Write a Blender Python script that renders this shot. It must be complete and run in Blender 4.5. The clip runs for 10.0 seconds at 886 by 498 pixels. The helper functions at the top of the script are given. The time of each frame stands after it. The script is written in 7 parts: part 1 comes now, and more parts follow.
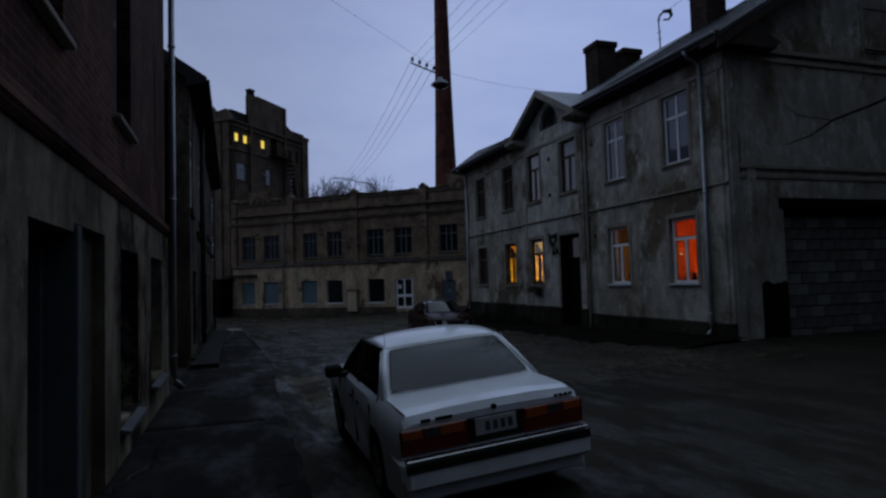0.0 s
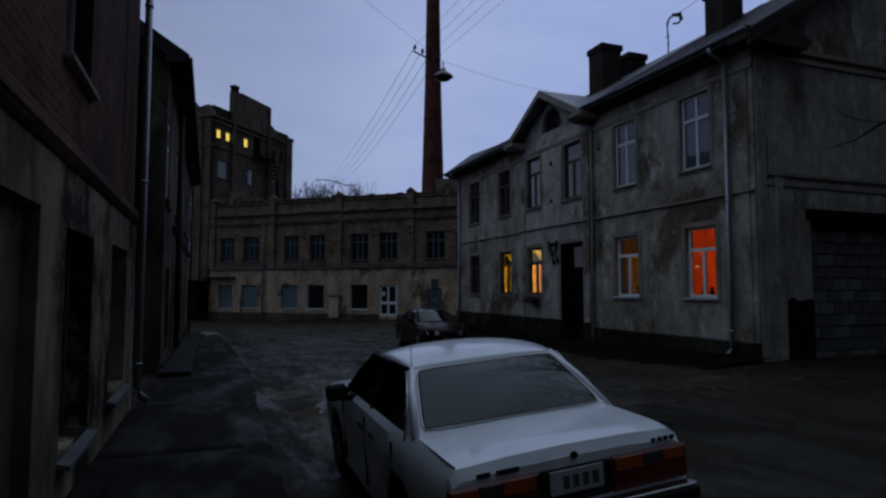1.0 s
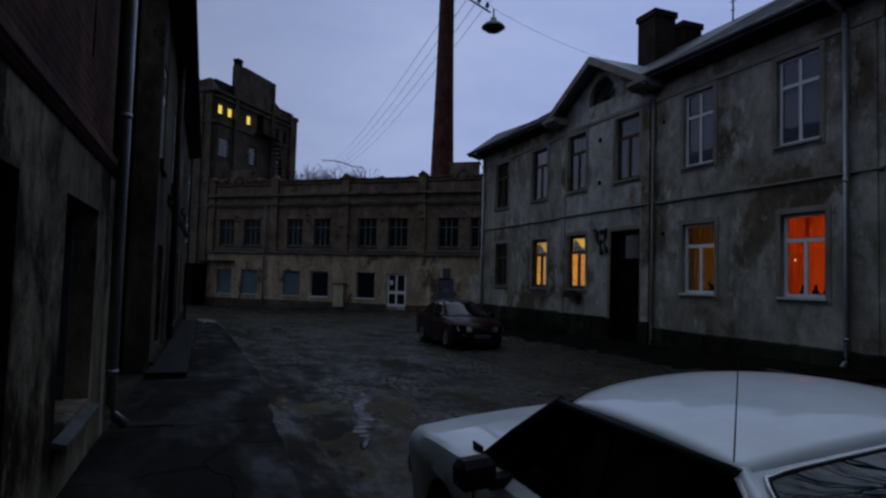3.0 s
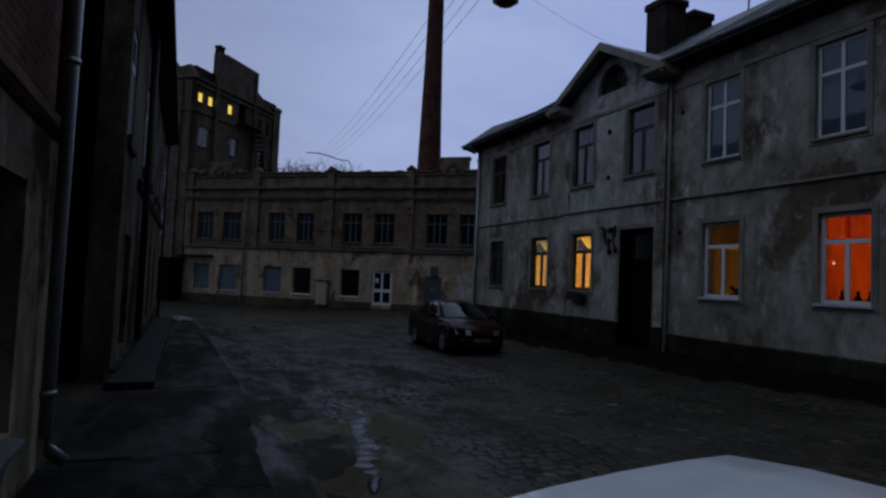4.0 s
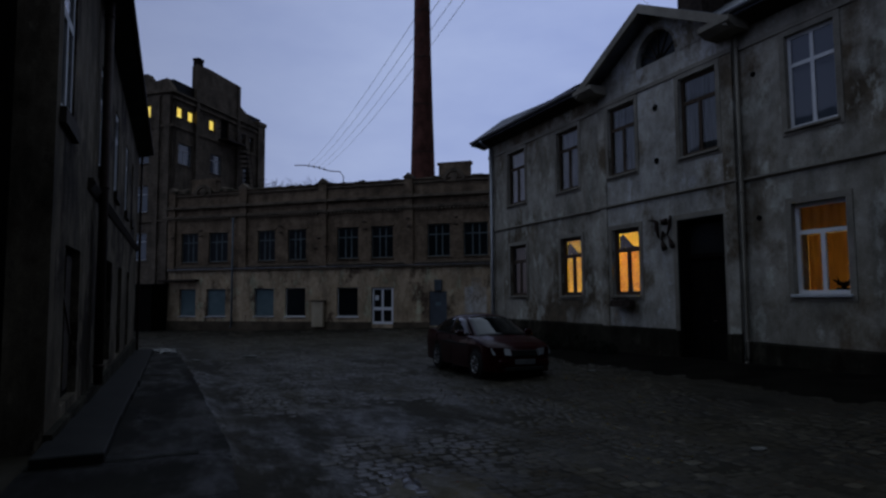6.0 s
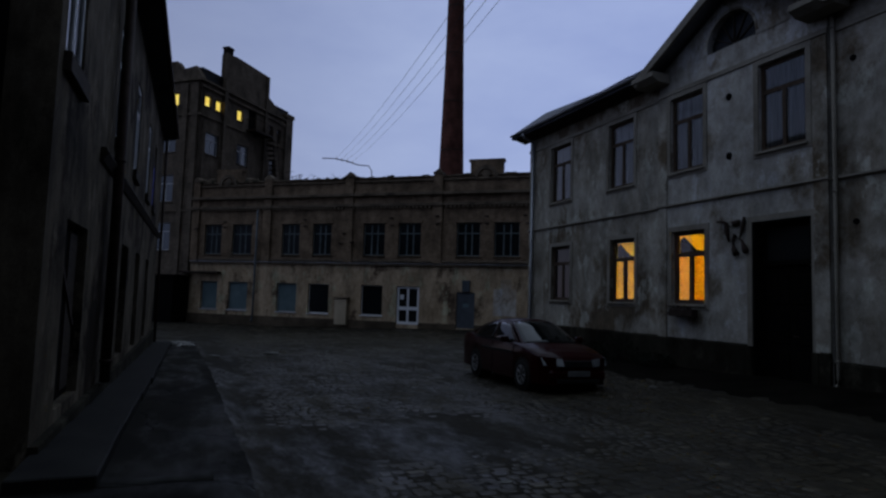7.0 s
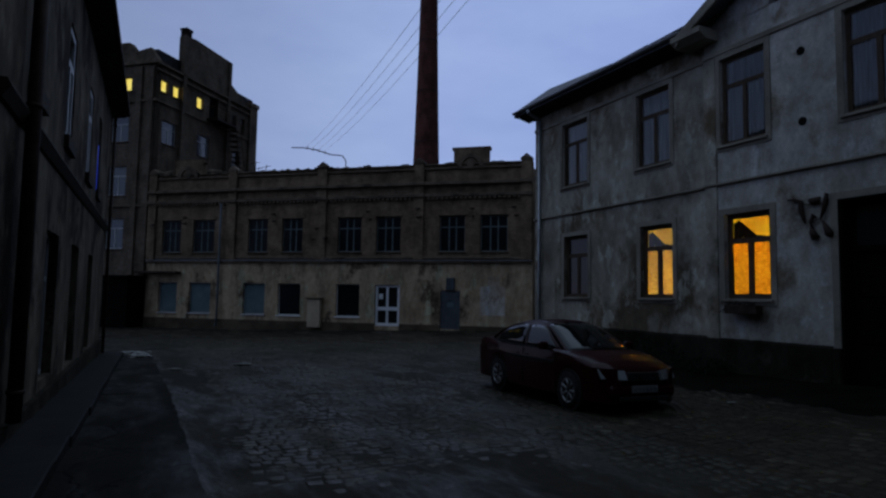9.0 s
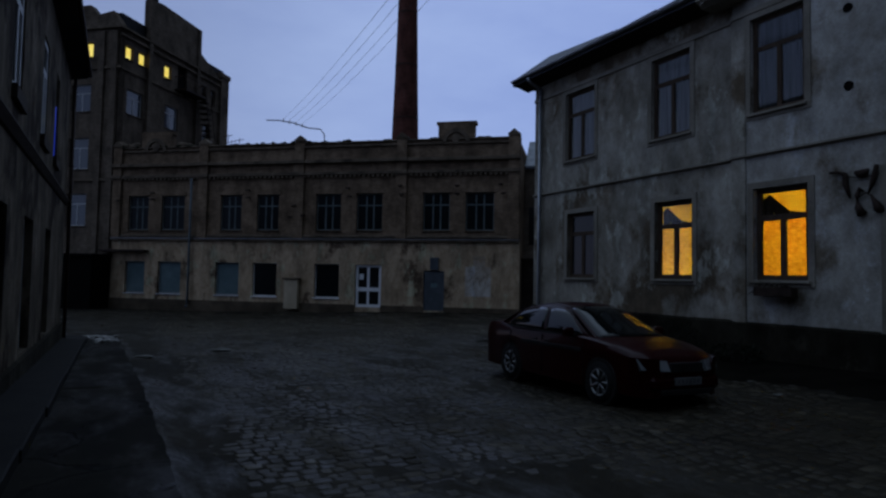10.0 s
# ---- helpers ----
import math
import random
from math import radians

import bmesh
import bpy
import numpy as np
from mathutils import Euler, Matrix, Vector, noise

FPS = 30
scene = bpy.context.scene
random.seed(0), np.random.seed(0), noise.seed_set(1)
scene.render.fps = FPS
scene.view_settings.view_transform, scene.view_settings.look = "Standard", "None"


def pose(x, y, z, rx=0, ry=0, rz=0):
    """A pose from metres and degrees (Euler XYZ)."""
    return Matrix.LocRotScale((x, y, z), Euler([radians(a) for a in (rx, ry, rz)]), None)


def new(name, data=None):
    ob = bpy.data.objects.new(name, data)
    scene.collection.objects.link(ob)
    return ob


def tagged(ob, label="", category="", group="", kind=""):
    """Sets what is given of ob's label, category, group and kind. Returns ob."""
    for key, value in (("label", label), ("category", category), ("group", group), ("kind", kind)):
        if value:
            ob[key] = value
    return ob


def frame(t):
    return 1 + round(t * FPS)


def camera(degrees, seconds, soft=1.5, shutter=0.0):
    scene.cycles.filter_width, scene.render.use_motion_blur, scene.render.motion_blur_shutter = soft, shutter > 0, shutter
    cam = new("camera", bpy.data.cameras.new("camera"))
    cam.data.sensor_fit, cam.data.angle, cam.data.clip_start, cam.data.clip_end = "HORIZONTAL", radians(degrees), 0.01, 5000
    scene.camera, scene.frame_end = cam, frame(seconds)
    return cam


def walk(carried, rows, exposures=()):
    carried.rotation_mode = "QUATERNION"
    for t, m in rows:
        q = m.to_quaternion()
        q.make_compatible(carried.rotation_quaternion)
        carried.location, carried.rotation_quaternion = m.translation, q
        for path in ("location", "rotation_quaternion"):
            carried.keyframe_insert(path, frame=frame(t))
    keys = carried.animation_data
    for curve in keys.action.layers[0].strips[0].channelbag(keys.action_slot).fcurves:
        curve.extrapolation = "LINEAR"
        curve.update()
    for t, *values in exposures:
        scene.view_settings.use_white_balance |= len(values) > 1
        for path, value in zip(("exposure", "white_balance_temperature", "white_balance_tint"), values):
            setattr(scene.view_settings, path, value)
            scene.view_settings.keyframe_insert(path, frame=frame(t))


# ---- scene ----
cam = camera(70.9, 10.0, soft=2.45)
METRES, EYE, TILT, LEAN, TURN = 15.316, 1.7, 0.0, 0.0, -18.7
ROWS = [
    (0.0, 0.0, 0.0, 0.0, 0.09, 2.94, 1.69),
    (0.5, -0.019, 0.0451, -0.0015, -0.26, 3.36, -1.36),
    (1.0, -0.0334, 0.0934, -0.0043, -1.85, 3.77, -0.04),
    (1.5, -0.0525, 0.1402, -0.0061, -1.35, 2.79, -4.68),
    (2.0, -0.0691, 0.1867, -0.008, -2.71, 3.37, -1.15),
    (2.5, -0.0867, 0.2303, -0.0072, -1.55, 3.0, -1.29),
    (4.0, -0.1296, 0.3735, -0.0073, -3.98, 2.84, -2.48),
    (4.5, -0.1412, 0.4235, -0.0112, -2.98, 2.32, -1.96),
    (5.0, -0.1563, 0.4713, -0.0117, -3.48, 2.12, -1.45),
    (6.5, -0.1867, 0.622, -0.0169, -4.96, 5.07, 0.81),
    (7.0, -0.2038, 0.6701, -0.018, -3.04, 4.41, -1.76),
    (7.5, -0.2149, 0.7183, -0.0215, -4.13, 4.76, 1.88),
    (8.0, -0.2315, 0.7658, -0.0199, -5.13, 5.8, -1.78),
    (8.5, -0.2445, 0.8121, -0.0215, -7.47, 5.37, 2.2),
    (9.0, -0.2621, 0.8588, -0.0211, -6.26, 4.4, -0.95),
    (9.5, -0.2792, 0.9032, -0.0215, -8.71, 3.53, 0.26),
    (10.0, -0.2965, 0.9516, -0.0221, -8.88, 2.66, -1.09),
]
walk(cam, [(t, pose(0, 0, EYE, TILT, LEAN, TURN) @ pose(METRES * x, METRES * y, METRES * z, 90 + pitch, roll, yaw)) for t, x, y, z, yaw, pitch, roll in ROWS],
     exposures=[(0.0, 0.0, 6500, 3), (6.5, 0.0, 6550, 4), (8.0, 0.0, 6500, 4), (9.5, 0.0, 5950, 1), (10.0, 0.0, 6000, 2)])

# ---- world and light ----
# overcast dusk: bright towards where the sun went down, dim behind
world = bpy.data.worlds.new("dusk_sky")
scene.world = world
world.use_nodes = True
wt = world.node_tree
wt.nodes.clear()


def wnode(kind, **sockets):
    n = wt.nodes.new(kind)
    for key, value in sockets.items():
        n.inputs[key].default_value = value
    return n


w_out, w_bg = wnode("ShaderNodeOutputWorld"), wnode("ShaderNodeBackground")
w_sky = wnode("ShaderNodeTexSky")
w_sky.sky_type, w_sky.sun_disc = "NISHITA", False
w_sky.sun_elevation, w_sky.sun_rotation = radians(5.0), radians(-20)
w_co = wnode("ShaderNodeTexCoord")
w_map = wnode("ShaderNodeMapping")
w_map.inputs["Scale"].default_value = (1.0, 1.0, 2.6)
w_noise = wnode("ShaderNodeTexNoise", Scale=2.2, Detail=5.0, Roughness=0.55)
w_ramp = wnode("ShaderNodeValToRGB")
w_ramp.color_ramp.elements[0].position, w_ramp.color_ramp.elements[0].color = 0.3, (0.232, 0.282, 0.525, 1)
w_ramp.color_ramp.elements[1].position, w_ramp.color_ramp.elements[1].color = 0.72, (0.335, 0.392, 0.63, 1)
w_mul = wnode("ShaderNodeMixRGB")
w_mul.blend_type, w_mul.inputs[0].default_value, w_mul.inputs[2].default_value = "MULTIPLY", 1.0, (0.08, 0.08, 0.08, 1)
w_mix = wnode("ShaderNodeMixRGB")
w_mix.inputs[0].default_value = 0.94
w_dir = wnode("ShaderNodeVectorMath")
w_dir.operation = "DOT_PRODUCT"
w_dir.inputs[1].default_value = Vector((-0.42, 0.88, 0.2)).normalized()
w_fall = wnode("ShaderNodeMapRange")
w_fall.interpolation_type = "SMOOTHSTEP"
for key, value in (("From Min", -0.6), ("From Max", 0.0), ("To Min", 0.19), ("To Max", 1.0)):
    w_fall.inputs[key].default_value = value
# paler cloud overhead
w_sep = wnode("ShaderNodeSeparateXYZ")
w_high = wnode("ShaderNodeMapRange")
w_high.interpolation_type = "SMOOTHSTEP"
for key, value in (("From Min", 0.42), ("From Max", 0.8), ("To Min", 0.0), ("To Max", 1.0)):
    w_high.inputs[key].default_value = value
w_top = wnode("ShaderNodeMixRGB")
w_top.inputs[2].default_value = (0.45, 0.54, 0.74, 1)
w_all = wnode("ShaderNodeMixRGB")
w_all.blend_type, w_all.inputs[0].default_value = "MULTIPLY", 1.0
wt.links.new(w_co.outputs["Generated"], w_map.inputs["Vector"])
wt.links.new(w_co.outputs["Generated"], w_dir.inputs[0])
wt.links.new(w_map.outputs[0], w_noise.inputs["Vector"])
wt.links.new(w_noise.outputs["Fac"], w_ramp.inputs[0])
wt.links.new(w_sky.outputs[0], w_mul.inputs[1])
wt.links.new(w_mul.outputs[0], w_mix.inputs[1])
wt.links.new(w_ramp.outputs[0], w_mix.inputs[2])
wt.links.new(w_dir.outputs["Value"], w_fall.inputs["Value"])
wt.links.new(w_co.outputs["Generated"], w_sep.inputs[0])
wt.links.new(w_sep.outputs[2], w_high.inputs["Value"])
wt.links.new(w_high.outputs[0], w_top.inputs[0])
wt.links.new(w_mix.outputs[0], w_top.inputs[1])
wt.links.new(w_top.outputs[0], w_all.inputs[1])
wt.links.new(w_fall.outputs[0], w_all.inputs[2])
# the cloud is thinner to the right of the stack
w_side = wnode("ShaderNodeVectorMath")
w_side.operation = "DOT_PRODUCT"
w_side.inputs[1].default_value = (0.9, 0.4, 0.1)
w_thin = wnode("ShaderNodeMapRange")
w_thin.interpolation_type = "SMOOTHSTEP"
for key, value in (("From Min", 0.25), ("From Max", 0.9), ("To Min", 0.95), ("To Max", 1.5)):
    w_thin.inputs[key].default_value = value
w_last = wnode("ShaderNodeMixRGB")
w_last.blend_type, w_last.inputs[0].default_value = "MULTIPLY", 1.0
wt.links.new(w_co.outputs["Generated"], w_side.inputs[0])
wt.links.new(w_side.outputs["Value"], w_thin.inputs["Value"])
wt.links.new(w_all.outputs[0], w_last.inputs[1])
wt.links.new(w_thin.outputs[0], w_last.inputs[2])
wt.links.new(w_last.outputs[0], w_bg.inputs[0])
w_bg.inputs[1].default_value = 0.89
wt.links.new(w_bg.outputs[0], w_out.inputs[0])


# ---- materials ----
def nodes_of(name):
    m = bpy.data.materials.new(name)
    m.use_nodes = True
    t = m.node_tree
    return m, t, t.nodes["Principled BSDF"]


def noise_node(t, scale, detail=4.0, rough=0.55, stretch=None, coord="Object"):
    co = t.nodes.new("ShaderNodeTexCoord")
    n = t.nodes.new("ShaderNodeTexNoise")
    n.inputs["Scale"].default_value = scale
    n.inputs["Detail"].default_value = detail
    n.inputs["Roughness"].default_value = rough
    if stretch:
        mp = t.nodes.new("ShaderNodeMapping")
        mp.inputs["Scale"].default_value = stretch
        t.links.new(co.outputs[coord], mp.inputs["Vector"])
        t.links.new(mp.outputs[0], n.inputs["Vector"])
    else:
        t.links.new(co.outputs[coord], n.inputs["Vector"])
    return n.outputs["Fac"]


def ramp_node(t, fac, stops):
    r = t.nodes.new("ShaderNodeValToRGB")
    el = r.color_ramp.elements
    while len(el) < len(stops):
        el.new(0.5)
    for e, (p, c) in zip(el, stops):
        e.position = p
        e.color = (*c, 1) if len(c) == 3 else c
    t.links.new(fac, r.inputs[0])
    return r.outputs[0]


def mix_node(t, fac, a, b, blend="MIX"):
    n = t.nodes.new("ShaderNodeMixRGB")
    n.blend_type = blend
    for sock, v in ((n.inputs[0], fac), (n.inputs[1], a), (n.inputs[2], b)):
        if isinstance(v, (int, float)):
            sock.default_value = v
        elif isinstance(v, tuple):
            sock.default_value = (*v, 1)
        else:
            t.links.new(v, sock)
    return n.outputs[0]


def bump_node(t, p, height, strength=0.3, distance=0.02, normal=None):
    b = t.nodes.new("ShaderNodeBump")
    b.inputs["Strength"].default_value = strength
    b.inputs["Distance"].default_value = distance
    t.links.new(height, b.inputs["Height"])
    if normal:
        t.links.new(normal, b.inputs["Normal"])
    t.links.new(b.outputs[0], p.inputs["Normal"])
    return b.outputs[0]


def grained(name, dark, light, scale=3.0, fine=40.0, rough=0.8, metal=0.0, bump=0.2, dist=0.01, stretch=None, spec=0.07):
    """Two-scale mottled surface."""
    m, t, p = nodes_of(name)
    big = noise_node(t, scale, 5, 0.6, stretch)
    small = noise_node(t, fine, 3, 0.6, stretch)
    c = ramp_node(t, big, [(0.3, dark), (0.7, light)])
    k = ramp_node(t, small, [(0.25, (0.72, 0.72, 0.72)), (0.75, (1.0, 1.0, 1.0))])
    t.links.new(mix_node(t, 1.0, c, k, "MULTIPLY"), p.inputs["Base Color"])
    p.inputs["Roughness"].default_value = rough
    p.inputs["Metallic"].default_value = metal
    p.inputs["Specular IOR Level"].default_value = spec
    if bump:
        bump_node(t, p, small, bump, dist)
    return m


def plaster(name, base, pale, bare, patch_lo=0.52, patch_hi=0.6, streak=0.35, rough=0.9):
    """Old render: clouded paint, fallen patches with hard edges, run-down streaks."""
    m, t, p = nodes_of(name)
    cloud = noise_node(t, 0.55, 5, 0.6)
    c = ramp_node(t, cloud, [(0.32, base), (0.66, pale)])
    patch = noise_node(t, 0.42, 7, 0.68, (1.0, 1.0, 0.8))
    pf = ramp_node(t, patch, [(patch_lo, (0, 0, 0)), (patch_hi, (1, 1, 1))])
    bare_c = ramp_node(t, noise_node(t, 2.3, 4, 0.6), [(0.3, tuple(v * 0.7 for v in bare)), (0.7, bare)])
    c = mix_node(t, pf, c, bare_c)
    patch2 = noise_node(t, 0.95, 7, 0.72, (1.2, 1.2, 0.7))
    pf2 = ramp_node(t, patch2, [(0.55, (0, 0, 0)), (0.6, (0.8, 0.8, 0.8))])
    c = mix_node(t, pf2, c, tuple(min(0.62, v * 1.25) for v in pale))
    run = noise_node(t, 0.9, 6, 0.62, (1.5, 1.5, 0.55))
    rf = ramp_node(t, run, [(0.36, (1 - streak, 1 - streak, 1 - streak)), (0.6, (1, 1, 1))])
    c = mix_node(t, 1.0, c, rf, "MULTIPLY")
    fine = noise_node(t, 30, 4, 0.7)
    c = mix_node(t, 1.0, c, ramp_node(t, fine, [(0.25, (0.7, 0.7, 0.7)), (0.7, (1, 1, 1))]), "MULTIPLY")
    blotch = noise_node(t, 3.6, 6, 0.7, (1.0, 1.0, 0.75))
    c = mix_node(t, 1.0, c, ramp_node(t, blotch, [(0.34, (0.68, 0.66, 0.62)), (0.6, (1, 1, 1))]), "MULTIPLY")
    t.links.new(c, p.inputs["Base Color"])
    p.inputs["Roughness"].default_value = rough
    p.inputs["Specular IOR Level"].default_value = 0.06
    n1 = bump_node(t, p, fine, 0.35, 0.012)
    bump_node(t, p, pf, 0.5, 0.02, n1)
    return m


def brick_mat(name, dark, light, mortar, soot=0.5, size=(0.26, 0.077)):
    """Brickwork laid along the wall whatever way it faces, with soot stains."""
    m, t, p = nodes_of(name)
    co = t.nodes.new("ShaderNodeTexCoord")
    sep = t.nodes.new("ShaderNodeSeparateXYZ")
    t.links.new(co.outputs["Object"], sep.inputs[0])
    add = t.nodes.new("ShaderNodeMath")
    add.operation = "ADD"
    t.links.new(sep.outputs[0], add.inputs[0])
    t.links.new(sep.outputs[1], add.inputs[1])
    com = t.nodes.new("ShaderNodeCombineXYZ")
    t.links.new(add.outputs[0], com.inputs[0])
    t.links.new(sep.outputs[2], com.inputs[1])
    b = t.nodes.new("ShaderNodeTexBrick")
    b.inputs["Scale"].default_value = 1.0
    b.inputs["Brick Width"].default_value = size[0]
    b.inputs["Row Height"].default_value = size[1]
    b.inputs["Mortar Size"].default_value = 0.006
    b.inputs["Mortar Smooth"].default_value = 0.3
    b.inputs["Color1"].default_value = (*dark, 1)
    b.inputs["Color2"].default_value = (*light, 1)
    b.inputs["Mortar"].default_value = (*mortar, 1)
    t.links.new(com.outputs[0], b.inputs["Vector"])
    big = noise_node(t, 0.45, 6, 0.65)
    s = ramp_node(t, big, [(0.34, (1 - soot, 1 - soot, 1 - soot)), (0.66, (1, 1, 1))])
    run = noise_node(t, 1.1, 6, 0.65, (1.4, 1.4, 0.7))
    s2 = ramp_node(t, run, [(0.35, (0.55, 0.55, 0.55)), (0.6, (1, 1, 1))])
    c = mix_node(t, 1.0, b.outputs["Color"], s, "MULTIPLY")
    c = mix_node(t, 1.0, c, s2, "MULTIPLY")
    t.links.new(c, p.inputs["Base Color"])
    p.inputs["Roughness"].default_value = 0.9
    p.inputs["Specular IOR Level"].default_value = 0.06
    inv = t.nodes.new("ShaderNodeMath")
    inv.operation = "SUBTRACT"
    inv.inputs[0].default_value = 1.0
    t.links.new(b.outputs["Fac"], inv.inputs[1])
    n1 = bump_node(t, p, inv.outputs[0], 0.5, 0.01)
    bump_node(t, p, noise_node(t, 25, 4, 0.7), 0.3, 0.01, n1)
    return m


def glass_mat(name, tint=(0.02, 0.024, 0.028), rough=0.06, spec=0.6):
    """Old window glass over a dark room: mirror gloss on a near-black ground."""
    m, t, p = nodes_of(name)
    p.inputs["Base Color"].default_value = (*tint, 1)
    p.inputs["Roughness"].default_value = rough
    p.inputs["Specular IOR Level"].default_value = spec
    bump_node(t, p, noise_node(t, 3.5, 2, 0.5), 0.05, 0.02)
    return m


def clear_glass(name):
    m, t, p = nodes_of(name)
    t.nodes.remove(p)
    out = t.nodes["Material Output"]
    tr = t.nodes.new("ShaderNodeBsdfTransparent")
    tr.inputs[0].default_value = (0.93, 0.95, 0.95, 1)
    gl = t.nodes.new("ShaderNodeBsdfGlossy")
    gl.inputs["Roughness"].default_value = 0.03
    lw = t.nodes.new("ShaderNodeLayerWeight")
    lw.inputs["Blend"].default_value = 0.5
    po = t.nodes.new("ShaderNodeMath")
    po.operation, po.inputs[1].default_value = "POWER", 4.0
    ad = t.nodes.new("ShaderNodeMath")
    ad.operation, ad.inputs[1].default_value = "MULTIPLY_ADD", 0.8
    ad.inputs[2].default_value = 0.04
    mx = t.nodes.new("ShaderNodeMixShader")
    t.links.new(lw.outputs["Facing"], po.inputs[0])
    t.links.new(po.outputs[0], ad.inputs[0])
    t.links.new(ad.outputs[0], mx.inputs[0])
    t.links.new(tr.outputs[0], mx.inputs[1])
    t.links.new(gl.outputs[0], mx.inputs[2])
    t.links.new(mx.outputs[0], out.inputs[0])
    return m


def glow(name, lo, hi, strength, scale=3.0):
    """A thing that gives off light."""
    m, t, p = nodes_of(name)
    c = ramp_node(t, noise_node(t, scale, 3), [(0.3, lo), (0.7, hi)])
    t.links.new(c, p.inputs["Emission Color"])
    p.inputs["Emission Strength"].default_value = strength
    p.inputs["Base Color"].default_value = (0.1, 0.1, 0.1, 1)
    return m


def cloth_mat(name, a, b, stretch=(9.0, 9.0, 0.4), thin=0.8):
    """Curtain cloth that lets lamplight through, in folds."""
    m, t, p = nodes_of(name)
    t.nodes.remove(p)
    out = t.nodes["Material Output"]
    c = ramp_node(t, noise_node(t, 2.0, 3, 0.5, stretch), [(0.3, a), (0.7, b)])
    tl = t.nodes.new("ShaderNodeBsdfTranslucent")
    df = t.nodes.new("ShaderNodeBsdfDiffuse")
    mx = t.nodes.new("ShaderNodeMixShader")
    mx.inputs[0].default_value = thin
    t.links.new(c, tl.inputs[0])
    t.links.new(c, df.inputs[0])
    t.links.new(df.outputs[0], mx.inputs[1])
    t.links.new(tl.outputs[0], mx.inputs[2])
    t.links.new(mx.outputs[0], out.inputs[0])
    return m


def paint_mat(name, colour, rough=0.25, coat=0.5, dirt=0.25, metal=0.0, spec=0.5):
    m, t, p = nodes_of(name)
    d = noise_node(t, 2.5, 6, 0.65)
    c = mix_node(t, 1.0, colour, ramp_node(t, d, [(0.3, (1 - dirt,) * 3), (0.65, (1, 1, 1))]), "MULTIPLY")
    t.links.new(c, p.inputs["Base Color"])
    p.inputs["Roughness"].default_value = rough
    p.inputs["Metallic"].default_value = metal
    p.inputs["Specular IOR Level"].default_value = spec
    p.inputs["Coat Weight"].default_value = coat
    p.inputs["Coat Roughness"].default_value = 0.05
    return m


def asphalt_mat():
    """Old wet asphalt: mottled, with wandering cracks and damp stretches that shine."""
    m, t, p = nodes_of("wet_asphalt")
    big, fine = noise_node(t, 0.7, 6, 0.65), noise_node(t, 32, 4, 0.7)
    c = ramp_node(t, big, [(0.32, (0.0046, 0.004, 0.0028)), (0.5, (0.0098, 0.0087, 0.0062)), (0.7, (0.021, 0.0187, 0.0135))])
    c = mix_node(t, 1.0, c, ramp_node(t, fine, [(0.25, (0.6, 0.6, 0.6)), (0.75, (1, 1, 1))]), "MULTIPLY")
    co = t.nodes.new("ShaderNodeTexCoord")
    shake = t.nodes.new("ShaderNodeTexNoise")
    shake.inputs["Scale"].default_value, shake.inputs["Detail"].default_value = 1.6, 5.0
    t.links.new(co.outputs["Object"], shake.inputs["Vector"])
    warp = t.nodes.new("ShaderNodeMixRGB")
    warp.blend_type, warp.inputs[0].default_value = "ADD", 0.6
    t.links.new(co.outputs["Object"], warp.inputs[1])
    t.links.new(shake.outputs["Color"], warp.inputs[2])
    vor = t.nodes.new("ShaderNodeTexVoronoi")
    vor.feature = "DISTANCE_TO_EDGE"
    vor.inputs["Scale"].default_value = 0.55
    t.links.new(warp.outputs[0], vor.inputs["Vector"])
    crack = ramp_node(t, vor.outputs["Distance"], [(0.004, (0.25, 0.25, 0.25)), (0.018, (1, 1, 1))])
    c = mix_node(t, 1.0, c, crack, "MULTIPLY")
    t.links.new(c, p.inputs["Base Color"])
    wet = noise_node(t, 0.9, 5, 0.6, (1.6, 0.6, 1))
    t.links.new(ramp_node(t, wet, [(0.46, (0.85, 0.85, 0.85)), (0.66, (0.34, 0.34, 0.34))]), p.inputs["Roughness"])
    t.links.new(ramp_node(t, wet, [(0.42, (0.07, 0.07, 0.07)), (0.7, (0.12, 0.12, 0.12))]), p.inputs["Specular IOR Level"])
    n1 = bump_node(t, p, fine, 0.4, 0.012)
    bump_node(t, p, crack, 0.6, 0.02, n1)
    return m


M_house = plaster("grey_render", (0.275, 0.25, 0.198), (0.52, 0.49, 0.42), (0.21, 0.168, 0.116), 0.48, 0.57, 0.42)
M_bay = plaster("limewashed_bay", (0.37, 0.352, 0.31), (0.6, 0.58, 0.525), (0.26, 0.218, 0.16), 0.54, 0.62, 0.35)
M_house_side = plaster("grey_side_render", (0.29, 0.272, 0.228), (0.45, 0.43, 0.375), (0.2, 0.165, 0.12), 0.52, 0.62, 0.35)
M_trim = grained("render_moulding", (0.16, 0.142, 0.112), (0.32, 0.293, 0.24), 0.8, 25)
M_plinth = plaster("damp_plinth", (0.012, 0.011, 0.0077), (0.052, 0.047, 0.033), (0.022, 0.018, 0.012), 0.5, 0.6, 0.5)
M_fac_low = plaster("cream_render", (0.47, 0.352, 0.225), (0.62, 0.475, 0.318), (0.2, 0.142, 0.097), 0.55, 0.61, 0.5)
M_fac_up = brick_mat("brown_brick", (0.215, 0.15, 0.095), (0.31, 0.22, 0.142), (0.26, 0.215, 0.165), 0.58)
M_fac_base = grained("damp_render_foot", (0.03, 0.024, 0.016), (0.13, 0.1, 0.068), 0.8, 22)
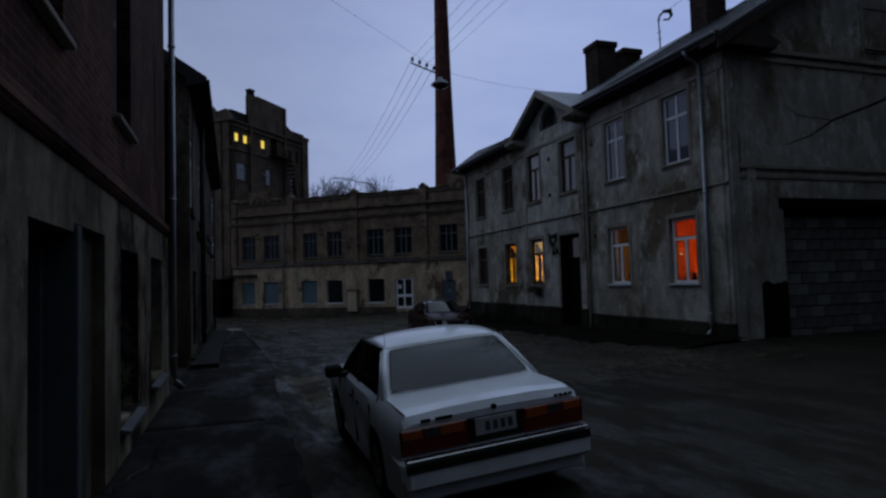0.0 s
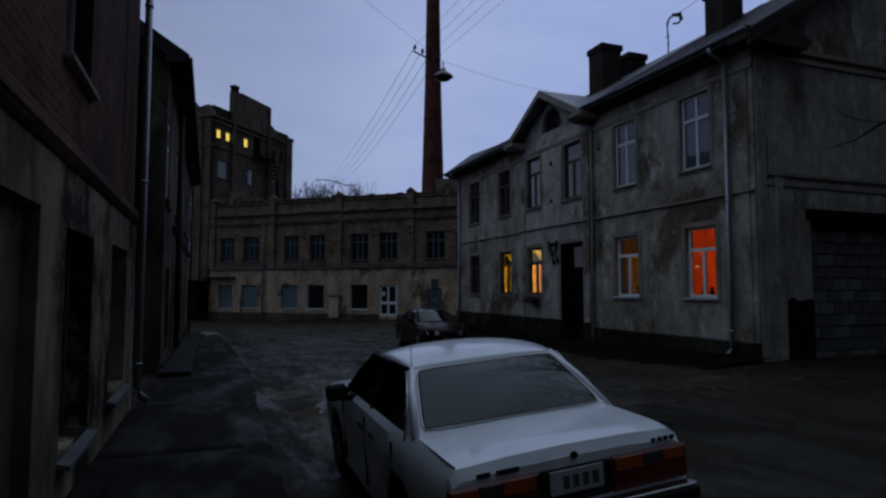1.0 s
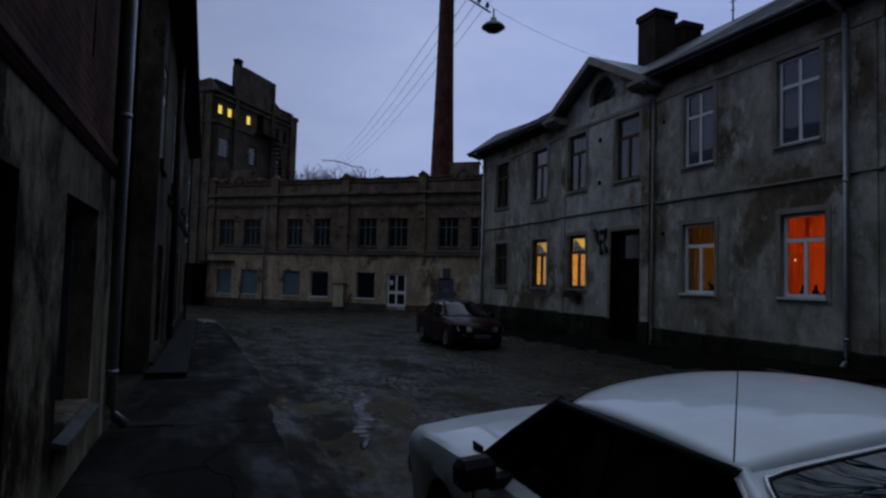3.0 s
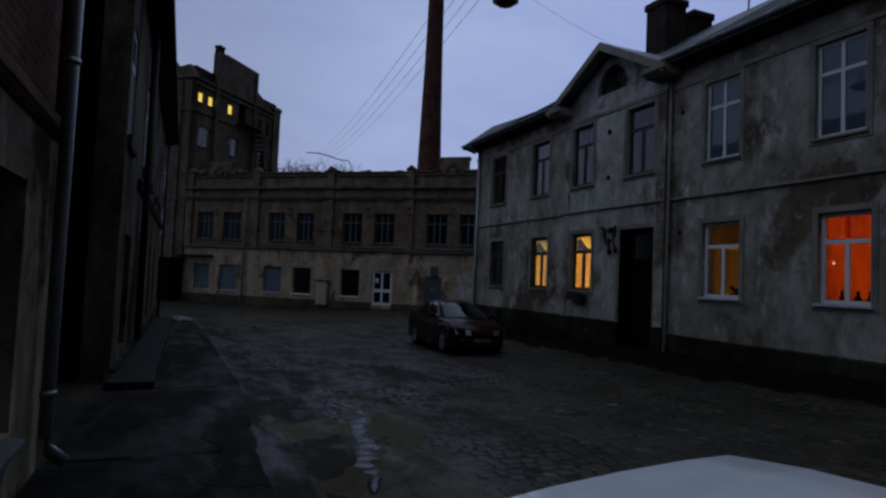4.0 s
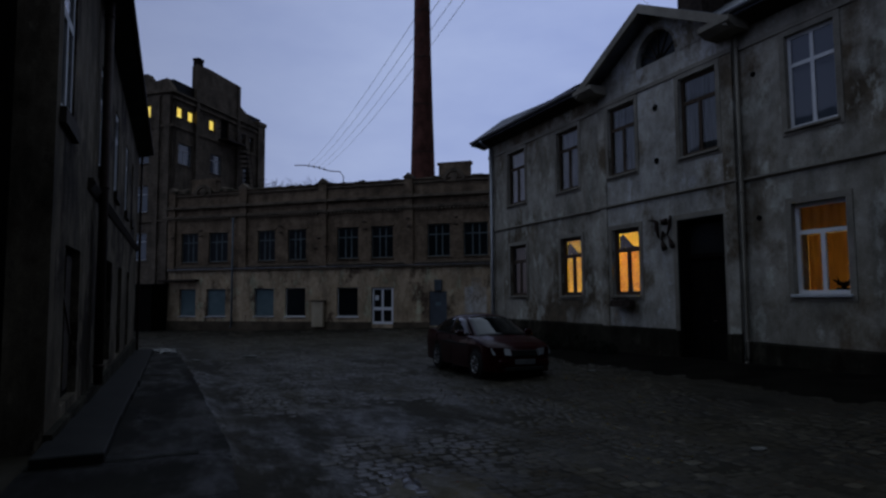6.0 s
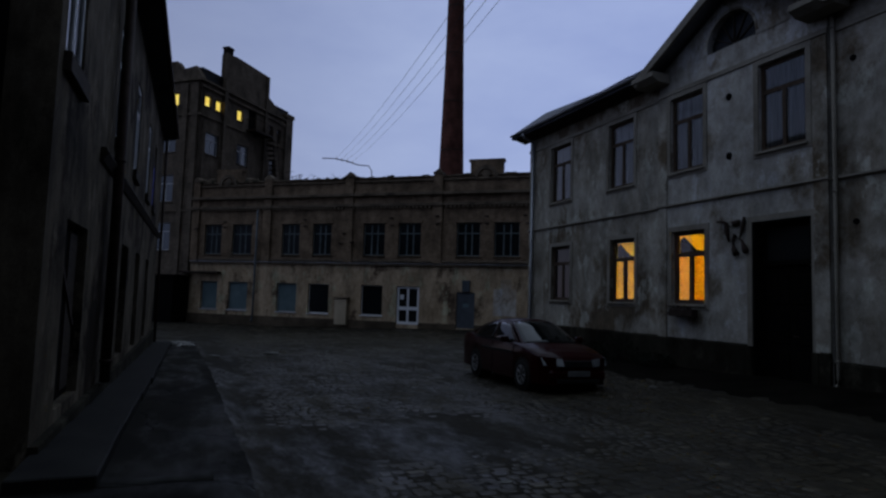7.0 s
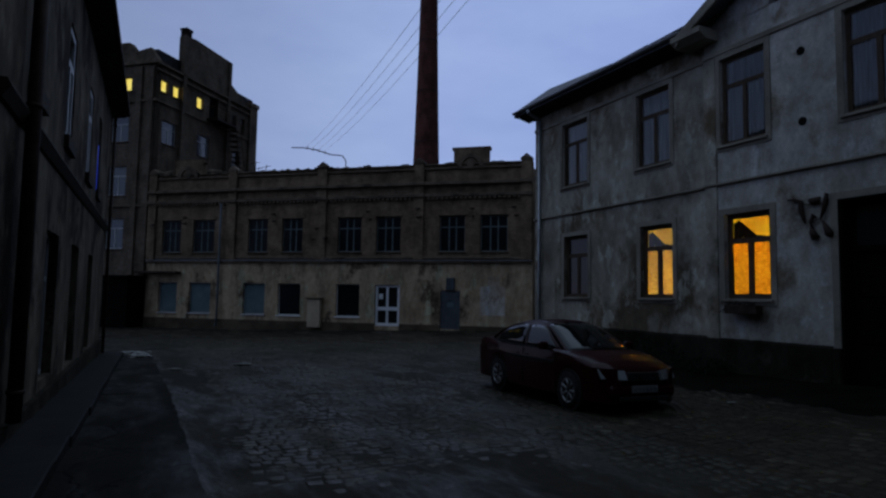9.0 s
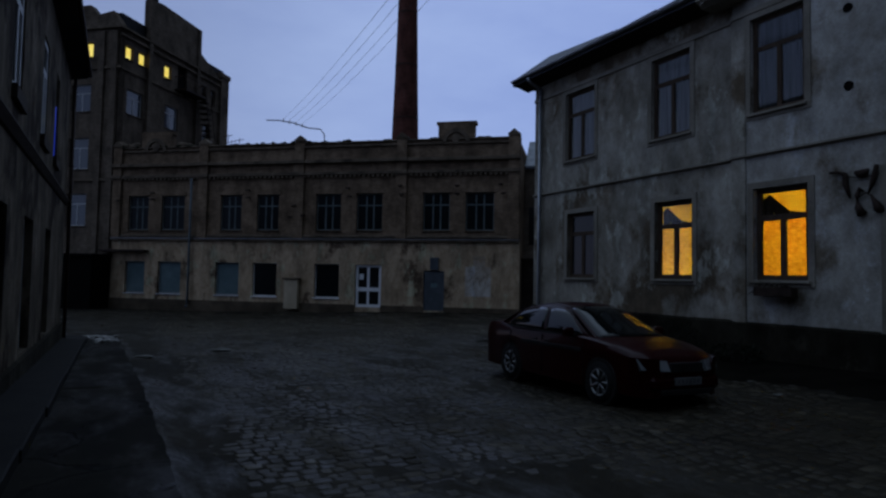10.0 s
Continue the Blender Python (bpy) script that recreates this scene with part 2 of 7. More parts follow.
M_fac_trim = grained("sooty_cornice", (0.045, 0.036, 0.026), (0.21, 0.163, 0.115), 1.1, 22)
M_mill = brick_mat("mill_brick", (0.14, 0.108, 0.078), (0.2, 0.155, 0.112), (0.18, 0.16, 0.135), 0.45)
M_stack = brick_mat("stack_brick", (0.125, 0.05, 0.039), (0.17, 0.068, 0.052), (0.13, 0.08, 0.064), 0.45)
M_red = brick_mat("dark_red_brick", (0.07, 0.025, 0.015), (0.135, 0.052, 0.03), (0.15, 0.125, 0.1), 0.7)
M_left_low = plaster("stained_beige_render", (0.16, 0.135, 0.095), (0.34, 0.285, 0.205), (0.045, 0.033, 0.022), 0.5, 0.57, 0.65)
M_left2 = plaster("peeling_brown_render", (0.085, 0.07, 0.049), (0.185, 0.156, 0.115), (0.04, 0.029, 0.02), 0.5, 0.57, 0.65)
M_roof = grained("zinc_roof", (0.10, 0.105, 0.115), (0.24, 0.25, 0.27), 1.4, 12, rough=0.45, metal=0.55, stretch=(1, 1, 1))
M_slope = grained("weathered_roof_sheet", (0.035, 0.037, 0.042), (0.09, 0.094, 0.102), 1.4, 12, rough=0.5, metal=0.3)
M_tar = grained("tar_roof", (0.02, 0.02, 0.022), (0.05, 0.05, 0.052), 1.0, 14, rough=0.8)
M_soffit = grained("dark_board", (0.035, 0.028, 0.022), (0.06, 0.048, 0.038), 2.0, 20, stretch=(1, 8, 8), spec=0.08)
M_zinc = grained("zinc_pipe", (0.25, 0.26, 0.275), (0.42, 0.43, 0.45), 2.0, 25, rough=0.42, metal=0.7, bump=0.05)
M_chim = brick_mat("chimney_brick", (0.035, 0.027, 0.022), (0.06, 0.045, 0.035), (0.05, 0.045, 0.04))
M_white_pvc = grained("white_plastic", (0.72, 0.73, 0.74), (0.82, 0.82, 0.82), 1.5, 40, rough=0.35, bump=0.02)
M_brown_wood = grained("brown_window_wood", (0.05, 0.035, 0.025), (0.10, 0.072, 0.05), 3, 30, rough=0.6, stretch=(6, 6, 1))
M_grey_wood = grained("grey_window_paint", (0.22, 0.23, 0.235), (0.34, 0.35, 0.36), 3, 30, rough=0.6)
M_pale_wood = grained("chipped_white_wood", (0.42, 0.43, 0.44), (0.6, 0.61, 0.62), 3, 30, rough=0.55)
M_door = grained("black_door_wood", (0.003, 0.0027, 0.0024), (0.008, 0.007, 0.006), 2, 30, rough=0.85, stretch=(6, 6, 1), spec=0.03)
M_steel_door = grained("blue_grey_steel", (0.055, 0.065, 0.075), (0.1, 0.112, 0.125), 1.5, 20, rough=0.55)
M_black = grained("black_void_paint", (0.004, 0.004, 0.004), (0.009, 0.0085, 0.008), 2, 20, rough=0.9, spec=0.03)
M_iron = grained("rusty_iron", (0.03, 0.022, 0.018), (0.07, 0.05, 0.04), 5, 40, rough=0.7, metal=0.4)
M_glass = glass_mat("dark_glass", (0.012, 0.013, 0.013), 0.1, 0.3)
M_glass_sky = glass_mat("pale_glass", (0.05, 0.06, 0.075), 0.04)
M_glass_net = glass_mat("netted_glass", (0.05, 0.054, 0.055), 0.14, 0.3)
M_glass_old = glass_mat("sooty_glass", (0.006, 0.008, 0.009), 0.22, 0.09)
M_teal_wood = grained("faded_teal_wood", (0.09, 0.112, 0.112), (0.2, 0.232, 0.228), 3, 30, rough=0.7)
M_dull_pipe = grained("dull_painted_pipe", (0.075, 0.088, 0.098), (0.14, 0.156, 0.168), 2.0, 25, rough=0.6)
M_cream = grained("cream_cabinet_paint", (0.4, 0.33, 0.225), (0.55, 0.46, 0.325), 1.5, 25, rough=0.6)
M_clear = clear_glass("clear_glass")
M_board = grained("grey_blue_board", (0.085, 0.128, 0.138), (0.14, 0.19, 0.2), 1.2, 25, rough=0.6)
M_curtain = cloth_mat("grey_net", (0.2, 0.2, 0.21), (0.42, 0.42, 0.43))
M_blind = cloth_mat("ochre_blind", (0.6, 0.36, 0.03), (0.96, 0.68, 0.1), (6.0, 6.0, 11.0))
M_blind_deep = cloth_mat("deep_ochre_blind", (0.6, 0.3, 0.028), (0.96, 0.59, 0.08), (6.0, 6.0, 11.0))
M_yellow = cloth_mat("thin_yellow_cloth", (0.85, 0.62, 0.08), (0.97, 0.78, 0.16), (1.5, 1.5, 1.5))
M_drape = cloth_mat("dark_drape", (0.03, 0.02, 0.012), (0.06, 0.04, 0.02), (6, 6, 1), 0.3)
M_orange = cloth_mat("orange_curtain", (0.8, 0.19, 0.05), (0.97, 0.3, 0.1), (3.0, 3.0, 0.5))
M_warm_wall = grained("warm_room_paint", (0.6, 0.52, 0.36), (0.72, 0.63, 0.46), 1.0, 20)
M_asphalt = asphalt_mat()
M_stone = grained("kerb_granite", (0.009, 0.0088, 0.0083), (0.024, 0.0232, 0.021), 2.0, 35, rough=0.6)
M_tin = grained("tin_sill", (0.06, 0.065, 0.068), (0.125, 0.132, 0.136), 3, 30, rough=0.5)
M_concrete = grained("pale_concrete", (0.24, 0.235, 0.22), (0.36, 0.35, 0.33), 1.5, 25)


# ---- mesh helpers ----
def box(bm, x0, x1, y0, y1, z0, z1):
    v = [bm.verts.new(c) for c in ((x0, y0, z0), (x1, y0, z0), (x1, y1, z0), (x0, y1, z0), (x0, y0, z1), (x1, y0, z1), (x1, y1, z1), (x0, y1, z1))]
    for q in ((0, 3, 2, 1), (4, 5, 6, 7), (0, 1, 5, 4), (1, 2, 6, 5), (2, 3, 7, 6), (3, 0, 4, 7)):
        bm.faces.new([v[i] for i in q])
    return v


def boxes(*specs, bevel=0.0):
    bm = bmesh.new()
    for s in specs:
        box(bm, *s)
    if bevel:
        bmesh.ops.bevel(bm, geom=bm.edges[:], offset=bevel, segments=1, affect="EDGES", clamp_overlap=True)
    return bm


def tube(bm, pts, r, sides=10, cap=True):
    """A round tube along a run of points; r may be one radius or one per point."""
    rings = []
    n = len(pts)
    for i, p in enumerate(pts):
        p = Vector(p)
        a = Vector(pts[max(i - 1, 0)])
        b = Vector(pts[min(i + 1, n - 1)])
        d = (b - a).normalized()
        side = d.cross(Vector((0, 0, 1)))
        side = side.normalized() if side.length > 0.05 else Vector((1, 0, 0))
        up = side.cross(d).normalized()
        rr = r[i] if isinstance(r, (list, tuple)) else r
        rings.append([bm.verts.new(p + side * (math.cos(k * 2 * math.pi / sides) * rr) + up * (math.sin(k * 2 * math.pi / sides) * rr)) for k in range(sides)])
    for a, b in zip(rings, rings[1:]):
        for k in range(sides):
            f = bm.faces.new((a[k], a[(k + 1) % sides], b[(k + 1) % sides], b[k]))
            f.smooth = True
    if cap:
        bm.faces.new(rings[0][::-1])
        bm.faces.new(rings[-1])


def prism(bm, outline, axis, a, b):
    """A solid from a flat outline of (p, q) pairs, drawn out along an axis from a to b."""
    def at(p, q, d):
        return {"x": (d, p, q), "y": (p, d, q), "z": (p, q, d)}[axis]
    v0 = [bm.verts.new(at(p, q, a)) for p, q in outline]
    v1 = [bm.verts.new(at(p, q, b)) for p, q in outline]
    f = [bm.faces.new(v0), bm.faces.new(v1[::-1])]
    n = len(outline)
    for i in range(n):
        f.append(bm.faces.new((v0[i], v1[i], v1[(i + 1) % n], v0[(i + 1) % n])))
    bmesh.ops.recalc_face_normals(bm, faces=f)


def wall_mesh(x0, x1, z0, z1, thick, holes, y0=0.0):
    """A wall with its front in the plane y0, with openings (x0, x1, z0, z1) cut right through."""
    bm = bmesh.new()
    xs = sorted({x0, x1, *(h[0] for h in holes), *(h[1] for h in holes)})
    zs = sorted({z0, z1, *(h[2] for h in holes), *(h[3] for h in holes)})
    xs = [x for x in xs if x0 <= x <= x1]
    zs = [z for z in zs if z0 <= z <= z1]
    solid = {}
    for i in range(len(xs) - 1):
        for j in range(len(zs) - 1):
            cx, cz = (xs[i] + xs[i + 1]) / 2, (zs[j] + zs[j + 1]) / 2
            solid[i, j] = not any(h[0] < cx < h[1] and h[2] < cz < h[3] for h in holes)
    made = {}

    def v(i, k, j):
        if (i, k, j) not in made:
            made[i, k, j] = bm.verts.new((xs[i], y0 + k * thick, zs[j]))
        return made[i, k, j]
    for (i, j), s in solid.items():
        if not s:
            continue
        bm.faces.new((v(i, 0, j), v(i + 1, 0, j), v(i + 1, 0, j + 1), v(i, 0, j + 1)))
        bm.faces.new((v(i, 1, j), v(i, 1, j + 1), v(i + 1, 1, j + 1), v(i + 1, 1, j)))
        if not solid.get((i - 1, j)):
            bm.faces.new((v(i, 0, j), v(i, 0, j + 1), v(i, 1, j + 1), v(i, 1, j)))
        if not solid.get((i + 1, j)):
            bm.faces.new((v(i + 1, 0, j), v(i + 1, 1, j), v(i + 1, 1, j + 1), v(i + 1, 0, j + 1)))
        if not solid.get((i, j - 1)):
            bm.faces.new((v(i, 0, j), v(i, 1, j), v(i + 1, 1, j), v(i + 1, 0, j)))
        if not solid.get((i, j + 1)):
            bm.faces.new((v(i, 0, j + 1), v(i + 1, 0, j + 1), v(i + 1, 1, j + 1), v(i, 1, j + 1)))
    return bm


def linked(name, bm, material):
    me = bpy.data.meshes.new(name)
    bm.to_mesh(me)
    bm.free()
    me.materials.append(material)
    return new(name, me)


def part(name, bm, material, parent, label=""):
    ob = linked(name, bm, material)
    ob.parent = parent
    if label:
        ob["label"] = label
    return ob


def thing(name, label, category, m=None, group="", kind=""):
    ob = new(name)
    ob.empty_display_size = 0.2
    if m is not None:
        ob.matrix_basis = m
    return tagged(ob, label, category, group, kind)


def solid_thing(name, bm, material, label, category, m=None, group="", kind=""):
    ob = linked(name, bm, material)
    if m is not None:
        ob.matrix_basis = m
    return tagged(ob, label, category, group, kind)


# ---- ground ----
def smooth(a, b, x):
    k = min(1.0, max(0.0, (x - a) / (b - a)))
    return k * k * (3 - 2 * k)


def gz(x, y):
    """Height of the street: it falls away from the first steps to the works, cambered by the footway, a little higher along the house."""
    run = -0.0205 * min(max(y, -20.0), 42.0) - 0.006 * max(0.0, min(y, 62.0) - 42.0)
    far_r = smooth(4.0, 24.0, x) * smooth(22.0, 55.0, y) * 0.55
    dish = -0.11 * smooth(0.75, 1.2, x) * (1 - smooth(5.5, 9.0, x)) * (1 - smooth(25, 45, y))
    camber = 0.17 * smooth(1.1, 3.0, x) * (1 - smooth(6.0, 10.0, x)) * (1 - smooth(9.0, 16.0, y))
    near_r = 0.24 * smooth(7.5, 11.6, x) * (1 - smooth(24, 45, y))
    return run + far_r + dish + camber + near_r


def ground_lift(x, y):
    return smooth(0.9, 1.4, x) * (0.035 * noise.noise(Vector((x * 0.9, y * 0.6, 0))) + 0.018 * noise.noise(Vector((x * 2.7, y * 2.1, 5))))


# ---- ground sheet ----
def ground_mesh():
    def axis(lo, hi, step, far):
        a = [lo + i * step for i in range(int(round((hi - lo) / step)) + 1)]
        return sorted([-far, -far / 2, -far / 5, *(lo - d for d in (40, 18, 8, 3)), *a, *(hi + d for d in (3, 8, 18, 40)), far / 5, far / 2, far])
    xs, ys = axis(-3, 14, 0.3, 900), axis(-4, 62, 0.3, 900)
    bm = bmesh.new()

    def h(x, y):
        k = 1.0 if -3 < x < 14 and -4 < y < 62 else 0.0
        return gz(x, y) + k * ground_lift(x, y)
    g = [[bm.verts.new((x, y, h(x, y))) for y in ys] for x in xs]
    for i in range(len(xs) - 1):
        for j in range(len(ys) - 1):
            f = bm.faces.new((g[i][j], g[i + 1][j], g[i + 1][j + 1], g[i][j + 1]))
            f.smooth = True
    return bm


def mud_mat(name, k):
    """Trodden earth, brown and grey, with wet flats that mirror the sky."""
    m, t, p = nodes_of(name)
    big = noise_node(t, 0.4, 6, 0.62)
    fine = noise_node(t, 9, 5, 0.7)
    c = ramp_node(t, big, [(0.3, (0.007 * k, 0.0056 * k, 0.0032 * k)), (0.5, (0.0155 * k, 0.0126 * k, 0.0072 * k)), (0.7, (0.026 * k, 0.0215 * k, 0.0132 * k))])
    c = mix_node(t, 1.0, c, ramp_node(t, fine, [(0.3, (0.55, 0.55, 0.55)), (0.7, (1, 1, 1))]), "MULTIPLY")
    wet = noise_node(t, 0.75, 6, 0.7, (1.6, 0.55, 1))
    r = ramp_node(t, wet, [(0.46, (0.8, 0.8, 0.8)), (0.66, (0.26, 0.26, 0.26))])
    t.links.new(c, p.inputs["Base Color"])
    t.links.new(r, p.inputs["Roughness"])
    t.links.new(ramp_node(t, wet, [(0.44, (0.1, 0.1, 0.1)), (0.66, (0.25, 0.25, 0.25))]), p.inputs["Specular IOR Level"])
    n1 = bump_node(t, p, fine, 0.6, 0.03)
    bump_node(t, p, noise_node(t, 34, 4, 0.7), 0.35, 0.01, n1)
    return m


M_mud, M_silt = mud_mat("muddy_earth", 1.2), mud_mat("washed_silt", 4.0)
# near-black ground colour that carries the shade beside the house
M_foot_shade = grained("foot_shade_soil", (0.003, 0.0027, 0.002), (0.011, 0.0095, 0.007), 1.3, 14, rough=0.95, bump=0.6, dist=0.03, spec=0.02)
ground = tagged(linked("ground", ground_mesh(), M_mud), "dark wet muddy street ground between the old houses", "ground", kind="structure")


# ---- windows ----
def window(parent, x0, x1, z0, z1, depth, wood, glass, style="T", sill=None, trim=None, wide=0.07, trim_w=0.13, m=None, label="", sill_drop=0.06):
    """A window set `depth` behind the wall's face: one frame with transom and mullions, its panes, sill and moulded surround."""
    w, h, f = x1 - x0, z1 - z0, wide
    b = f * 0.55
    tz, mid = z0 + h * 0.68, (x0 + x1) / 2
    lx, hx, lz, hz = x0 + f, x1 - f, z0 + f, z1 - f
    if style == "T":
        cells = [(lx, mid - b, lz, tz - b), (mid + b, hx, lz, tz - b), (lx, hx, tz + b, hz)]
    elif style == "C":
        cells = [(lx, mid - b, lz, tz - b), (mid + b, hx, lz, tz - b), (lx, mid - b, tz + b, hz), (mid + b, hx, tz + b, hz)]
    elif style == "H":
        cells = [(lx, hx, lz, tz - b), (lx, hx, tz + b, hz)]
    elif style == "G":
        a, c = x0 + w * 0.36, x0 + w * 0.64
        cells = [(p, q, u, v) for p, q in ((lx, a - b), (a + b, c - b), (c + b, hx)) for u, v in ((lz, tz - b), (tz + b, hz))]
    else:
        cells = [(lx, hx, lz, hz)]
    win = part("window", wall_mesh(x0, x1, z0, z1, 0.06, cells, depth), wood, parent, label)
    if m is not None:
        win.matrix_basis = m
    for c in cells:
        part("pane", boxes((c[0], c[1], depth + 0.025, depth + 0.032, c[2], c[3])), glass, win)
    if sill:
        part("sill", boxes((x0 - 0.06, x1 + 0.06, -0.08, depth, z0 - sill_drop, z0 - 0.003), bevel=0.008), sill, win)
    if trim:
        t = trim_w
        part("surround", wall_mesh(x0 - t, x1 + t, z0 - t, z1 + t, 0.065, [(x0 - 0.004, x1 + 0.004, z0 - sill_drop - 0.004, z1 + 0.004)], -0.022), trim, win)
    return win


def lit_room(parent, x0, x1, z0, z1, y0, colour, power, low=False, aside=0.55, near=0.75):
    """A closed shallow room behind a lit window, with its lamp."""
    a, b, c, d = x0 - 0.5, x1 + 0.5, z0 - 0.4, z1 + 0.3
    bm = boxes((a, b, y0 + 1.6, y0 + 1.66, c, d), (a - 0.06, a, y0, y0 + 1.66, c, d), (b, b + 0.06, y0, y0 + 1.66, c, d), (a - 0.06, b + 0.06, y0, y0 + 1.66, d, d + 0.06), (a - 0.06, b + 0.06, y0, y0 + 1.66, c - 0.06, c))
    part("room_lining", bm, M_warm_wall, parent)
    data = bpy.data.lights.new("room_lamp", "AREA")
    data.shape, data.size, data.size_y = "RECTANGLE", (x1 - x0) * 0.7, 0.5
    data.energy, data.color = power, colour
    lamp = new("room_lamp", data)
    if low:
        data.size, data.size_y = 0.3, 0.3
        lamp.matrix_world = parent.matrix_basis @ pose(x0 + (x1 - x0) * aside, y0 + near, z0 + 0.36, 95, 0, 0)
    else:
        lamp.matrix_world = parent.matrix_basis @ pose((x0 + x1) / 2, y0 + 1.1, z1 - 0.15, 62, 0, 0)


def pipe_run(parent, x, y, z0, z1, r=0.055, material=None, name="downpipe", kick=True, label=""):
    """A downpipe with socket rings, wall clips and a turned-out shoe."""
    bm = bmesh.new()
    pts = [(x, y, z1), (x, y, z0 + 0.28)]
    if kick:
        pts += [(x, y - 0.03, z0 + 0.16), (x, y - 0.16, z0 + 0.05)]
    tube(bm, pts, r, 12)
    p = part(name, bm, material or M_zinc, parent, label)
    n = max(2, int((z1 - z0) / 2.0))
    for i in range(n):
        zc = z0 + 0.6 + (z1 - z0 - 0.9) * i / (n - 1)
        c = bmesh.new()
        tube(c, [(x, y, zc), (x, y, zc + 0.05)], r * 1.2, 12)
        part("clip", c, material or M_zinc, p)
    return p


# ---- dwelling house along the street ----
HX, HY1, HY0 = 11.96, 30.5, 12.55
HM = pose(HX, HY1, 0, 0, 0, -90)
H = thing("dwelling_house", "two-storey grey rendered house with stained peeling walls and a central gable", "house", HM)
HL = HY1 - HY0
ZE = 7.5
low_w = [(0.84, 2.0), (4.18, 5.3), (6.94, 8.07), (12.52, 13.66), (15.62, 16.7)]
up_w = [(0.74, 1.98), (4.07, 5.24), (6.88, 8.02), (9.66, 10.82), (12.54, 13.6), (15.52, 16.58)]
LZ0, LZ1, UZ0, UZ1 = 1.44, 3.29, 4.85, 6.83
FX = -0.8
DOOR = (9.47, 10.92, -0.6, 3.3)
RIS = (6.45, 11.3)
holes = [(a, b, LZ0, LZ1) for a, b in low_w] + [(a, b, UZ0, UZ1) for a, b in up_w] + [DOOR]


def in_span(h, a, b):
    return h[0] >= a - 0.02 and h[1] <= b + 0.02


part("facade_wall", wall_mesh(FX, RIS[0], -1.3, ZE, 0.45, [h for h in holes if in_span(h, FX, RIS[0])]), M_house, H)
part("facade_wall", wall_mesh(RIS[1], HL, -1.3, ZE, 0.45, [h for h in holes if in_span(h, RIS[1], HL)]), M_house, H)
part("bay_wall", wall_mesh(RIS[0], RIS[1], -1.3, ZE + 0.1, 0.57, [h for h in holes if in_span(h, *RIS)], -0.12), M_bay, H)
for i, (a, b) in enumerate(low_w):
    inset = 0.1
    wd = M_white_pvc if i > 2 else M_brown_wood
    gl = M_glass if i == 0 else M_clear
    window(H, a, b, LZ0, LZ1, inset, wd, gl, "T", M_pale_wood if i > 2 else M_trim, M_trim, wide=0.08 if i > 2 else 0.1, m=pose(0, -0.12, 0) if i == 2 else None)
for i, (a, b) in enumerate(up_w):
    wd, gl, st = (M_white_pvc, M_glass_sky, "C") if i > 3 else (M_brown_wood, M_clear, "T")
    window(H, a, b, UZ0, UZ1, 0.085, wd, gl, st, M_trim, M_trim, wide=0.07 if i > 3 else 0.085, m=pose(0, -0.12, 0) if i in (2, 3) else None)
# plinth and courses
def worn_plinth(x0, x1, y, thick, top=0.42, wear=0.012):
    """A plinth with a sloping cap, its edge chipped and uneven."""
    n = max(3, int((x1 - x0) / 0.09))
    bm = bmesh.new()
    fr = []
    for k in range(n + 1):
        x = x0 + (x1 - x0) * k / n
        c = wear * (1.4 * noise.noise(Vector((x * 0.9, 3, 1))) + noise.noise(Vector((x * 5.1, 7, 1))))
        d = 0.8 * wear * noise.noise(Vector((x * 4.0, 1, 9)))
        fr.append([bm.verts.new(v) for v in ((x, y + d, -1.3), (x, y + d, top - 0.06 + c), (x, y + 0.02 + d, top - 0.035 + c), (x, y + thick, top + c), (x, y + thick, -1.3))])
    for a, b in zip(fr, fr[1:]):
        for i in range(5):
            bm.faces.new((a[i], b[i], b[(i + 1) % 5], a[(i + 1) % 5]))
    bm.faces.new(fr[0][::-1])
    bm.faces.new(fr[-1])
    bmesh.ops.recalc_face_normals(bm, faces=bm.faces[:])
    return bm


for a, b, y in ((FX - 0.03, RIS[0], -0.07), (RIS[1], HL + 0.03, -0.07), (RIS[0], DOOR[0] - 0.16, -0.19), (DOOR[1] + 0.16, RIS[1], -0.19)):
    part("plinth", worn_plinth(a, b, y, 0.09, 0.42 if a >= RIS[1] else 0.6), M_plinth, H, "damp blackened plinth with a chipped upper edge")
for a, b, y in ((FX, RIS[0], 0), (RIS[1], HL, 0), (RIS[0] - 0.02, RIS[1] + 0.02, -0.12)):
    bm = bmesh.new()
    prism(bm, [(y - 0.075, 4.0), (y - 0.07, 4.02), (y + 0.02, 4.04), (y + 0.02, 3.94), (y - 0.02, 3.95), (y - 0.075, 3.98)], "x", a, b)
    part("string_course", bm, M_trim, H)
    bm = bmesh.new()
    prism(bm, [(y - 0.04, 7.06), (y + 0.02, 7.06), (y + 0.02, 6.94), (y - 0.04, 6.96)], "x", a, b)
    part("string_course", bm, M_trim, H)
for x, y in ((RIS[0] + 0.16, -0.12), (RIS[1] - 0.16, -0.12), (HL - 0.3, 0.0)):
    part("corner_strip", boxes((x - 0.16, x + 0.16, y - 0.035, y + 0.02, 0.4, 6.93)), M_house, H)
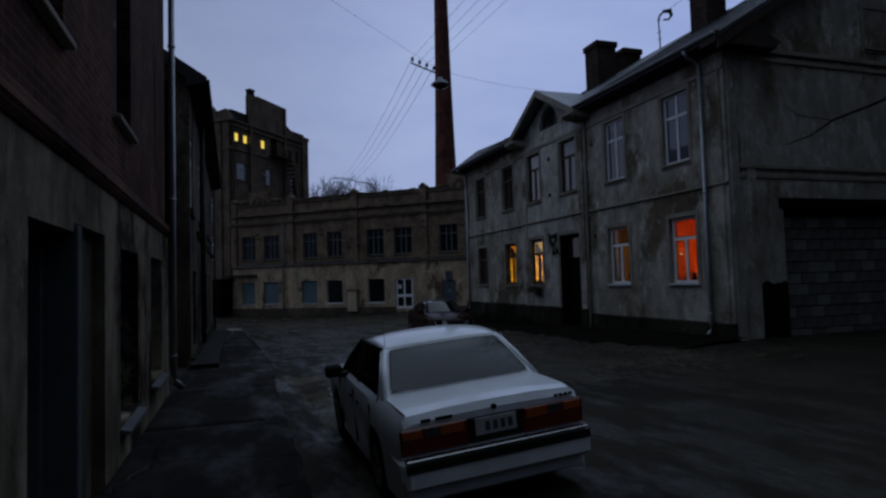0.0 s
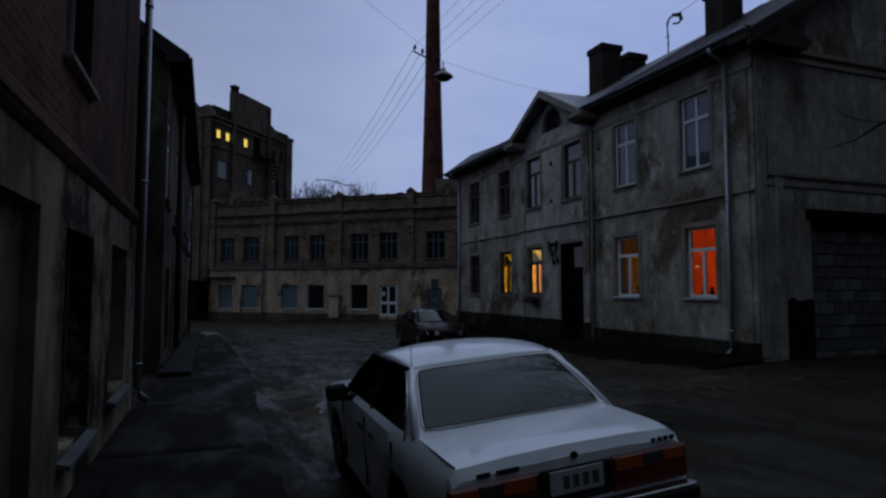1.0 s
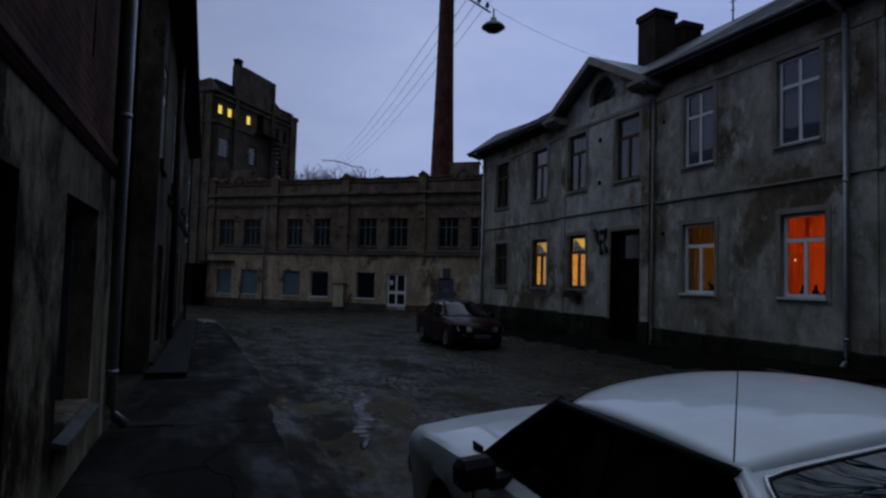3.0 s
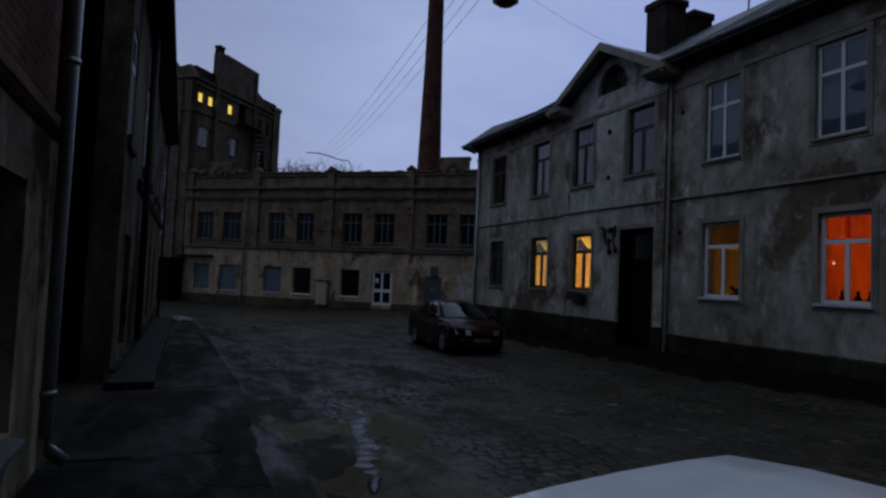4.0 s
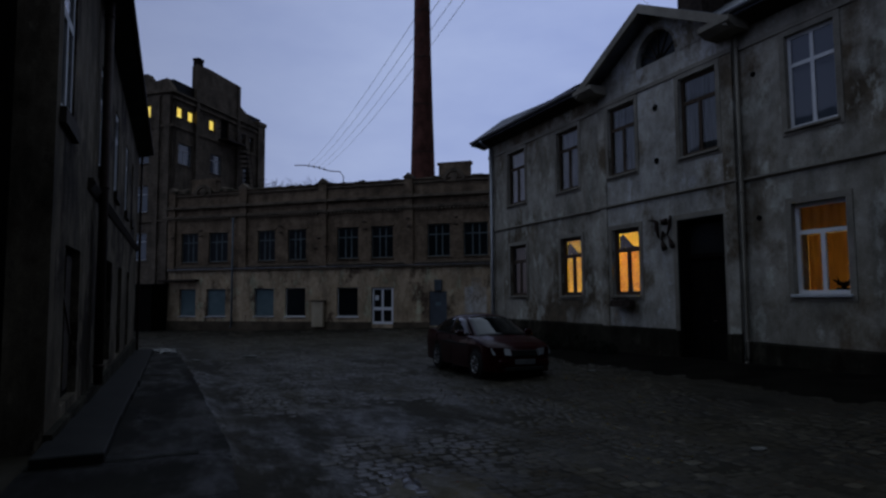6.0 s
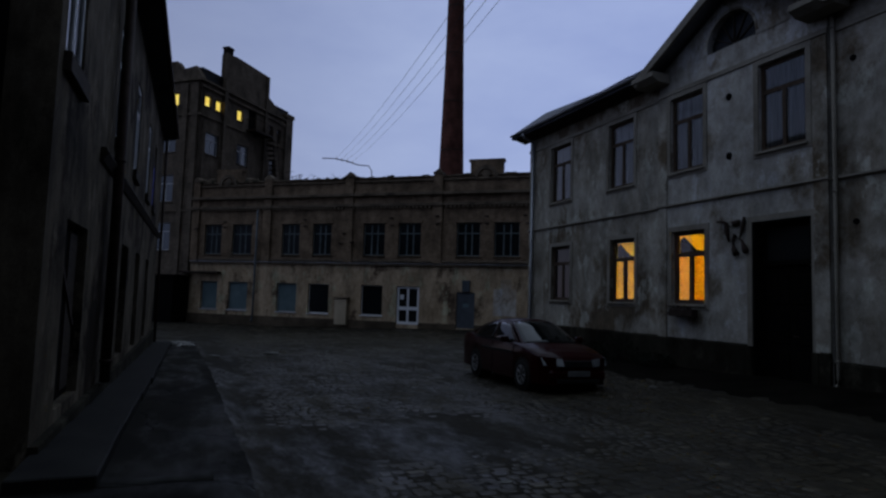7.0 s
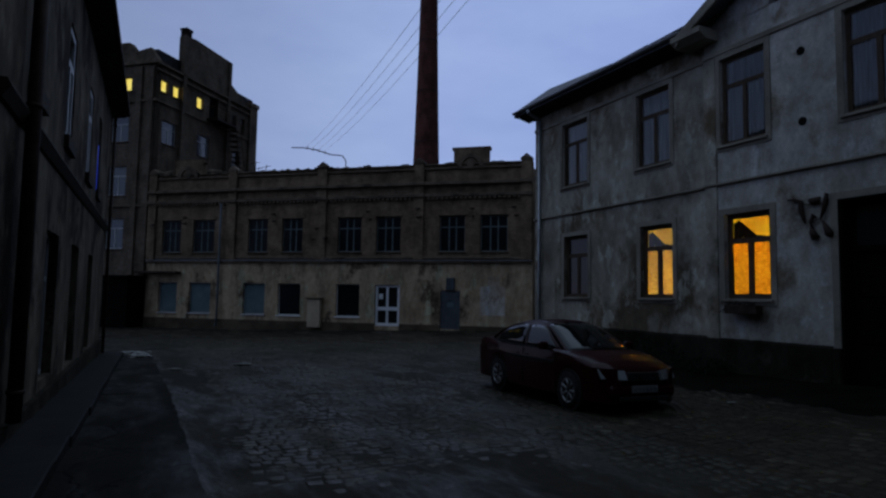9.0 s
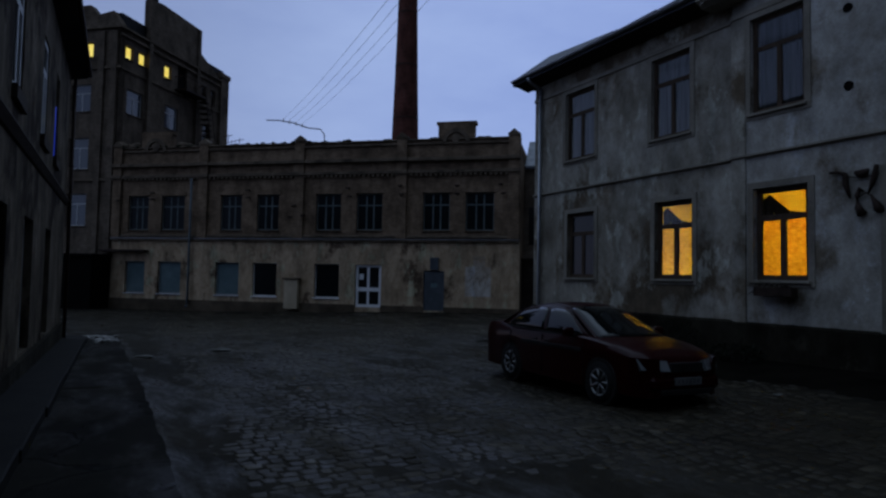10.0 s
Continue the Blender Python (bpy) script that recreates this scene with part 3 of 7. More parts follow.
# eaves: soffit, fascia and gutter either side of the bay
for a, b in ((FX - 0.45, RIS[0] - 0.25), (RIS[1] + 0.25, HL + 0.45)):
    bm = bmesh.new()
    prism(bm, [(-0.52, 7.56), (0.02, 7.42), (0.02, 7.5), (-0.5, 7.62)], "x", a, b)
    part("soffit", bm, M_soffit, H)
    bm = bmesh.new()
    prism(bm, [(-0.6 + 0.07 * math.cos(math.pi + math.pi * k / 8), 7.68 + 0.07 * math.sin(math.pi + math.pi * k / 8)) for k in range(9)] + [(-0.545, 7.68), (-0.6 - 0.055, 7.69)], "x", a, b)
    part("gutter", bm, M_zinc, H)
# main roof: gable at the near end, hip at the far end
RX, RZ, EX = 5.55, 11.42, -0.55
bm = bmesh.new()
hip = 4.6
zn = 7.66 + 0.9 * (RZ - 7.66) / (RX - EX)
top = [(FX - 0.5, EX, 7.66), (HL + 0.5, EX, 7.66), (HL + 0.5, RX, RZ), (hip, RX, RZ), (FX - 0.5, 2 * RX - EX, 7.66), (HL + 0.5, 2 * RX - EX, 7.66)]
top += [(RIS[0] - 0.2, EX, 7.66), (RIS[0] - 0.2, EX + 0.9, zn), (RIS[1] + 0.2, EX + 0.9, zn), (RIS[1] + 0.2, EX, 7.66)]
up = [bm.verts.new(c) for c in top]
dn = [bm.verts.new((c[0], c[1], c[2] - 0.12)) for c in top]
for q in ((0, 6, 7, 8, 9, 1, 2, 3), (0, 3, 4), (4, 3, 2, 5)):
    bm.faces.new([up[i] for i in q])
    bm.faces.new([dn[i] for i in q][::-1])
for i, j in ((0, 6), (6, 7), (7, 8), (8, 9), (9, 1), (1, 2), (2, 5), (5, 4), (4, 0)):
    bm.faces.new((up[j], up[i], dn[i], dn[j]))
bmesh.ops.recalc_face_normals(bm, faces=bm.faces[:])
roof = part("roof", bm, M_slope, H, "dark standing-seam metal roof with a hipped far end")
slope = math.atan2(RZ - 7.66, RX - EX)
for k in range(25):
    x = -0.58 + k * 0.78
    t0 = 1.0 if x > hip else (x + 0.5 - FX) / (hip + 0.5 - FX)
    if RIS[0] - 0.2 < x < RIS[1] + 0.2:
        continue
    bm = boxes((-0.012, 0.012, 0.02, (RX - EX) * t0 / math.cos(slope) - 0.05, 0.002, 0.03))
    part("seam", bm, M_slope, roof).matrix_basis = pose(x, EX, 7.66, math.degrees(slope), 0, 0)
# the far end of the roof kicks up in a small raised verge
bm = bmesh.new()
a, b, c, d, k = (bm.verts.new(v) for v in ((FX - 0.56, EX - 0.06, 7.68), (FX - 0.7, 1.04, 8.9), (1.3, 1.3, 8.86), (1.3, EX - 0.02, 7.68), (0.0, 2.6, 8.8)))
for q in ((a, b, c, d), (b, k, c), (a, k, b), (a, d, c, k)):
    bm.faces.new(q)
bmesh.ops.recalc_face_normals(bm, faces=bm.faces[:])
part("raised_verge", bm, M_slope, roof)
# gable over the bay
gm = (RIS[0] + RIS[1]) / 2
ga, gb, gtop, gbase = RIS[0] - 0.35, RIS[1] + 0.35, 9.08, 7.6
bm = bmesh.new()
arch = [(gm + 0.72 * math.cos(math.pi * k / 10), 7.72 + 0.72 * math.sin(math.pi * k / 10)) for k in range(11)]
prism(bm, [(RIS[0], 7.58), (gm - 0.72, 7.58), *arch[::-1], (gm + 0.72, 7.58), (RIS[1], 7.58), (RIS[1] - 0.1, 7.66), (gm, gtop - 0.22), (RIS[0] + 0.1, 7.66)], "y", -0.12, 0.3)
part("gable_wall", bm, M_bay, H)
bm = bmesh.new()
prism(bm, [(gm + 0.7 * math.cos(math.pi * k / 10), 7.6 + 0.8 * math.sin(math.pi * k / 10)) for k in range(11)], "y", 0.02, 0.06)
lun = part("window", bm, M_glass_old, H, "half-round dark attic window")
bm = bmesh.new()
for k in range(1, 6):
    a = math.pi * k / 6
    tube(bm, [(gm, 0.0, 7.62), (gm + 0.72 * math.cos(a), 0.0, 7.66 + 0.72 * math.sin(a))], 0.018, 6)
part("glazing_bar", bm, M_soffit, lun)
bm = bmesh.new()
prism(bm, [(gm + 0.79 * math.cos(math.pi * k / 12), 7.7 + 0.79 * math.sin(math.pi * k / 12)) for k in range(13)] + [(gm + 0.73 * math.cos(math.pi * k / 12), 7.7 + 0.73 * math.sin(math.pi * k / 12)) for k in range(12, -1, -1)], "y", -0.14, -0.1)
part("surround", bm, M_house, lun)
gs = math.atan2(gtop - gbase, gm - ga)
back = (gtop - 7.66) / math.tan(slope) + EX + 0.3
for s, e in ((-1, ga), (1, gb)):
    bm = bmesh.new()
    v = [(e, -0.62, gbase), (gm, -0.62, gtop), (gm, back, gtop), (e, 0.1, gbase)]
    a = [bm.verts.new(c) for c in v]
    b = [bm.verts.new((c[0], c[1], c[2] - 0.14)) for c in v]
    bm.faces.new(a)
    bm.faces.new(b[::-1])
    for i in range(4):
        bm.faces.new((a[i], a[(i + 1) % 4], b[(i + 1) % 4], b[i]))
    bmesh.ops.recalc_face_normals(bm, faces=bm.faces[:])
    part("gable_roof", bm, M_roof, H)
    bm = bmesh.new()
    ex = e + s * 0.02
    prism(bm, [(ex, gbase - 0.02), (gm, gtop - 0.02), (gm, gtop - 0.26), (ex, gbase - 0.26)], "y", -0.66, -0.58)
    part("barge_board", bm, M_trim, H)
    bm = bmesh.new()
    prism(bm, [(-0.7, gbase - 0.04), (-0.1, gbase - 0.04), (-0.1, gbase - 0.3), (-0.5, gbase - 0.28), (-0.7, gbase - 0.16)], "x", e - 0.12 if s < 0 else e - 0.75, e + 0.75 if s < 0 else e + 0.12)
    part("cornice_return", bm, M_trim, H)
# end wall with gable
EM = pose(HL, 0, 0, 0, 0, 90)
part("end_wall", wall_mesh(0.452, 2 * RX, -1.3, ZE, 0.45, [(1.75, 7.6, -0.2, 3.35)]), M_house_side, H).matrix_basis = EM
bm = bmesh.new()
prism(bm, [(0, ZE), (2 * RX, ZE), (2 * RX, 7.62), (RX, RZ - 0.15), (0, 7.62)], "y", 0.01, 0.4)
part("end_gable", bm, M_house_side, H).matrix_basis = EM
for z, d in ((4.42, 0.07), (4.18, 0.04), (7.5, 0.09), (7.28, 0.05)):
    bm = boxes((0.35, 2 * RX - 0.3, -d, 0.02, z - 0.06, z + 0.06), bevel=0.015)
    part("string_course", bm, M_trim, H).matrix_basis = EM
for x in (0.2, 0.72):
    part("corner_strip", boxes((x - 0.13, x + 0.13, -0.05, 0.02, -0.5, 7.2), bevel=0.01), M_house_side, H).matrix_basis = EM
bm = bmesh.new()
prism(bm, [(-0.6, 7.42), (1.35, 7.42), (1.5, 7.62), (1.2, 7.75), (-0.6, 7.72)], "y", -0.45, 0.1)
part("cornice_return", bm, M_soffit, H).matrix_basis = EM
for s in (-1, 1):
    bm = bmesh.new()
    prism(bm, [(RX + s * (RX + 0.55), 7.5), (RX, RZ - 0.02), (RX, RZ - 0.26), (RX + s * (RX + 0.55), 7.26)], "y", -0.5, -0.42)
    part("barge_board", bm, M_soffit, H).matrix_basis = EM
window(H, 5.1, 6.0, 7.95, 9.1, 0.08, M_iron, M_glass, "G", M_trim, M_trim, m=EM)
part("lintel", boxes((1.6, 7.75, -0.04, 0.4, 3.35, 3.62)), M_black, H).matrix_basis = EM
part("back_wall", boxes((FX, HL, 10.7, 11.1, -1.3, 7.5), (FX, FX + 0.4, 0.452, 10.7, -1.3, 7.5)), M_house_side, H)
# rainwater pipes
pipe_run(H, HL - 0.72, -0.1, 0.02, 7.3, 0.06)
pipe_run(H, RIS[1] + 0.1, -0.09, -0.2, 7.3, 0.04, M_trim)
pipe_run(H, -0.4, -0.1, -0.35, 7.3, 0.055)
for x in (HL - 0.72, -0.4):
    bm = bmesh.new()
    tube(bm, [(x, -0.6, 7.6), (x, -0.5, 7.45), (x, -0.1, 7.3)], 0.055, 10)
    part("swan_neck", bm, M_zinc, H)
# chimneys
for x0, x1, y0, y1, z1 in ((6.25, 7.25, 3.35, 4.3, 12.1), (6.3, 7.0, 4.9, 5.8, 12.0), (12.85, 13.65, 3.55, 4.4, 11.7)):
    c = part("chimney", boxes((x0, x1, y0, y1, 8.6, z1 - 0.25)), M_chim, H, "sooty brick chimney on the zinc roof")
    part("chimney_cap", boxes((x0 - 0.07, x1 + 0.07, y0 - 0.07, y1 + 0.07, z1 - 0.25, z1), bevel=0.02), M_chim, c)
# entrance door
d0, d1, dz = DOOR[0], DOOR[1], DOOR[3]
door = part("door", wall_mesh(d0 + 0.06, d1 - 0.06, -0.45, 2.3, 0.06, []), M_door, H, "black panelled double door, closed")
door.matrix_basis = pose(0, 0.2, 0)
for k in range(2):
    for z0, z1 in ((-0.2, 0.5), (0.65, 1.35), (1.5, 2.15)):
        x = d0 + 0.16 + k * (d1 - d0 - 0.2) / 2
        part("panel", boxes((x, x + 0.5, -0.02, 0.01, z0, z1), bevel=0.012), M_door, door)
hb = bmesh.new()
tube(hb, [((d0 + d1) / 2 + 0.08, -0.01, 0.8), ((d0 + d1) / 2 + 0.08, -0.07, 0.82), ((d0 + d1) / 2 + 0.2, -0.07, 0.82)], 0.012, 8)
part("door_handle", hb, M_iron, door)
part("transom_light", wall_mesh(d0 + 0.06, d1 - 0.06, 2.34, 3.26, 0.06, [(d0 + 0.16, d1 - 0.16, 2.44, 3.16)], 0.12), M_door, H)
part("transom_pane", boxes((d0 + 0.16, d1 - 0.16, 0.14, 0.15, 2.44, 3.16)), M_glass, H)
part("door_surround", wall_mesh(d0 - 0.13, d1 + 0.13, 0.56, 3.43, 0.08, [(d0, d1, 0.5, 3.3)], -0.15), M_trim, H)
# lower ends of the surround, in the darker plinth colour
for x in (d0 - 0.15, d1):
    part("surround_foot", boxes((x, x + 0.15, -0.2, -0.07, -0.6, 0.557), bevel=0.012), M_plinth, H, "dark foot of the door surround")
# near-black boards added over the reveals: the recess's shade as colour
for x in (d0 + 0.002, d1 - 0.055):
    part("reveal_shade", boxes((x, x + 0.053, -0.13, 0.27, -0.45, 3.25)), M_door, H)
part("reveal_shade", boxes((d0 + 0.002, d1 - 0.002, -0.13, 0.27, 3.254, 3.297)), M_door, H)
part("door_step", boxes((d0 - 0.25, d1 + 0.25, -0.75, -0.1, -0.9, -0.3), bevel=0.02), M_stone, H)
for z in (4.94, 6.36):
    bm = bmesh.new()
    tube(bm, [(8.83, -0.14, z), (8.83, -0.118, z)], 0.085, 12)
    part("vent", bm, M_black, H)
for z in (3.1, 6.3):
    bm = bmesh.new()
    tube(bm, [(11.75, -0.025, z), (11.75, 0.01, z)], 0.06, 10)
    part("vent", bm, M_black, H)

# rooms behind the lit panes
lit_room(H, 4.18, 5.3, LZ0, LZ1, 0.46, (1.0, 0.86, 0.27), 130, True)
lit_room(H, 6.94, 8.07, LZ0, LZ1, 0.46, (1.0, 0.8, 0.2), 175)
lit_room(H, 15.62, 16.7, LZ0, LZ1, 0.46, (1.0, 0.5, 0.16), 46)
lit_room(H, 12.52, 13.66, LZ0, LZ1, 0.46, (1.0, 0.6, 0.2), 20, True, 0.8, 0.26)


def hang(parent_m, name, x0, x1, z0, z1, y, material, label, folds=5, depth=0.035):
    """A hung curtain or blind with soft folds."""
    bm = bmesh.new()
    n = 28
    cols = []
    for i in range(n + 1):
        x = x0 + (x1 - x0) * i / n
        yy = y + depth * math.sin(i / n * folds * 2 * math.pi)
        cols.append([bm.verts.new((x, yy, z0)), bm.verts.new((x, y + depth * 0.4 * math.sin(i / n * folds * 2 * math.pi + 0.4), z1))])
    for a, b in zip(cols, cols[1:]):
        f = bm.faces.new((a[0], b[0], b[1], a[1]))
        f.smooth = True
    bmesh.ops.solidify(bm, geom=bm.faces[:], thickness=0.004)
    return solid_thing(name, bm, material, label, "curtain", parent_m)


for a, b, lift, cloth, lab in ((4.18, 5.3, 0.0, M_blind, "ochre blind drawn low in a lamplit window"), (6.94, 8.07, -0.12, M_blind_deep, "deep ochre blind glowing in a lamplit window")):
    tz = LZ0 + (LZ1 - LZ0) * 0.68
    hang(HM, "blind", a + 0.03, (a + b) / 2 + 0.02, LZ0 + 0.02, tz + 0.02, 0.215 + lift, cloth, lab, 2, 0.008)
    hang(HM, "blind", (a + b) / 2 - 0.02, b - 0.03, LZ0 + 0.02, tz + 0.02, 0.235 + lift, cloth, lab, 2, 0.008)
    hang(HM, "valance", a + 0.02, b - 0.02, tz + 0.03, LZ1 - 0.02, 0.24 + lift, M_yellow, "thin yellow cloth across the upper light of a window", 3, 0.02)
    bm = bmesh.new()
    prism(bm, [(a + 0.06, LZ1 - 0.2), (a + 0.2, LZ1 - 0.12), (a + 0.62, tz + 0.12), (b - 0.12, tz + 0.05), (b - 0.1, tz + 0.02), (a + 0.06, tz + 0.02)], "y", 0.222 + lift, 0.23 + lift)
    solid_thing("swag", bm, M_drape, "dark cloth swag tied across the upper light of a window", "curtain", HM)
hang(HM, "curtain", 15.63, 16.14, LZ0, LZ1, 0.24, M_orange, "orange curtain glowing in a white-framed window", 6)
hang(HM, "curtain", 16.04, 16.69, LZ0, LZ1, 0.26, M_orange, "orange curtain glowing in a white-framed window", 5, 0.05)
M_ochre = cloth_mat("dull_ochre_cloth", (0.42, 0.29, 0.14), (0.56, 0.42, 0.22), (5.0, 5.0, 0.6))
hang(HM, "valance", 12.54, 13.64, 2.66, LZ1, 0.25, M_ochre, "dull ochre cloth across the upper light of a window", 6)
hang(HM, "curtain", 12.54, 13.64, LZ0, 2.66, 0.43, M_ochre, "dull ochre curtain lit by a lamp close behind it", 7, 0.02)
bm = bmesh.new()
prism(bm, [(13.24, 1.46), (13.42, 1.46), (13.44, 1.56), (13.22, 1.56)], "y", 0.22, 0.36)
pot = solid_thing("pot_plant", bm, M_black, "dark pot plant standing on a window board", "plant", HM)
rnd = random.Random(12)
for k in range(12):
    a, x = k * 2.4, 13.33
    bm = bmesh.new()
    tube(bm, [(x, 0.29, 1.55), (x + 0.1 * math.cos(a), 0.29 + 0.03 * math.sin(a), 1.63 + 0.05 * rnd.random()), (x + 0.22 * math.cos(a), 0.29 + 0.06 * math.sin(a), 1.6 + 0.2 * rnd.random())], [0.012, 0.03, 0.006], 5)
    part("leaf", bm, M_black, pot)
for a, b, dy in ((0.74, 1.98, 0.0), (4.07, 5.24, 0.0), (6.88, 8.02, -0.12), (9.66, 10.82, -0.12)):
    w = b - a
    for x0, x1 in ((a + 0.05, a + w * 0.42), (a + w * 0.5, a + w * 0.8)):
        hang(HM, "curtain", x0, x1, UZ0 + 0.05, UZ0 + 1.32, 0.24 + dy, M_curtain, "grey net curtain behind an unlit window", 5, 0.03)
    hang(HM, "valance", a + 0.04, b - 0.04, UZ0 + 1.34, UZ1 - 0.04, 0.26 + dy, M_curtain, "grey net strip across the upper light of a window", 7, 0.025)

M_bulb = glow("warm_bulb", (1.0, 0.75, 0.4), (1.0, 0.85, 0.55), 1.1, 2)
bm = bmesh.new()
bmesh.ops.create_uvsphere(bm, u_segments=12, v_segments=8, radius=0.022, matrix=Matrix.Translation((15.82, 0.2, 2.27)))
solid_thing("lamp_bulb", bm, M_bulb, "small bare bulb glowing behind a window pane", "lamp", HM)
for x, z, w in ((16.0, 1.46, 0.09), (16.32, 1.46, 0.12), (16.55, 1.46, 0.08)):
    bm = bmesh.new()
    tube(bm, [(x, 0.2, z), (x, 0.2, z + 0.12), (x, 0.2, z + 0.15), (x, 0.2, z + 0.26)], [w * 0.5, w * 0.6, w * 0.3, w * 0.25], 10)
    solid_thing("jar", bm, M_black, "dark jar standing on a window board", "jar", HM)
# black dado at the foot of the end wall, uneven along its top
bm = worn_plinth(0.9, 1.74, -0.03, 0.05, 1.45, 0.05)
part("dark_dado", bm, M_black, H, "black strip beside a walled-up gateway").matrix_basis = EM
# bricked-up gateway in the end wall
M_block = grained("grey_block", (0.06, 0.06, 0.054), (0.12, 0.119, 0.108), 2.5, 20)
M_block_b = grained("pale_block", (0.11, 0.11, 0.1), (0.19, 0.188, 0.172), 2.5, 20)
BX = thing("block_infill", "rough grey concrete blocks walling up an old gateway", "block wall", HM @ EM)
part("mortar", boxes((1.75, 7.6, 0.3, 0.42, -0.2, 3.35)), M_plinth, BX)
bme = bpy.data.meshes.new("block")
bm = boxes((-0.24, 0.24, -0.06, 0.06, -0.14, 0.14), bevel=0.014)
bm.to_mesh(bme)
bm.free()
bme.materials.append(M_block)
bme2 = bme.copy()
bme2.materials.clear()
bme2.materials.append(M_block_b)
rnd = random.Random(4)
for r in range(11):
    off = 0.25 if r % 2 else 0.0
    for c in range(12):
        x, z = 2.02 + off + c * 0.5, -0.02 + r * 0.3
        if x > 7.36:
            continue
        ob = new("block", bme2 if rnd.random() < 0.25 else bme)
        ob.parent = BX
        ob.matrix_basis = pose(x, 0.29 + rnd.uniform(-0.012, 0.012), z, 0, rnd.uniform(-0.7, 0.7), 0)

# wrought bracket beside the door: flat bars with split, hooked ends
bm = bmesh.new()
for pts, r in ((((8.5, 3.4), (8.64, 3.4), (8.78, 3.34), (8.78, 3.16), (8.86, 2.9)), (0.02, 0.03, 0.05, 0.055, 0.015)), (((8.94, 3.36), (9.02, 3.31), (9.12, 3.33), (9.18, 3.38)), (0.03, 0.08, 0.07, 0.02)), (((9.31, 3.44), (9.28, 3.3), (9.24, 3.15), (9.16, 2.95)), (0.035, 0.05, 0.045, 0.015)), (((9.08, 3.0), (9.02, 3.06), (8.97, 2.94), (8.99, 2.74), (9.06, 2.6)), (0.02, 0.04, 0.04, 0.06, 0.08)), (((9.2, 2.94), (9.26, 2.82), (9.33, 2.68), (9.36, 2.62)), (0.015, 0.045, 0.085, 0.05)), (((8.78, 3.3), (9.05, 3.24), (9.26, 3.26)), (0.012, 0.012, 0.012)), (((9.0, 2.9), (9.12, 2.98), (9.22, 2.9)), (0.012, 0.012, 0.012))):
    tube(bm, [(x, -0.19 - 0.02 * math.sin(3 * x + z), z) for x, z in pts], list(r), 6)
for x, z in ((8.78, 3.3), (9.25, 3.2), (8.98, 2.8)):
    tube(bm, [(x, -0.11, z), (x, -0.2, z)], 0.02, 6)
solid_thing("iron_bracket", bm, M_iron, "scrolled wrought iron bracket on the wall beside the door", "bracket", HM)
# flower box under the second lamplit window
FB = thing("flower_box", "dark iron flower box with dead stalks under a window", "flower box", HM)
part("trough", boxes((7.1, 7.9, -0.38, -0.18, 1.12, 1.3), bevel=0.01), M_iron, FB)
bm = bmesh.new()
for k in range(26):
    x = 7.15 + 0.7 * rnd.random()
    tube(bm, [(x, -0.28, 1.3), (x + rnd.uniform(-0.1, 0.1), -0.3, 1.36), (x + rnd.uniform(-0.2, 0.2), -0.34 - 0.08 * rnd.random(), 1.3 + rnd.uniform(-0.22, 0.12))], 0.008, 4)
part("stalks", bm, M_soffit, FB)


# ---- works building across the end of the street ----
FN = Vector((math.sin(radians(40)), math.cos(radians(40)), 0))
FU = Vector((FN.y, -FN.x, 0))
F0 = FN * 46.18 + FU * -38.8
FM = pose(F0.x, F0.y, 0, 0, 0, -40)
F = thing("works_building", "two-storey brick works with cream ground floor, piers and a crested parapet", "factory", FM)
FL = 26.0
f_low = [(1.03, 2.47), (3.41, 5.02), (7.43, 9.02), (9.94, 11.52), (13.94, 15.5)]
f_up = [(1.08, 2.55), (3.48, 5.12), (7.62, 9.05), (10.08, 11.52), (13.93, 15.5), (16.47, 18.05), (20.48, 22.03), (22.95, 24.56)]
FD, FG = (16.5, 18.08, -0.42, 2.03), (20.6, 21.8, -0.5, 1.75)
part("lower_wall", wall_mesh(0, FL, -2.2, 3.42, 0.5, [(a, b, 0.07, 2.06) for a, b in f_low] + [FD, FG]), M_fac_low, F, "stained cream rendered ground floor")
part("upper_wall", wall_mesh(0, FL, 3.42, 9.2, 0.46, [(a, b, 4.05, 6.2) for a, b in f_up], 0.04), M_fac_up, F)
for i, (a, b) in enumerate(f_low):
    if i < 3:
        window(F, a, b, 0.07, 2.06, 0.16, M_grey_wood, M_board, "O", M_pale_wood, label="window boarded up with a grey-blue panel", wide=0.06)
    else:
        window(F, a, b, 0.07, 2.06, 0.16, M_white_pvc, M_glass_old, "O", M_white_pvc, wide=0.05)
for i, (a, b) in enumerate(f_up):
    w = window(F, a, b, 4.05, 6.2, 0.2, M_teal_wood, M_glass_old, "G", M_fac_trim, wide=0.06)
    part("lintel", boxes((a - 0.12, b + 0.12, -0.01, 0.12, 6.2, 6.42)), M_fac_up, w)
    if i in (5, 6, 7):
        part("torn_sheet", boxes((a + 0.5, b - 0.12, 0.27, 0.28, 4.15, 5.5)), M_board, w, "pale sheet hung inside")
part("white_door", wall_mesh(FD[0] + 0.02, FD[1] - 0.02, FD[2], FD[3], 0.07, [(16.66, 17.2, 0.72, 1.9), (17.34, 17.92, 0.72, 1.9), (16.66, 17.2, -0.25, 0.5), (17.34, 17.92, -0.25, 0.5)], 0.1), M_white_pvc, F, "white plastic double door with dark panes")
part("door_pane", boxes((16.6, 17.98, 0.14, 0.15, -0.3, 1.95)), M_glass, F)
part("door_notice", boxes((16.72, 16.98, 0.125, 0.13, 1.18, 1.5)), M_white_pvc, F)
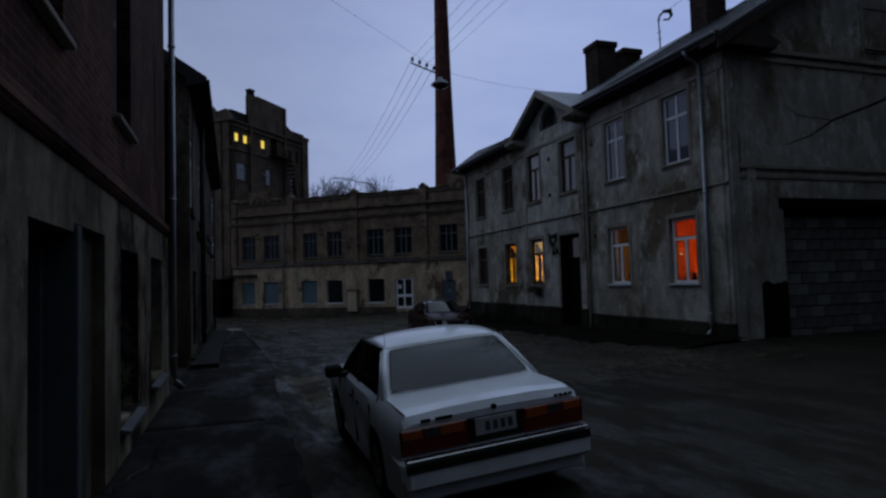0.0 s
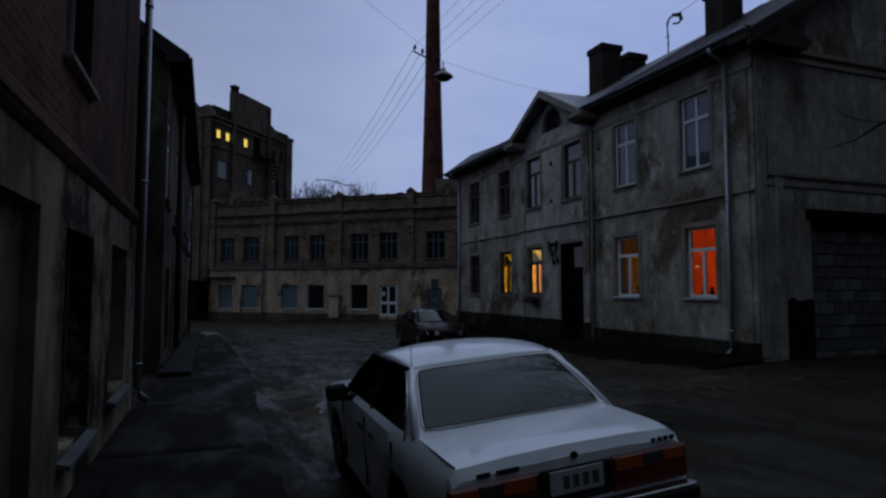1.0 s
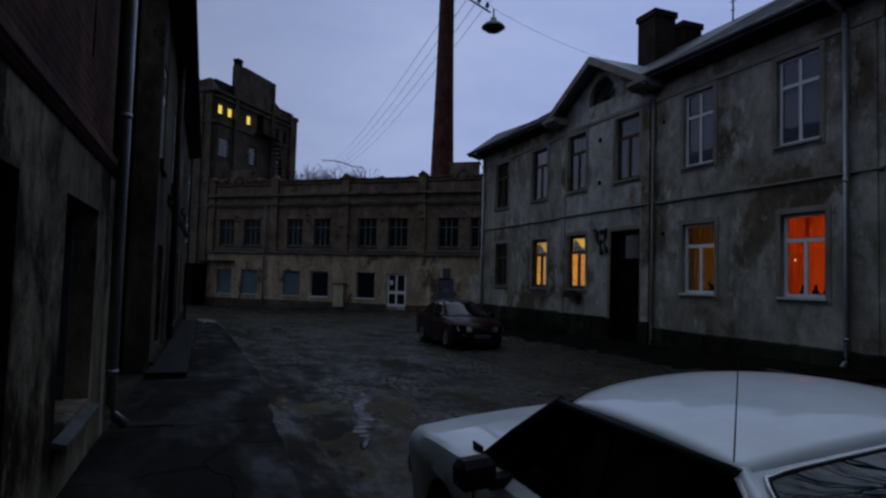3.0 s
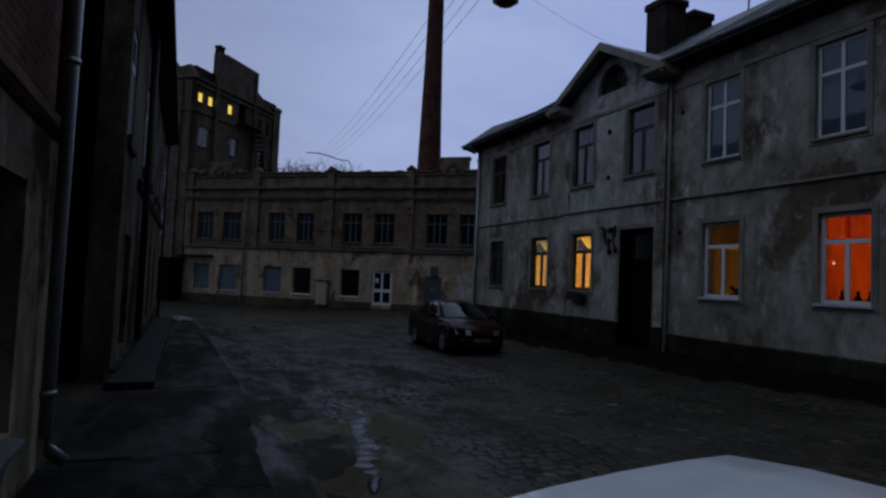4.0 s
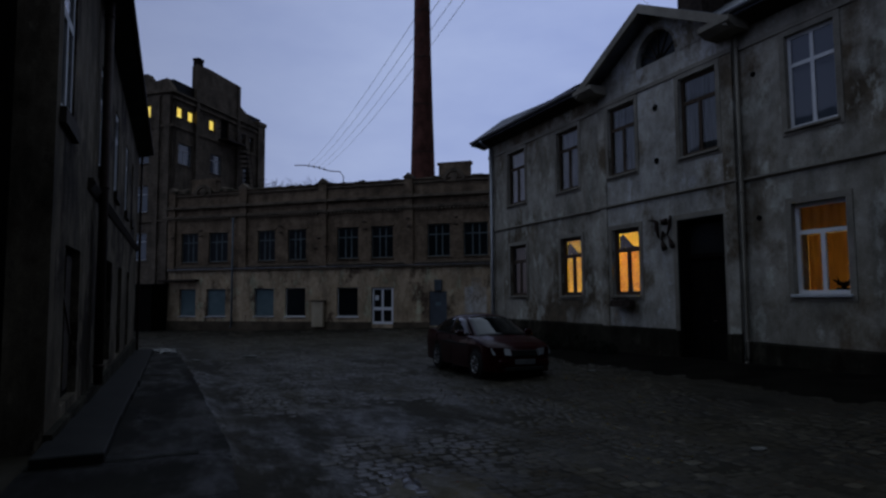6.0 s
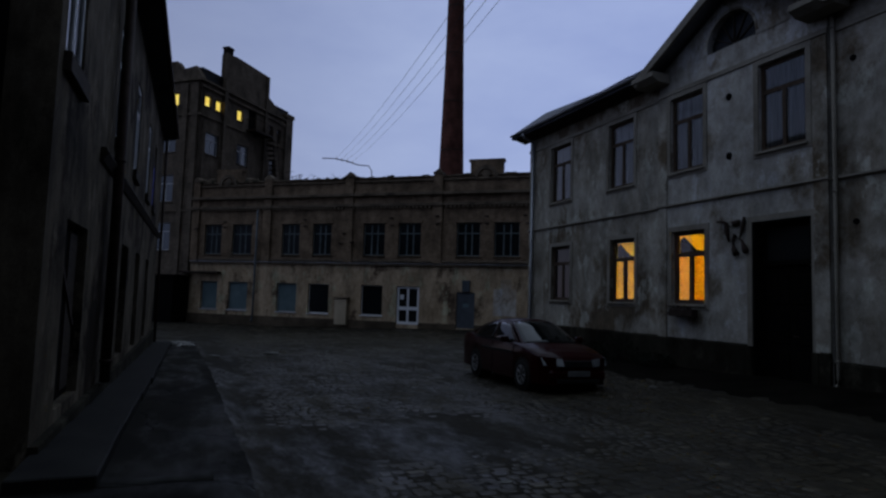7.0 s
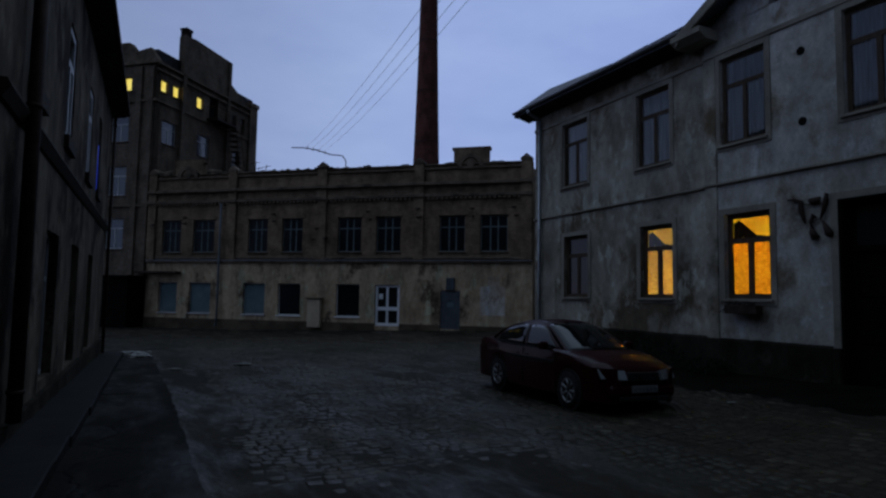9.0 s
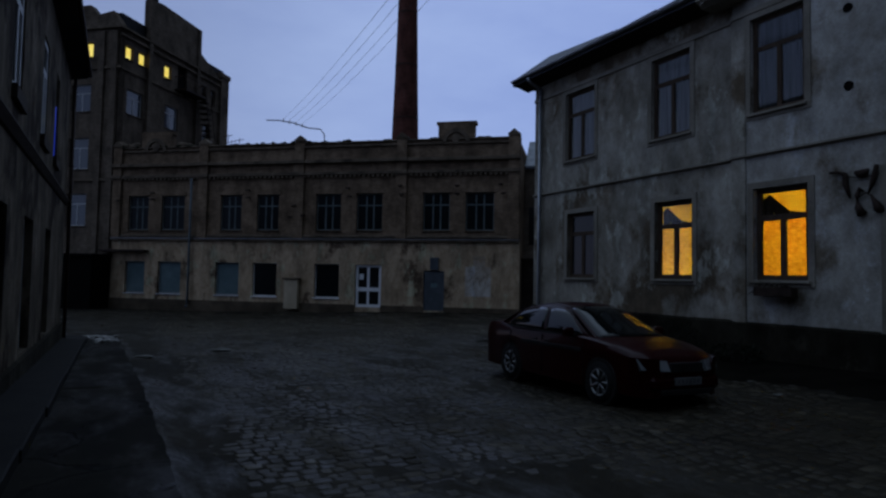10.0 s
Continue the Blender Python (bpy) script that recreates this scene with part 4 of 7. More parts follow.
sd = part("steel_door", boxes((FG[0], FG[1], 0.06, 0.12, -0.6, FG[3])), M_steel_door, F, "blue-grey sheet steel door")
part("door_plate", boxes((21.02, 21.4, 0.04, 0.06, 0.8, 1.05)), M_board, sd)
part("vent_box", boxes((20.98, 21.48, -0.12, 0.02, 1.78, 2.5), bevel=0.02), M_steel_door, F)
M_whitewash = plaster("faded_whitewash", (0.5, 0.45, 0.38), (0.66, 0.61, 0.54), (0.45, 0.35, 0.24), 0.45, 0.6, 0.3)
part("whitewash_patch", boxes((23.0, 24.45, -0.012, 0.002, 0.35, 2.0), (23.45, 24.1, -0.012, 0.002, 2.0, 2.6)), M_whitewash, F, "patch of whitewash with faded scrawls")
for k in range(9):
    x, z = 23.25 + 0.11 * k, 1.15 + 0.16 * math.sin(k * 2.1)
    part("scrawl", boxes((x, x + 0.035, -0.018, -0.011, z, z + 0.22)), M_fac_trim, F)
for a, b in ((-0.02, FD[0]), (FD[1], FG[0]), (FG[1], FL)):
    part("plinth", wall_mesh(a, b, -2.2, -0.28, 0.1, [], -0.07), M_fac_base, F)
# courses, cornices and dentils
for z0, z1, d in ((3.36, 3.5, 0.16), (3.6, 3.74, 0.09), (7.3, 7.48, 0.2), (8.0, 8.2, 0.26), (8.95, 9.05, 0.1)):
    part("cornice", boxes((0, FL, -d, 0.05, z0, z1), bevel=0.025), M_fac_trim, F)
part("ledge_flashing", boxes((0, FL, -0.19, 0.02, 3.503, 3.53)), M_zinc, F)
dme = bpy.data.meshes.new("dentil")
bm = boxes((-0.07, 0.07, -0.16, 0.05, -0.13, 0.0))
bm.to_mesh(dme)
bm.free()
dme.materials.append(M_fac_trim)
for k in range(90):
    d = new("dentil", dme)
    d.parent = F
    d.matrix_basis = pose(0.35 + k * 0.286, 0, 7.3)
for x in (0.28, 6.45, 12.85, 19.2, 25.65):
    p = part("pier", boxes((x - 0.3, x + 0.3, -0.14, 0.05, 3.55, 9.35)), M_fac_up, F)
    part("pier_band", boxes((x - 0.36, x + 0.36, -0.33, 0.05, 8.0, 8.22), bevel=0.02), M_fac_trim, p)
    part("pier_band", boxes((x - 0.36, x + 0.36, -0.27, 0.05, 7.28, 7.5), bevel=0.02), M_fac_trim, p)
    bm = boxes((x - 0.34, x + 0.34, -0.2, 0.44, 9.35, 9.47))
    prism(bm, [(x - 0.3, 9.47), (x + 0.3, 9.47), (x, 9.72)], "y", -0.16, 0.4)
    part("pier_cap", bm, M_fac_trim, p)
part("coping", boxes((0, FL, -0.1, 0.56, 9.2, 9.29), bevel=0.02), M_fac_trim, F)
M_moss = grained("parapet_moss", (0.02, 0.022, 0.014), (0.06, 0.06, 0.036), 4, 25, rough=0.95, bump=0.5)
rg = random.Random(17)
bm = bmesh.new()
for k in range(150):
    x, r = rg.uniform(0.3, FL - 0.3), rg.uniform(0.05, 0.15)
    if noise.noise(Vector((x * 0.7, 0, 3))) < -0.12:
        continue
    bmesh.ops.create_icosphere(bm, subdivisions=1, radius=r, matrix=Matrix.Translation((x, rg.uniform(-0.02, 0.3), 9.29 + r * 0.15)) @ Matrix.Rotation(rg.uniform(0, 3), 4, "Z") @ Matrix.Diagonal((1.9, 1.0, rg.uniform(0.4, 0.9), 1)))
tagged(part("moss", bm, M_moss, F, "moss and crumbled mortar along the coping"), kind="stuff")
for x0, n in ((0.2, 9), (4.6, 5)):
    bm = bmesh.new()
    for k in range(n):
        r = rg.uniform(0.1, 0.24)
        bmesh.ops.create_icosphere(bm, subdivisions=1, radius=r, matrix=Matrix.Translation((x0 + 0.17 * k, 0.15, 9.35 + r * 0.4 + 0.3 * rg.random() * (k == 2))) @ Matrix.Diagonal((1.3, 1.2, 1.0, 1)))
    part("broken_masonry", bm, M_fac_trim, F)
for x in (3.0, 22.36):
    bm = bmesh.new()
    prism(bm, [(x - 1.05, 9.2), (x - 1.05, 10.05), (x - 1.15, 10.08), (x - 1.15, 10.25), (x + 1.15, 10.25), (x + 1.15, 10.08), (x + 1.05, 10.05), (x + 1.05, 9.2)], "y", -0.03, 0.46)
    cr = part("crest", bm, M_fac_up, F)
    bm = bmesh.new()
    ring = [(x + 0.78 * math.cos(math.pi * k / 12), 9.05 + 0.78 * math.sin(math.pi * k / 12)) for k in range(13)]
    inner = [(x + 0.56 * math.cos(math.pi * k / 12), 9.05 + 0.56 * math.sin(math.pi * k / 12)) for k in range(12, -1, -1)]
    prism(bm, ring + inner, "y", -0.14, -0.02)
    part("arch_moulding", bm, M_fac_trim, cr)
    bm = bmesh.new()
    tube(bm, [(x, -0.1, 9.3), (x, -0.02, 9.3)], 0.26, 16)
    part("roundel", bm, M_fac_trim, cr)
# lamps, brackets and boxes on the wall
for x, z in ((2.95, 6.35), (2.95, 5.95), (9.55, 6.45), (9.6, 6.0), (16.0, 6.5), (16.1, 6.0), (19.2, 6.6), (19.25, 6.1), (22.5, 6.55), (22.5, 6.1), (24.95, 6.6), (25.1, 6.1), (12.6, 5.5), (13.2, 4.9), (12.4, 4.8), (0.5, 5.9)):
    bm = bmesh.new()
    tube(bm, [(x, 0.05, z), (x, -0.22, z), (x, -0.3, z - 0.08)], 0.035, 6)
    tube(bm, [(x - 0.14, -0.22, z), (x + 0.14, -0.22, z)], 0.05, 6)
    part("insulator_bracket", bm, M_iron, F)
part("meter_box", boxes((12.2, 13.05, -0.35, -0.08, -0.62, 1.1), bevel=0.02), M_cream, F, "cream painted steel cabinet against the wall")
part("meter_box_cap", boxes((12.1, 13.15, -0.42, -0.02, 1.1, 1.2), bevel=0.02), M_fac_trim, F)
pipe_run(F, 5.75, -0.26, -0.75, 7.2, 0.07, M_dull_pipe)
part("awning_beam", boxes((-0.6, 2.75, -0.5, -0.02, 2.62, 2.78), bevel=0.02), M_iron, F, "rusty iron canopy beam over the wall")
part("flat_roof", boxes((0.05, FL, 0.5, 11.0, 8.3, 8.5)), M_tar, F)
part("side_wall", boxes((FL - 0.4, FL, 0.5, 11.0, -2.2, 9.0)), M_fac_up, F)
part("rear_wall", boxes((0, FL, 11.0, 11.4, -2.2, 9.0)), M_fac_up, F)
# iron wire frame on the roof
WF = thing("wire_frame", "bent iron pipe bracket carrying wires on the works roof", "bracket", FM)
bm = bmesh.new()
tube(bm, [(10.05, 0.9, 11.0), (10.9, 0.9, 10.95), (11.9, 0.9, 10.75), (12.9, 0.9, 10.4), (13.7, 0.9, 10.3), (13.95, 0.9, 9.95), (13.95, 0.9, 8.5)], 0.035, 8)
part("boom", bm, M_iron, WF)
wire_ends = []
for k in range(4):
    x, z = 11.2 + k * 0.42, 10.95 - k * 0.12
    bm = bmesh.new()
    tube(bm, [(x, 0.9, z - 0.1), (x, 0.9, z + 0.1)], [0.05, 0.03], 8)
    part("insulator", bm, M_pale_wood, WF)
    wire_ends.append(FM @ Vector((x, 0.9, z + 0.1)))
for k, (x, z0, z1) in enumerate(((7.2, 9.2, 10.3), (7.45, 9.2, 9.9), (8.0, 9.2, 10.0), (12.2, 9.2, 9.85))):
    bm = bmesh.new()
    tube(bm, [(x, 1.3, 8.5), (x, 1.3, z1)], 0.025, 6)
    tube(bm, [(x - 0.35, 1.3, z1 - 0.15), (x + 0.3, 1.3, z1 - 0.08)], 0.018, 6)
    solid_thing("roof_aerial", bm, M_iron, "thin iron aerial on the works roof", "aerial", FM)

# ---- mill tower ----
ML = thing("mill", "tall sooty brick mill tower with stepped gable and lit attic windows", "mill", FM)
MM = pose(0, 0, 0, 0, 0, 90)
att = [(0.5, 1.2, 15.4, 16.25), (1.75, 2.47, 15.4, 16.25), (4.4, 5.14, 15.4, 16.3)]
mid = [(0.77, 2.3, 11.8, 13.45), (4.6, 6.1, 11.8, 13.45)]
low = [(9.2, 10.1, 11.0, 13.2), (8.9, 9.5, 14.9, 16.2), (10.2, 10.8, 14.9, 16.2)]
bal = (5.9, 7.0, 15.0, 16.9)
MT = 12.3
part("flank_wall", wall_mesh(0, MT, -2.2, 17.3, 0.5, att + mid + low + [bal]), M_mill, ML).matrix_basis = MM
M_lit = glow("lamplit_glass", (0.9, 0.62, 0.08), (1.0, 0.8, 0.2), 0.95, 1.0)
for a, b, c, d in att:
    window(ML, a, b, c, d, 0.15, M_pale_wood, M_lit, "O", M_fac_trim, wide=0.05, m=MM, label="small attic window with yellow light")
for a, b, c, d in mid:
    window(ML, a, b, c, d, 0.15, M_pale_wood, M_glass_sky, "T", M_fac_trim, wide=0.07, m=MM)
for a, b, c, d in low:
    window(ML, a, b, c, d, 0.15, M_brown_wood, M_glass, "T", M_fac_trim, wide=0.07, m=MM)
part("balcony_door", boxes((bal[0], bal[1], 0.12, 0.18, bal[2], bal[3])), M_door, ML).matrix_basis = MM
bm = bmesh.new()
prism(bm, [(2.75, 17.3), (8.35, 17.3), (8.35, 20.1), (8.5, 20.15), (8.5, 20.35), (3.9, 20.45), (2.75, 20.3)], "y", -0.12, 0.5)
part("stepped_gable", bm, M_mill, ML).matrix_basis = MM
bm = bmesh.new()
prism(bm, [(8.4, 17.3), (11.4, 17.3), (11.4, 17.45), (8.4, 18.75)], "y", 0.0, 0.5)
part("gable_shoulder", bm, M_mill, ML).matrix_basis = MM
part("end_pier", boxes((11.3, 12.4, -0.2, 0.6, -2.2, 17.8), (11.2, 12.5, -0.28, 0.7, 17.6, 17.95)), M_mill, ML).matrix_basis = MM
for x in (2.7, 8.2):
    part("pilaster", boxes((x - 0.18, x + 0.18, -0.22, 0.02, 9.0, 20.3)), M_mill, ML).matrix_basis = MM
ch = part("chimney", boxes((2.85, 3.45, -0.02, 0.5, 19.9, 20.85), (2.8, 3.5, -0.06, 0.54, 20.8, 20.98)), M_chim, ML)
ch.matrix_basis = MM
for z, d in ((14.55, 0.12), (16.75, 0.16), (17.2, 0.22)):
    part("cornice", boxes((0, 11.3, -d, 0.02, z, z + 0.14)), M_fac_trim, ML).matrix_basis = MM
fr = [(-2.75, -2.05, 15.4, 16.4), (-3.6, -2.1, 11.8, 13.6), (-3.6, -2.1, 8.0, 10.05), (-3.6, -2.1, 4.3, 6.4)]
part("front_wall", wall_mesh(-14, 0, -2.2, 17.3, 0.5, fr), M_mill, ML)
for i, (a, b, c, d) in enumerate(fr):
    window(ML, a, b, c, d, 0.15, M_pale_wood if i else M_brown_wood, M_lit if i == 0 else M_glass_sky, "T" if i else "O", M_fac_trim, wide=0.07)
for x in (-0.35, -1.3, -4.6):
    part("pilaster", boxes((x - 0.22, x + 0.22, -0.16, 0.02, -2.2, 17.0)), M_mill, ML)
for z, d in ((7.2, 0.14), (14.55, 0.12), (17.2, 0.2)):
    part("cornice", boxes((-14, 0.2, -d, 0.02, z, z + 0.16)), M_fac_trim, ML)
bm = bmesh.new()
prism(bm, [(-14, 17.3), (-4.5, 17.9), (-3.6, 18.9), (-2.4, 18.9), (-1.8, 18.2), (-0.6, 18.4), (0, 17.5), (0, 17.3)], "y", 0.0, 0.5)
part("parapet", bm, M_mill, ML)
part("roof", boxes((-14, -0.3, 0.4, MT, 17.2, 18.4)), M_tar, ML)
part("rear_wall", boxes((-14, 0, MT, MT + 0.4, -2.2, 17.3), (-14, -13.6, 0.5, MT, -2.2, 17.3)), M_mill, ML)
bc = part("balcony", boxes((5.6, 8.2, -1.0, 0.0, 14.75, 14.9)), M_iron, ML, "rusty iron balcony with railing and ladder")
bc.matrix_basis = MM
for k in range(12):
    x = 5.65 + k * 0.23
    bm = bmesh.new()
    tube(bm, [(x, -0.97, 14.9), (x, -0.97, 15.8)], 0.02, 5)
    part("baluster", bm, M_iron, bc)
bm = bmesh.new()
tube(bm, [(5.6, 0.0, 15.8), (5.6, -0.97, 15.8), (8.2, -0.97, 15.8), (8.2, 0.0, 15.8)], 0.03, 6)
part("rail", bm, M_iron, bc)
for k in range(13):
    z, x = 14.6 - k * 0.42, 8.3 + 0.09 * k
    part("tread", boxes((x - 0.1, x + 0.45, -0.9, -0.2, z, z + 0.05)), M_iron, bc)
bm = bmesh.new()
tube(bm, [(8.2, -0.9, 14.9), (9.4, -0.9, 9.3)], 0.05, 6)
tube(bm, [(8.7, -0.9, 15.7), (9.9, -0.9, 10.1)], 0.03, 6)
part("stringer", bm, M_iron, bc)
# low dark lean-to and bush at the mill's foot
part("lean_to", boxes((-4.2, -0.05, -1.6, 0.0, -2.2, 2.3), (-4.3, 0.05, -1.75, 0.0, 2.3, 2.45)), M_door, ML, "black timber lean-to against the wall")

# ---- smoke stack ----
bm = bmesh.new()
n = 24
rings = []
for z, r in ((-1, 1.68), (6, 1.48), (14, 1.25), (20, 1.08), (26, 0.93), (34, 0.8), (43, 0.7), (43, 0.82), (44.2, 0.82), (44.2, 0.62)):
    rings.append([bm.verts.new((r * math.cos(2 * math.pi * k / n), r * math.sin(2 * math.pi * k / n), z)) for k in range(n)])
for a, b in zip(rings, rings[1:]):
    for k in range(n):
        bm.faces.new((a[k], a[(k + 1) % n], b[(k + 1) % n], b[k])).smooth = True
ST = thing("smoke_stack", "tall tapering red brick smoke stack behind the works", "chimney", pose(23.64, 68.0, 0))
part("shaft", bm, M_stack, ST)
for z, r in ((16.0, 1.19), (21.0, 1.055), (26.0, 0.93), (31.0, 0.85)):
    bm = bmesh.new()
    tube(bm, [(0, 0, z), (0, 0, z + 0.12)], r + 0.02, 24)
    part("iron_band", bm, M_iron, ST)

# ---- outbuilding glimpsed past the works ----
OB = thing("outbuilding", "narrow brick outbuilding with a pale zinc gable roof", "building", FM)
part("wall", boxes((26.02, 33.0, 2.6, 16.0, -2.2, 7.9)), M_mill, OB)
bm = bmesh.new()
prism(bm, [(2.45, 7.9), (2.45, 8.05), (5.6, 10.2), (16.2, 8.0), (16.2, 7.9)], "x", 26.03, 33.1)
part("roof", bm, M_roof, OB)
part("yard_wall", boxes((26.05, 33.0, 1.2, 1.6, -2.2, 2.4), (26.0, 33.0, 1.1, 1.7, 2.4, 2.55)), M_chim, OB)
part("window", boxes((26.3, 26.75, 2.55, 2.6, 3.4, 5.6)), M_glass, OB)

# ---- brick house beside the footway ----
AM = pose(-1.13, -12.0, 0, 0, 0, 90)
A = thing("corner_house", "two-storey red brick house with stained plaster ground floor and dark openings", "house", AM)
AO = 12.0
AL = 24.45
a_low = [(AO - 8.6, AO - 7.4, 0.5, 2.1), (AO - 5.6, AO - 4.5, 0.5, 2.1), (AO - 1.2, AO + 0.1, -0.3, 2.1), (AO + 4.2, AO + 5.3, 0.15, 2.15), (AO + 5.3, AO + 6.5, -0.6, 2.22), (AO + 7.35, AO + 8.62, 0.3, 2.15), (AO + 9.92, AO + 11.4, 0.36, 2.18)]
a_up = [(AO - 4.0, AO - 2.9, 3.4, 5.3), (AO + 0.9, AO + 1.9, 3.58, 5.6), (AO + 3.9, AO + 5.2, 3.58, 5.6), (AO + 7.3, AO + 8.45, 3.58, 5.6)]
part("lower_wall", wall_mesh(0, AL, -1.0, 2.72, 0.45, a_low), M_left_low, A, "stained beige plaster")
part("upper_wall", wall_mesh(0, AL, 2.72, 9.3, 0.4, a_up, 0.05), M_red, A)
bm = bmesh.new()
prism(bm, [(-0.07, 2.72), (-0.02, 2.86), (0.06, 2.86), (0.06, 2.64), (-0.02, 2.65)], "x", 0, AL)
part("string_course", bm, M_red, A)
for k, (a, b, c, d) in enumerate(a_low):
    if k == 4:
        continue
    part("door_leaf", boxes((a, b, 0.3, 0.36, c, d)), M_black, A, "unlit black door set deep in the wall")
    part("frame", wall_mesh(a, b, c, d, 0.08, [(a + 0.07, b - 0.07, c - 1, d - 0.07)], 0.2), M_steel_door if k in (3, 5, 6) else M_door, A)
    bm = bmesh.new()
    prism(bm, [(-0.1, c - 0.07), (0.18, c + 0.0), (0.18, c - 0.05), (-0.1, c - 0.11)], "x", a - 0.05, b + 0.05)
    part("sill", bm, M_tin, A)
for a, b, c, d in a_up:
    window(A, a, b, c, d, 0.16, M_grey_wood, M_clear, "T", M_trim, wide=0.07, m=pose(0, 0.05, 0))
part("infill", boxes((AO + 5.43, AO + 6.5, 0.1, 0.3, -0.6, 2.22)), M_left2, A, "old doorway walled up and roughly rendered")
part("door_post", boxes((AO + 5.3, AO + 5.43, -0.03, 0.25, -0.6, 2.2), bevel=0.01), M_steel_door, A, "blue-grey timber door post")
part("infill", boxes((AO + 10.3, AO + 11.38, 0.08, 0.13, 3.55, 5.62), (AO + 10.9, AO + 11.0, 0.05, 0.09, 3.55, 5.62)), M_left_low, A, "upper window closed with beige plastered board")
for e in ((AL - 0.4, AL - 0.002, 0.46, 9.0, -1.0, 9.3), (0, 0.4, 0.46, 9.0, -1.0, 9.3), (0, AL, 9.0, 9.4, -1.0, 9.3)):
    part("end_wall", boxes(e), M_red, A)
part("roof", boxes((-0.3, AL + 0.15, -0.35, 9.6, 9.3, 9.5)), M_tar, A)
pipe_run(A, AO + 12.12, -0.11, -0.12, 9.2, 0.055)

# ---- peeling house further down ----
BY0, BL = 17.9, 18.8
BM_ = pose(-1.08, BY0, 0, 0, 0, 90)
B = thing("peeling_house", "two-storey house with peeling brown render and deep black eaves", "house", BM_)
b_low = [(1.1, 2.6, 0.0, 2.2), (6.9, 8.2, 0.0, 2.3), (10.1, 11.4, -0.1, 2.3), (13.6, 14.8, -0.1, 2.3)]
b_up = [(0.3, 1.4, 3.9, 5.9), (4.75, 5.8, 4.0, 6.0), (8.1, 9.1, 4.05, 6.05), (11.8, 12.8, 4.05, 6.05), (14.5, 15.35, 4.05, 6.05)]
part("street_wall", wall_mesh(0, BL, -2.0, 7.3, 0.45, b_low + b_up), M_left2, B)
for i, (a, b, c, d) in enumerate(b_low):
    if i == 0:
        part("plank_door", boxes((a, b, 0.12, 0.18, c, d)), M_door, B)
        bm = bmesh.new()
        prism(bm, [(a + 0.08, d - 0.3), (a + 0.2, d - 0.3), (b - 0.05, c + 0.9), (b - 0.17, c + 0.9)], "y", 0.08, 0.12)
        part("brace", bm, M_iron, B)
        part("plank", boxes((b - 0.62, b - 0.1, 0.1, 0.12, c + 0.1, d - 0.1)), M_soffit, B)
    else:
        window(B, a, b, c, d, 0.14, M_grey_wood, M_glass_sky if i == 2 else M_glass_net, "T", None, wide=0.07)
for i, (a, b, c, d) in enumerate(b_up):
    window(B, a, b, c, d, 0.13 if i == 4 else 0.03, M_pale_wood, M_clear if i else M_glass, "T", M_soffit, wide=0.11, sill_drop=0.22)
bm = bmesh.new()
prism(bm, [(-0.12, 3.42), (-0.08, 3.5), (0.02, 3.5), (0.02, 3.28), (-0.04, 3.3)], "x", 3.2, BL)
part("string_course", bm, M_soffit, B)
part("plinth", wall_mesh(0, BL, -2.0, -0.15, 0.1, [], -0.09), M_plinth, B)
pipe_run(B, 4.35, -0.14, -0.4, 7.1, 0.08, M_iron, kick=False)
pipe_run(B, BL - 0.12, -0.12, -0.9, 7.1, 0.05, M_iron, kick=False)
bm = bmesh.new()
prism(bm, [(-0.42, 7.22), (0.05, 7.1), (0.05, 7.32), (4.5, 10.3), (9.0, 7.3), (9.4, 7.3), (4.5, 10.55), (-0.47, 7.37)], "x", -0.3, BL + 0.2)
part("roof", bm, M_tar, B, "black tarred roof with deep eaves")
for x in (0.0, BL - 0.35):
    bm = bmesh.new()
    prism(bm, [(0.0, 7.3), (9.0, 7.3), (4.5, 10.25)], "x", x, x + 0.35)
    part("gable", bm, M_left2, B)
# end walls coloured near-black to carry the shade of the yard gap
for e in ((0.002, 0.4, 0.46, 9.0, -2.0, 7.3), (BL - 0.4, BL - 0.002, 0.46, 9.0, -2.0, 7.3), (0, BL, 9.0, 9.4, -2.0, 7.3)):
    part("end_wall", boxes(e), M_door, B, "near-black end wall, the gap's shade put into its colour")
bm = bmesh.new()
prism(bm, [(-0.48 + 0.06 * math.cos(math.pi + math.pi * k / 8), 7.3 + 0.06 * math.sin(math.pi + math.pi * k / 8)) for k in range(9)], "x", -0.3, BL + 0.15)
part("gutter", bm, M_iron, B)
M_blue = glow("blue_tube", (0.02, 0.05, 0.9), (0.05, 0.1, 1.0), 0.24, 6)
bm = bmesh.new()
tube(bm, [(15.3, 0.06, 4.1), (15.3, 0.06, 5.4)], 0.013, 8)
solid_thing("light_tube", bm, M_blue, "thin blue light tube glowing at a window edge", "light", BM_)
for a, b in ((AO + 3.9, AO + 5.2), (AO + 7.3, AO + 8.45)):
    hang(AM, "curtain", a + 0.1, (a + b) / 2 - 0.03, 3.68, 5.5, 0.195, M_curtain, "pale net curtain close behind an upper window", 4, 0.008)
for a, b, c, d in b_up[1:4]:
    hang(BM_, "curtain", a + 0.13, (a + b) / 2 - 0.07, c + 0.13, d - 0.1, 0.048, M_curtain, "pale curtain close behind an upper window", 3, 0.003)
# boarded yard gap between the two houses
YG = thing("yard_gate", "tall black plank gate closing the gap between two houses", "gate", pose(-3.6, 12.5, 0, 0, 0, 90))
for k in range(27):
    part("plank", boxes((k * 0.2, k * 0.2 + 0.192, -0.02 - 0.006 * (k % 3), 0.03, -0.6, 3.0 + 0.03 * math.sin(k * 1.7)), bevel=0.006), M_door, YG)
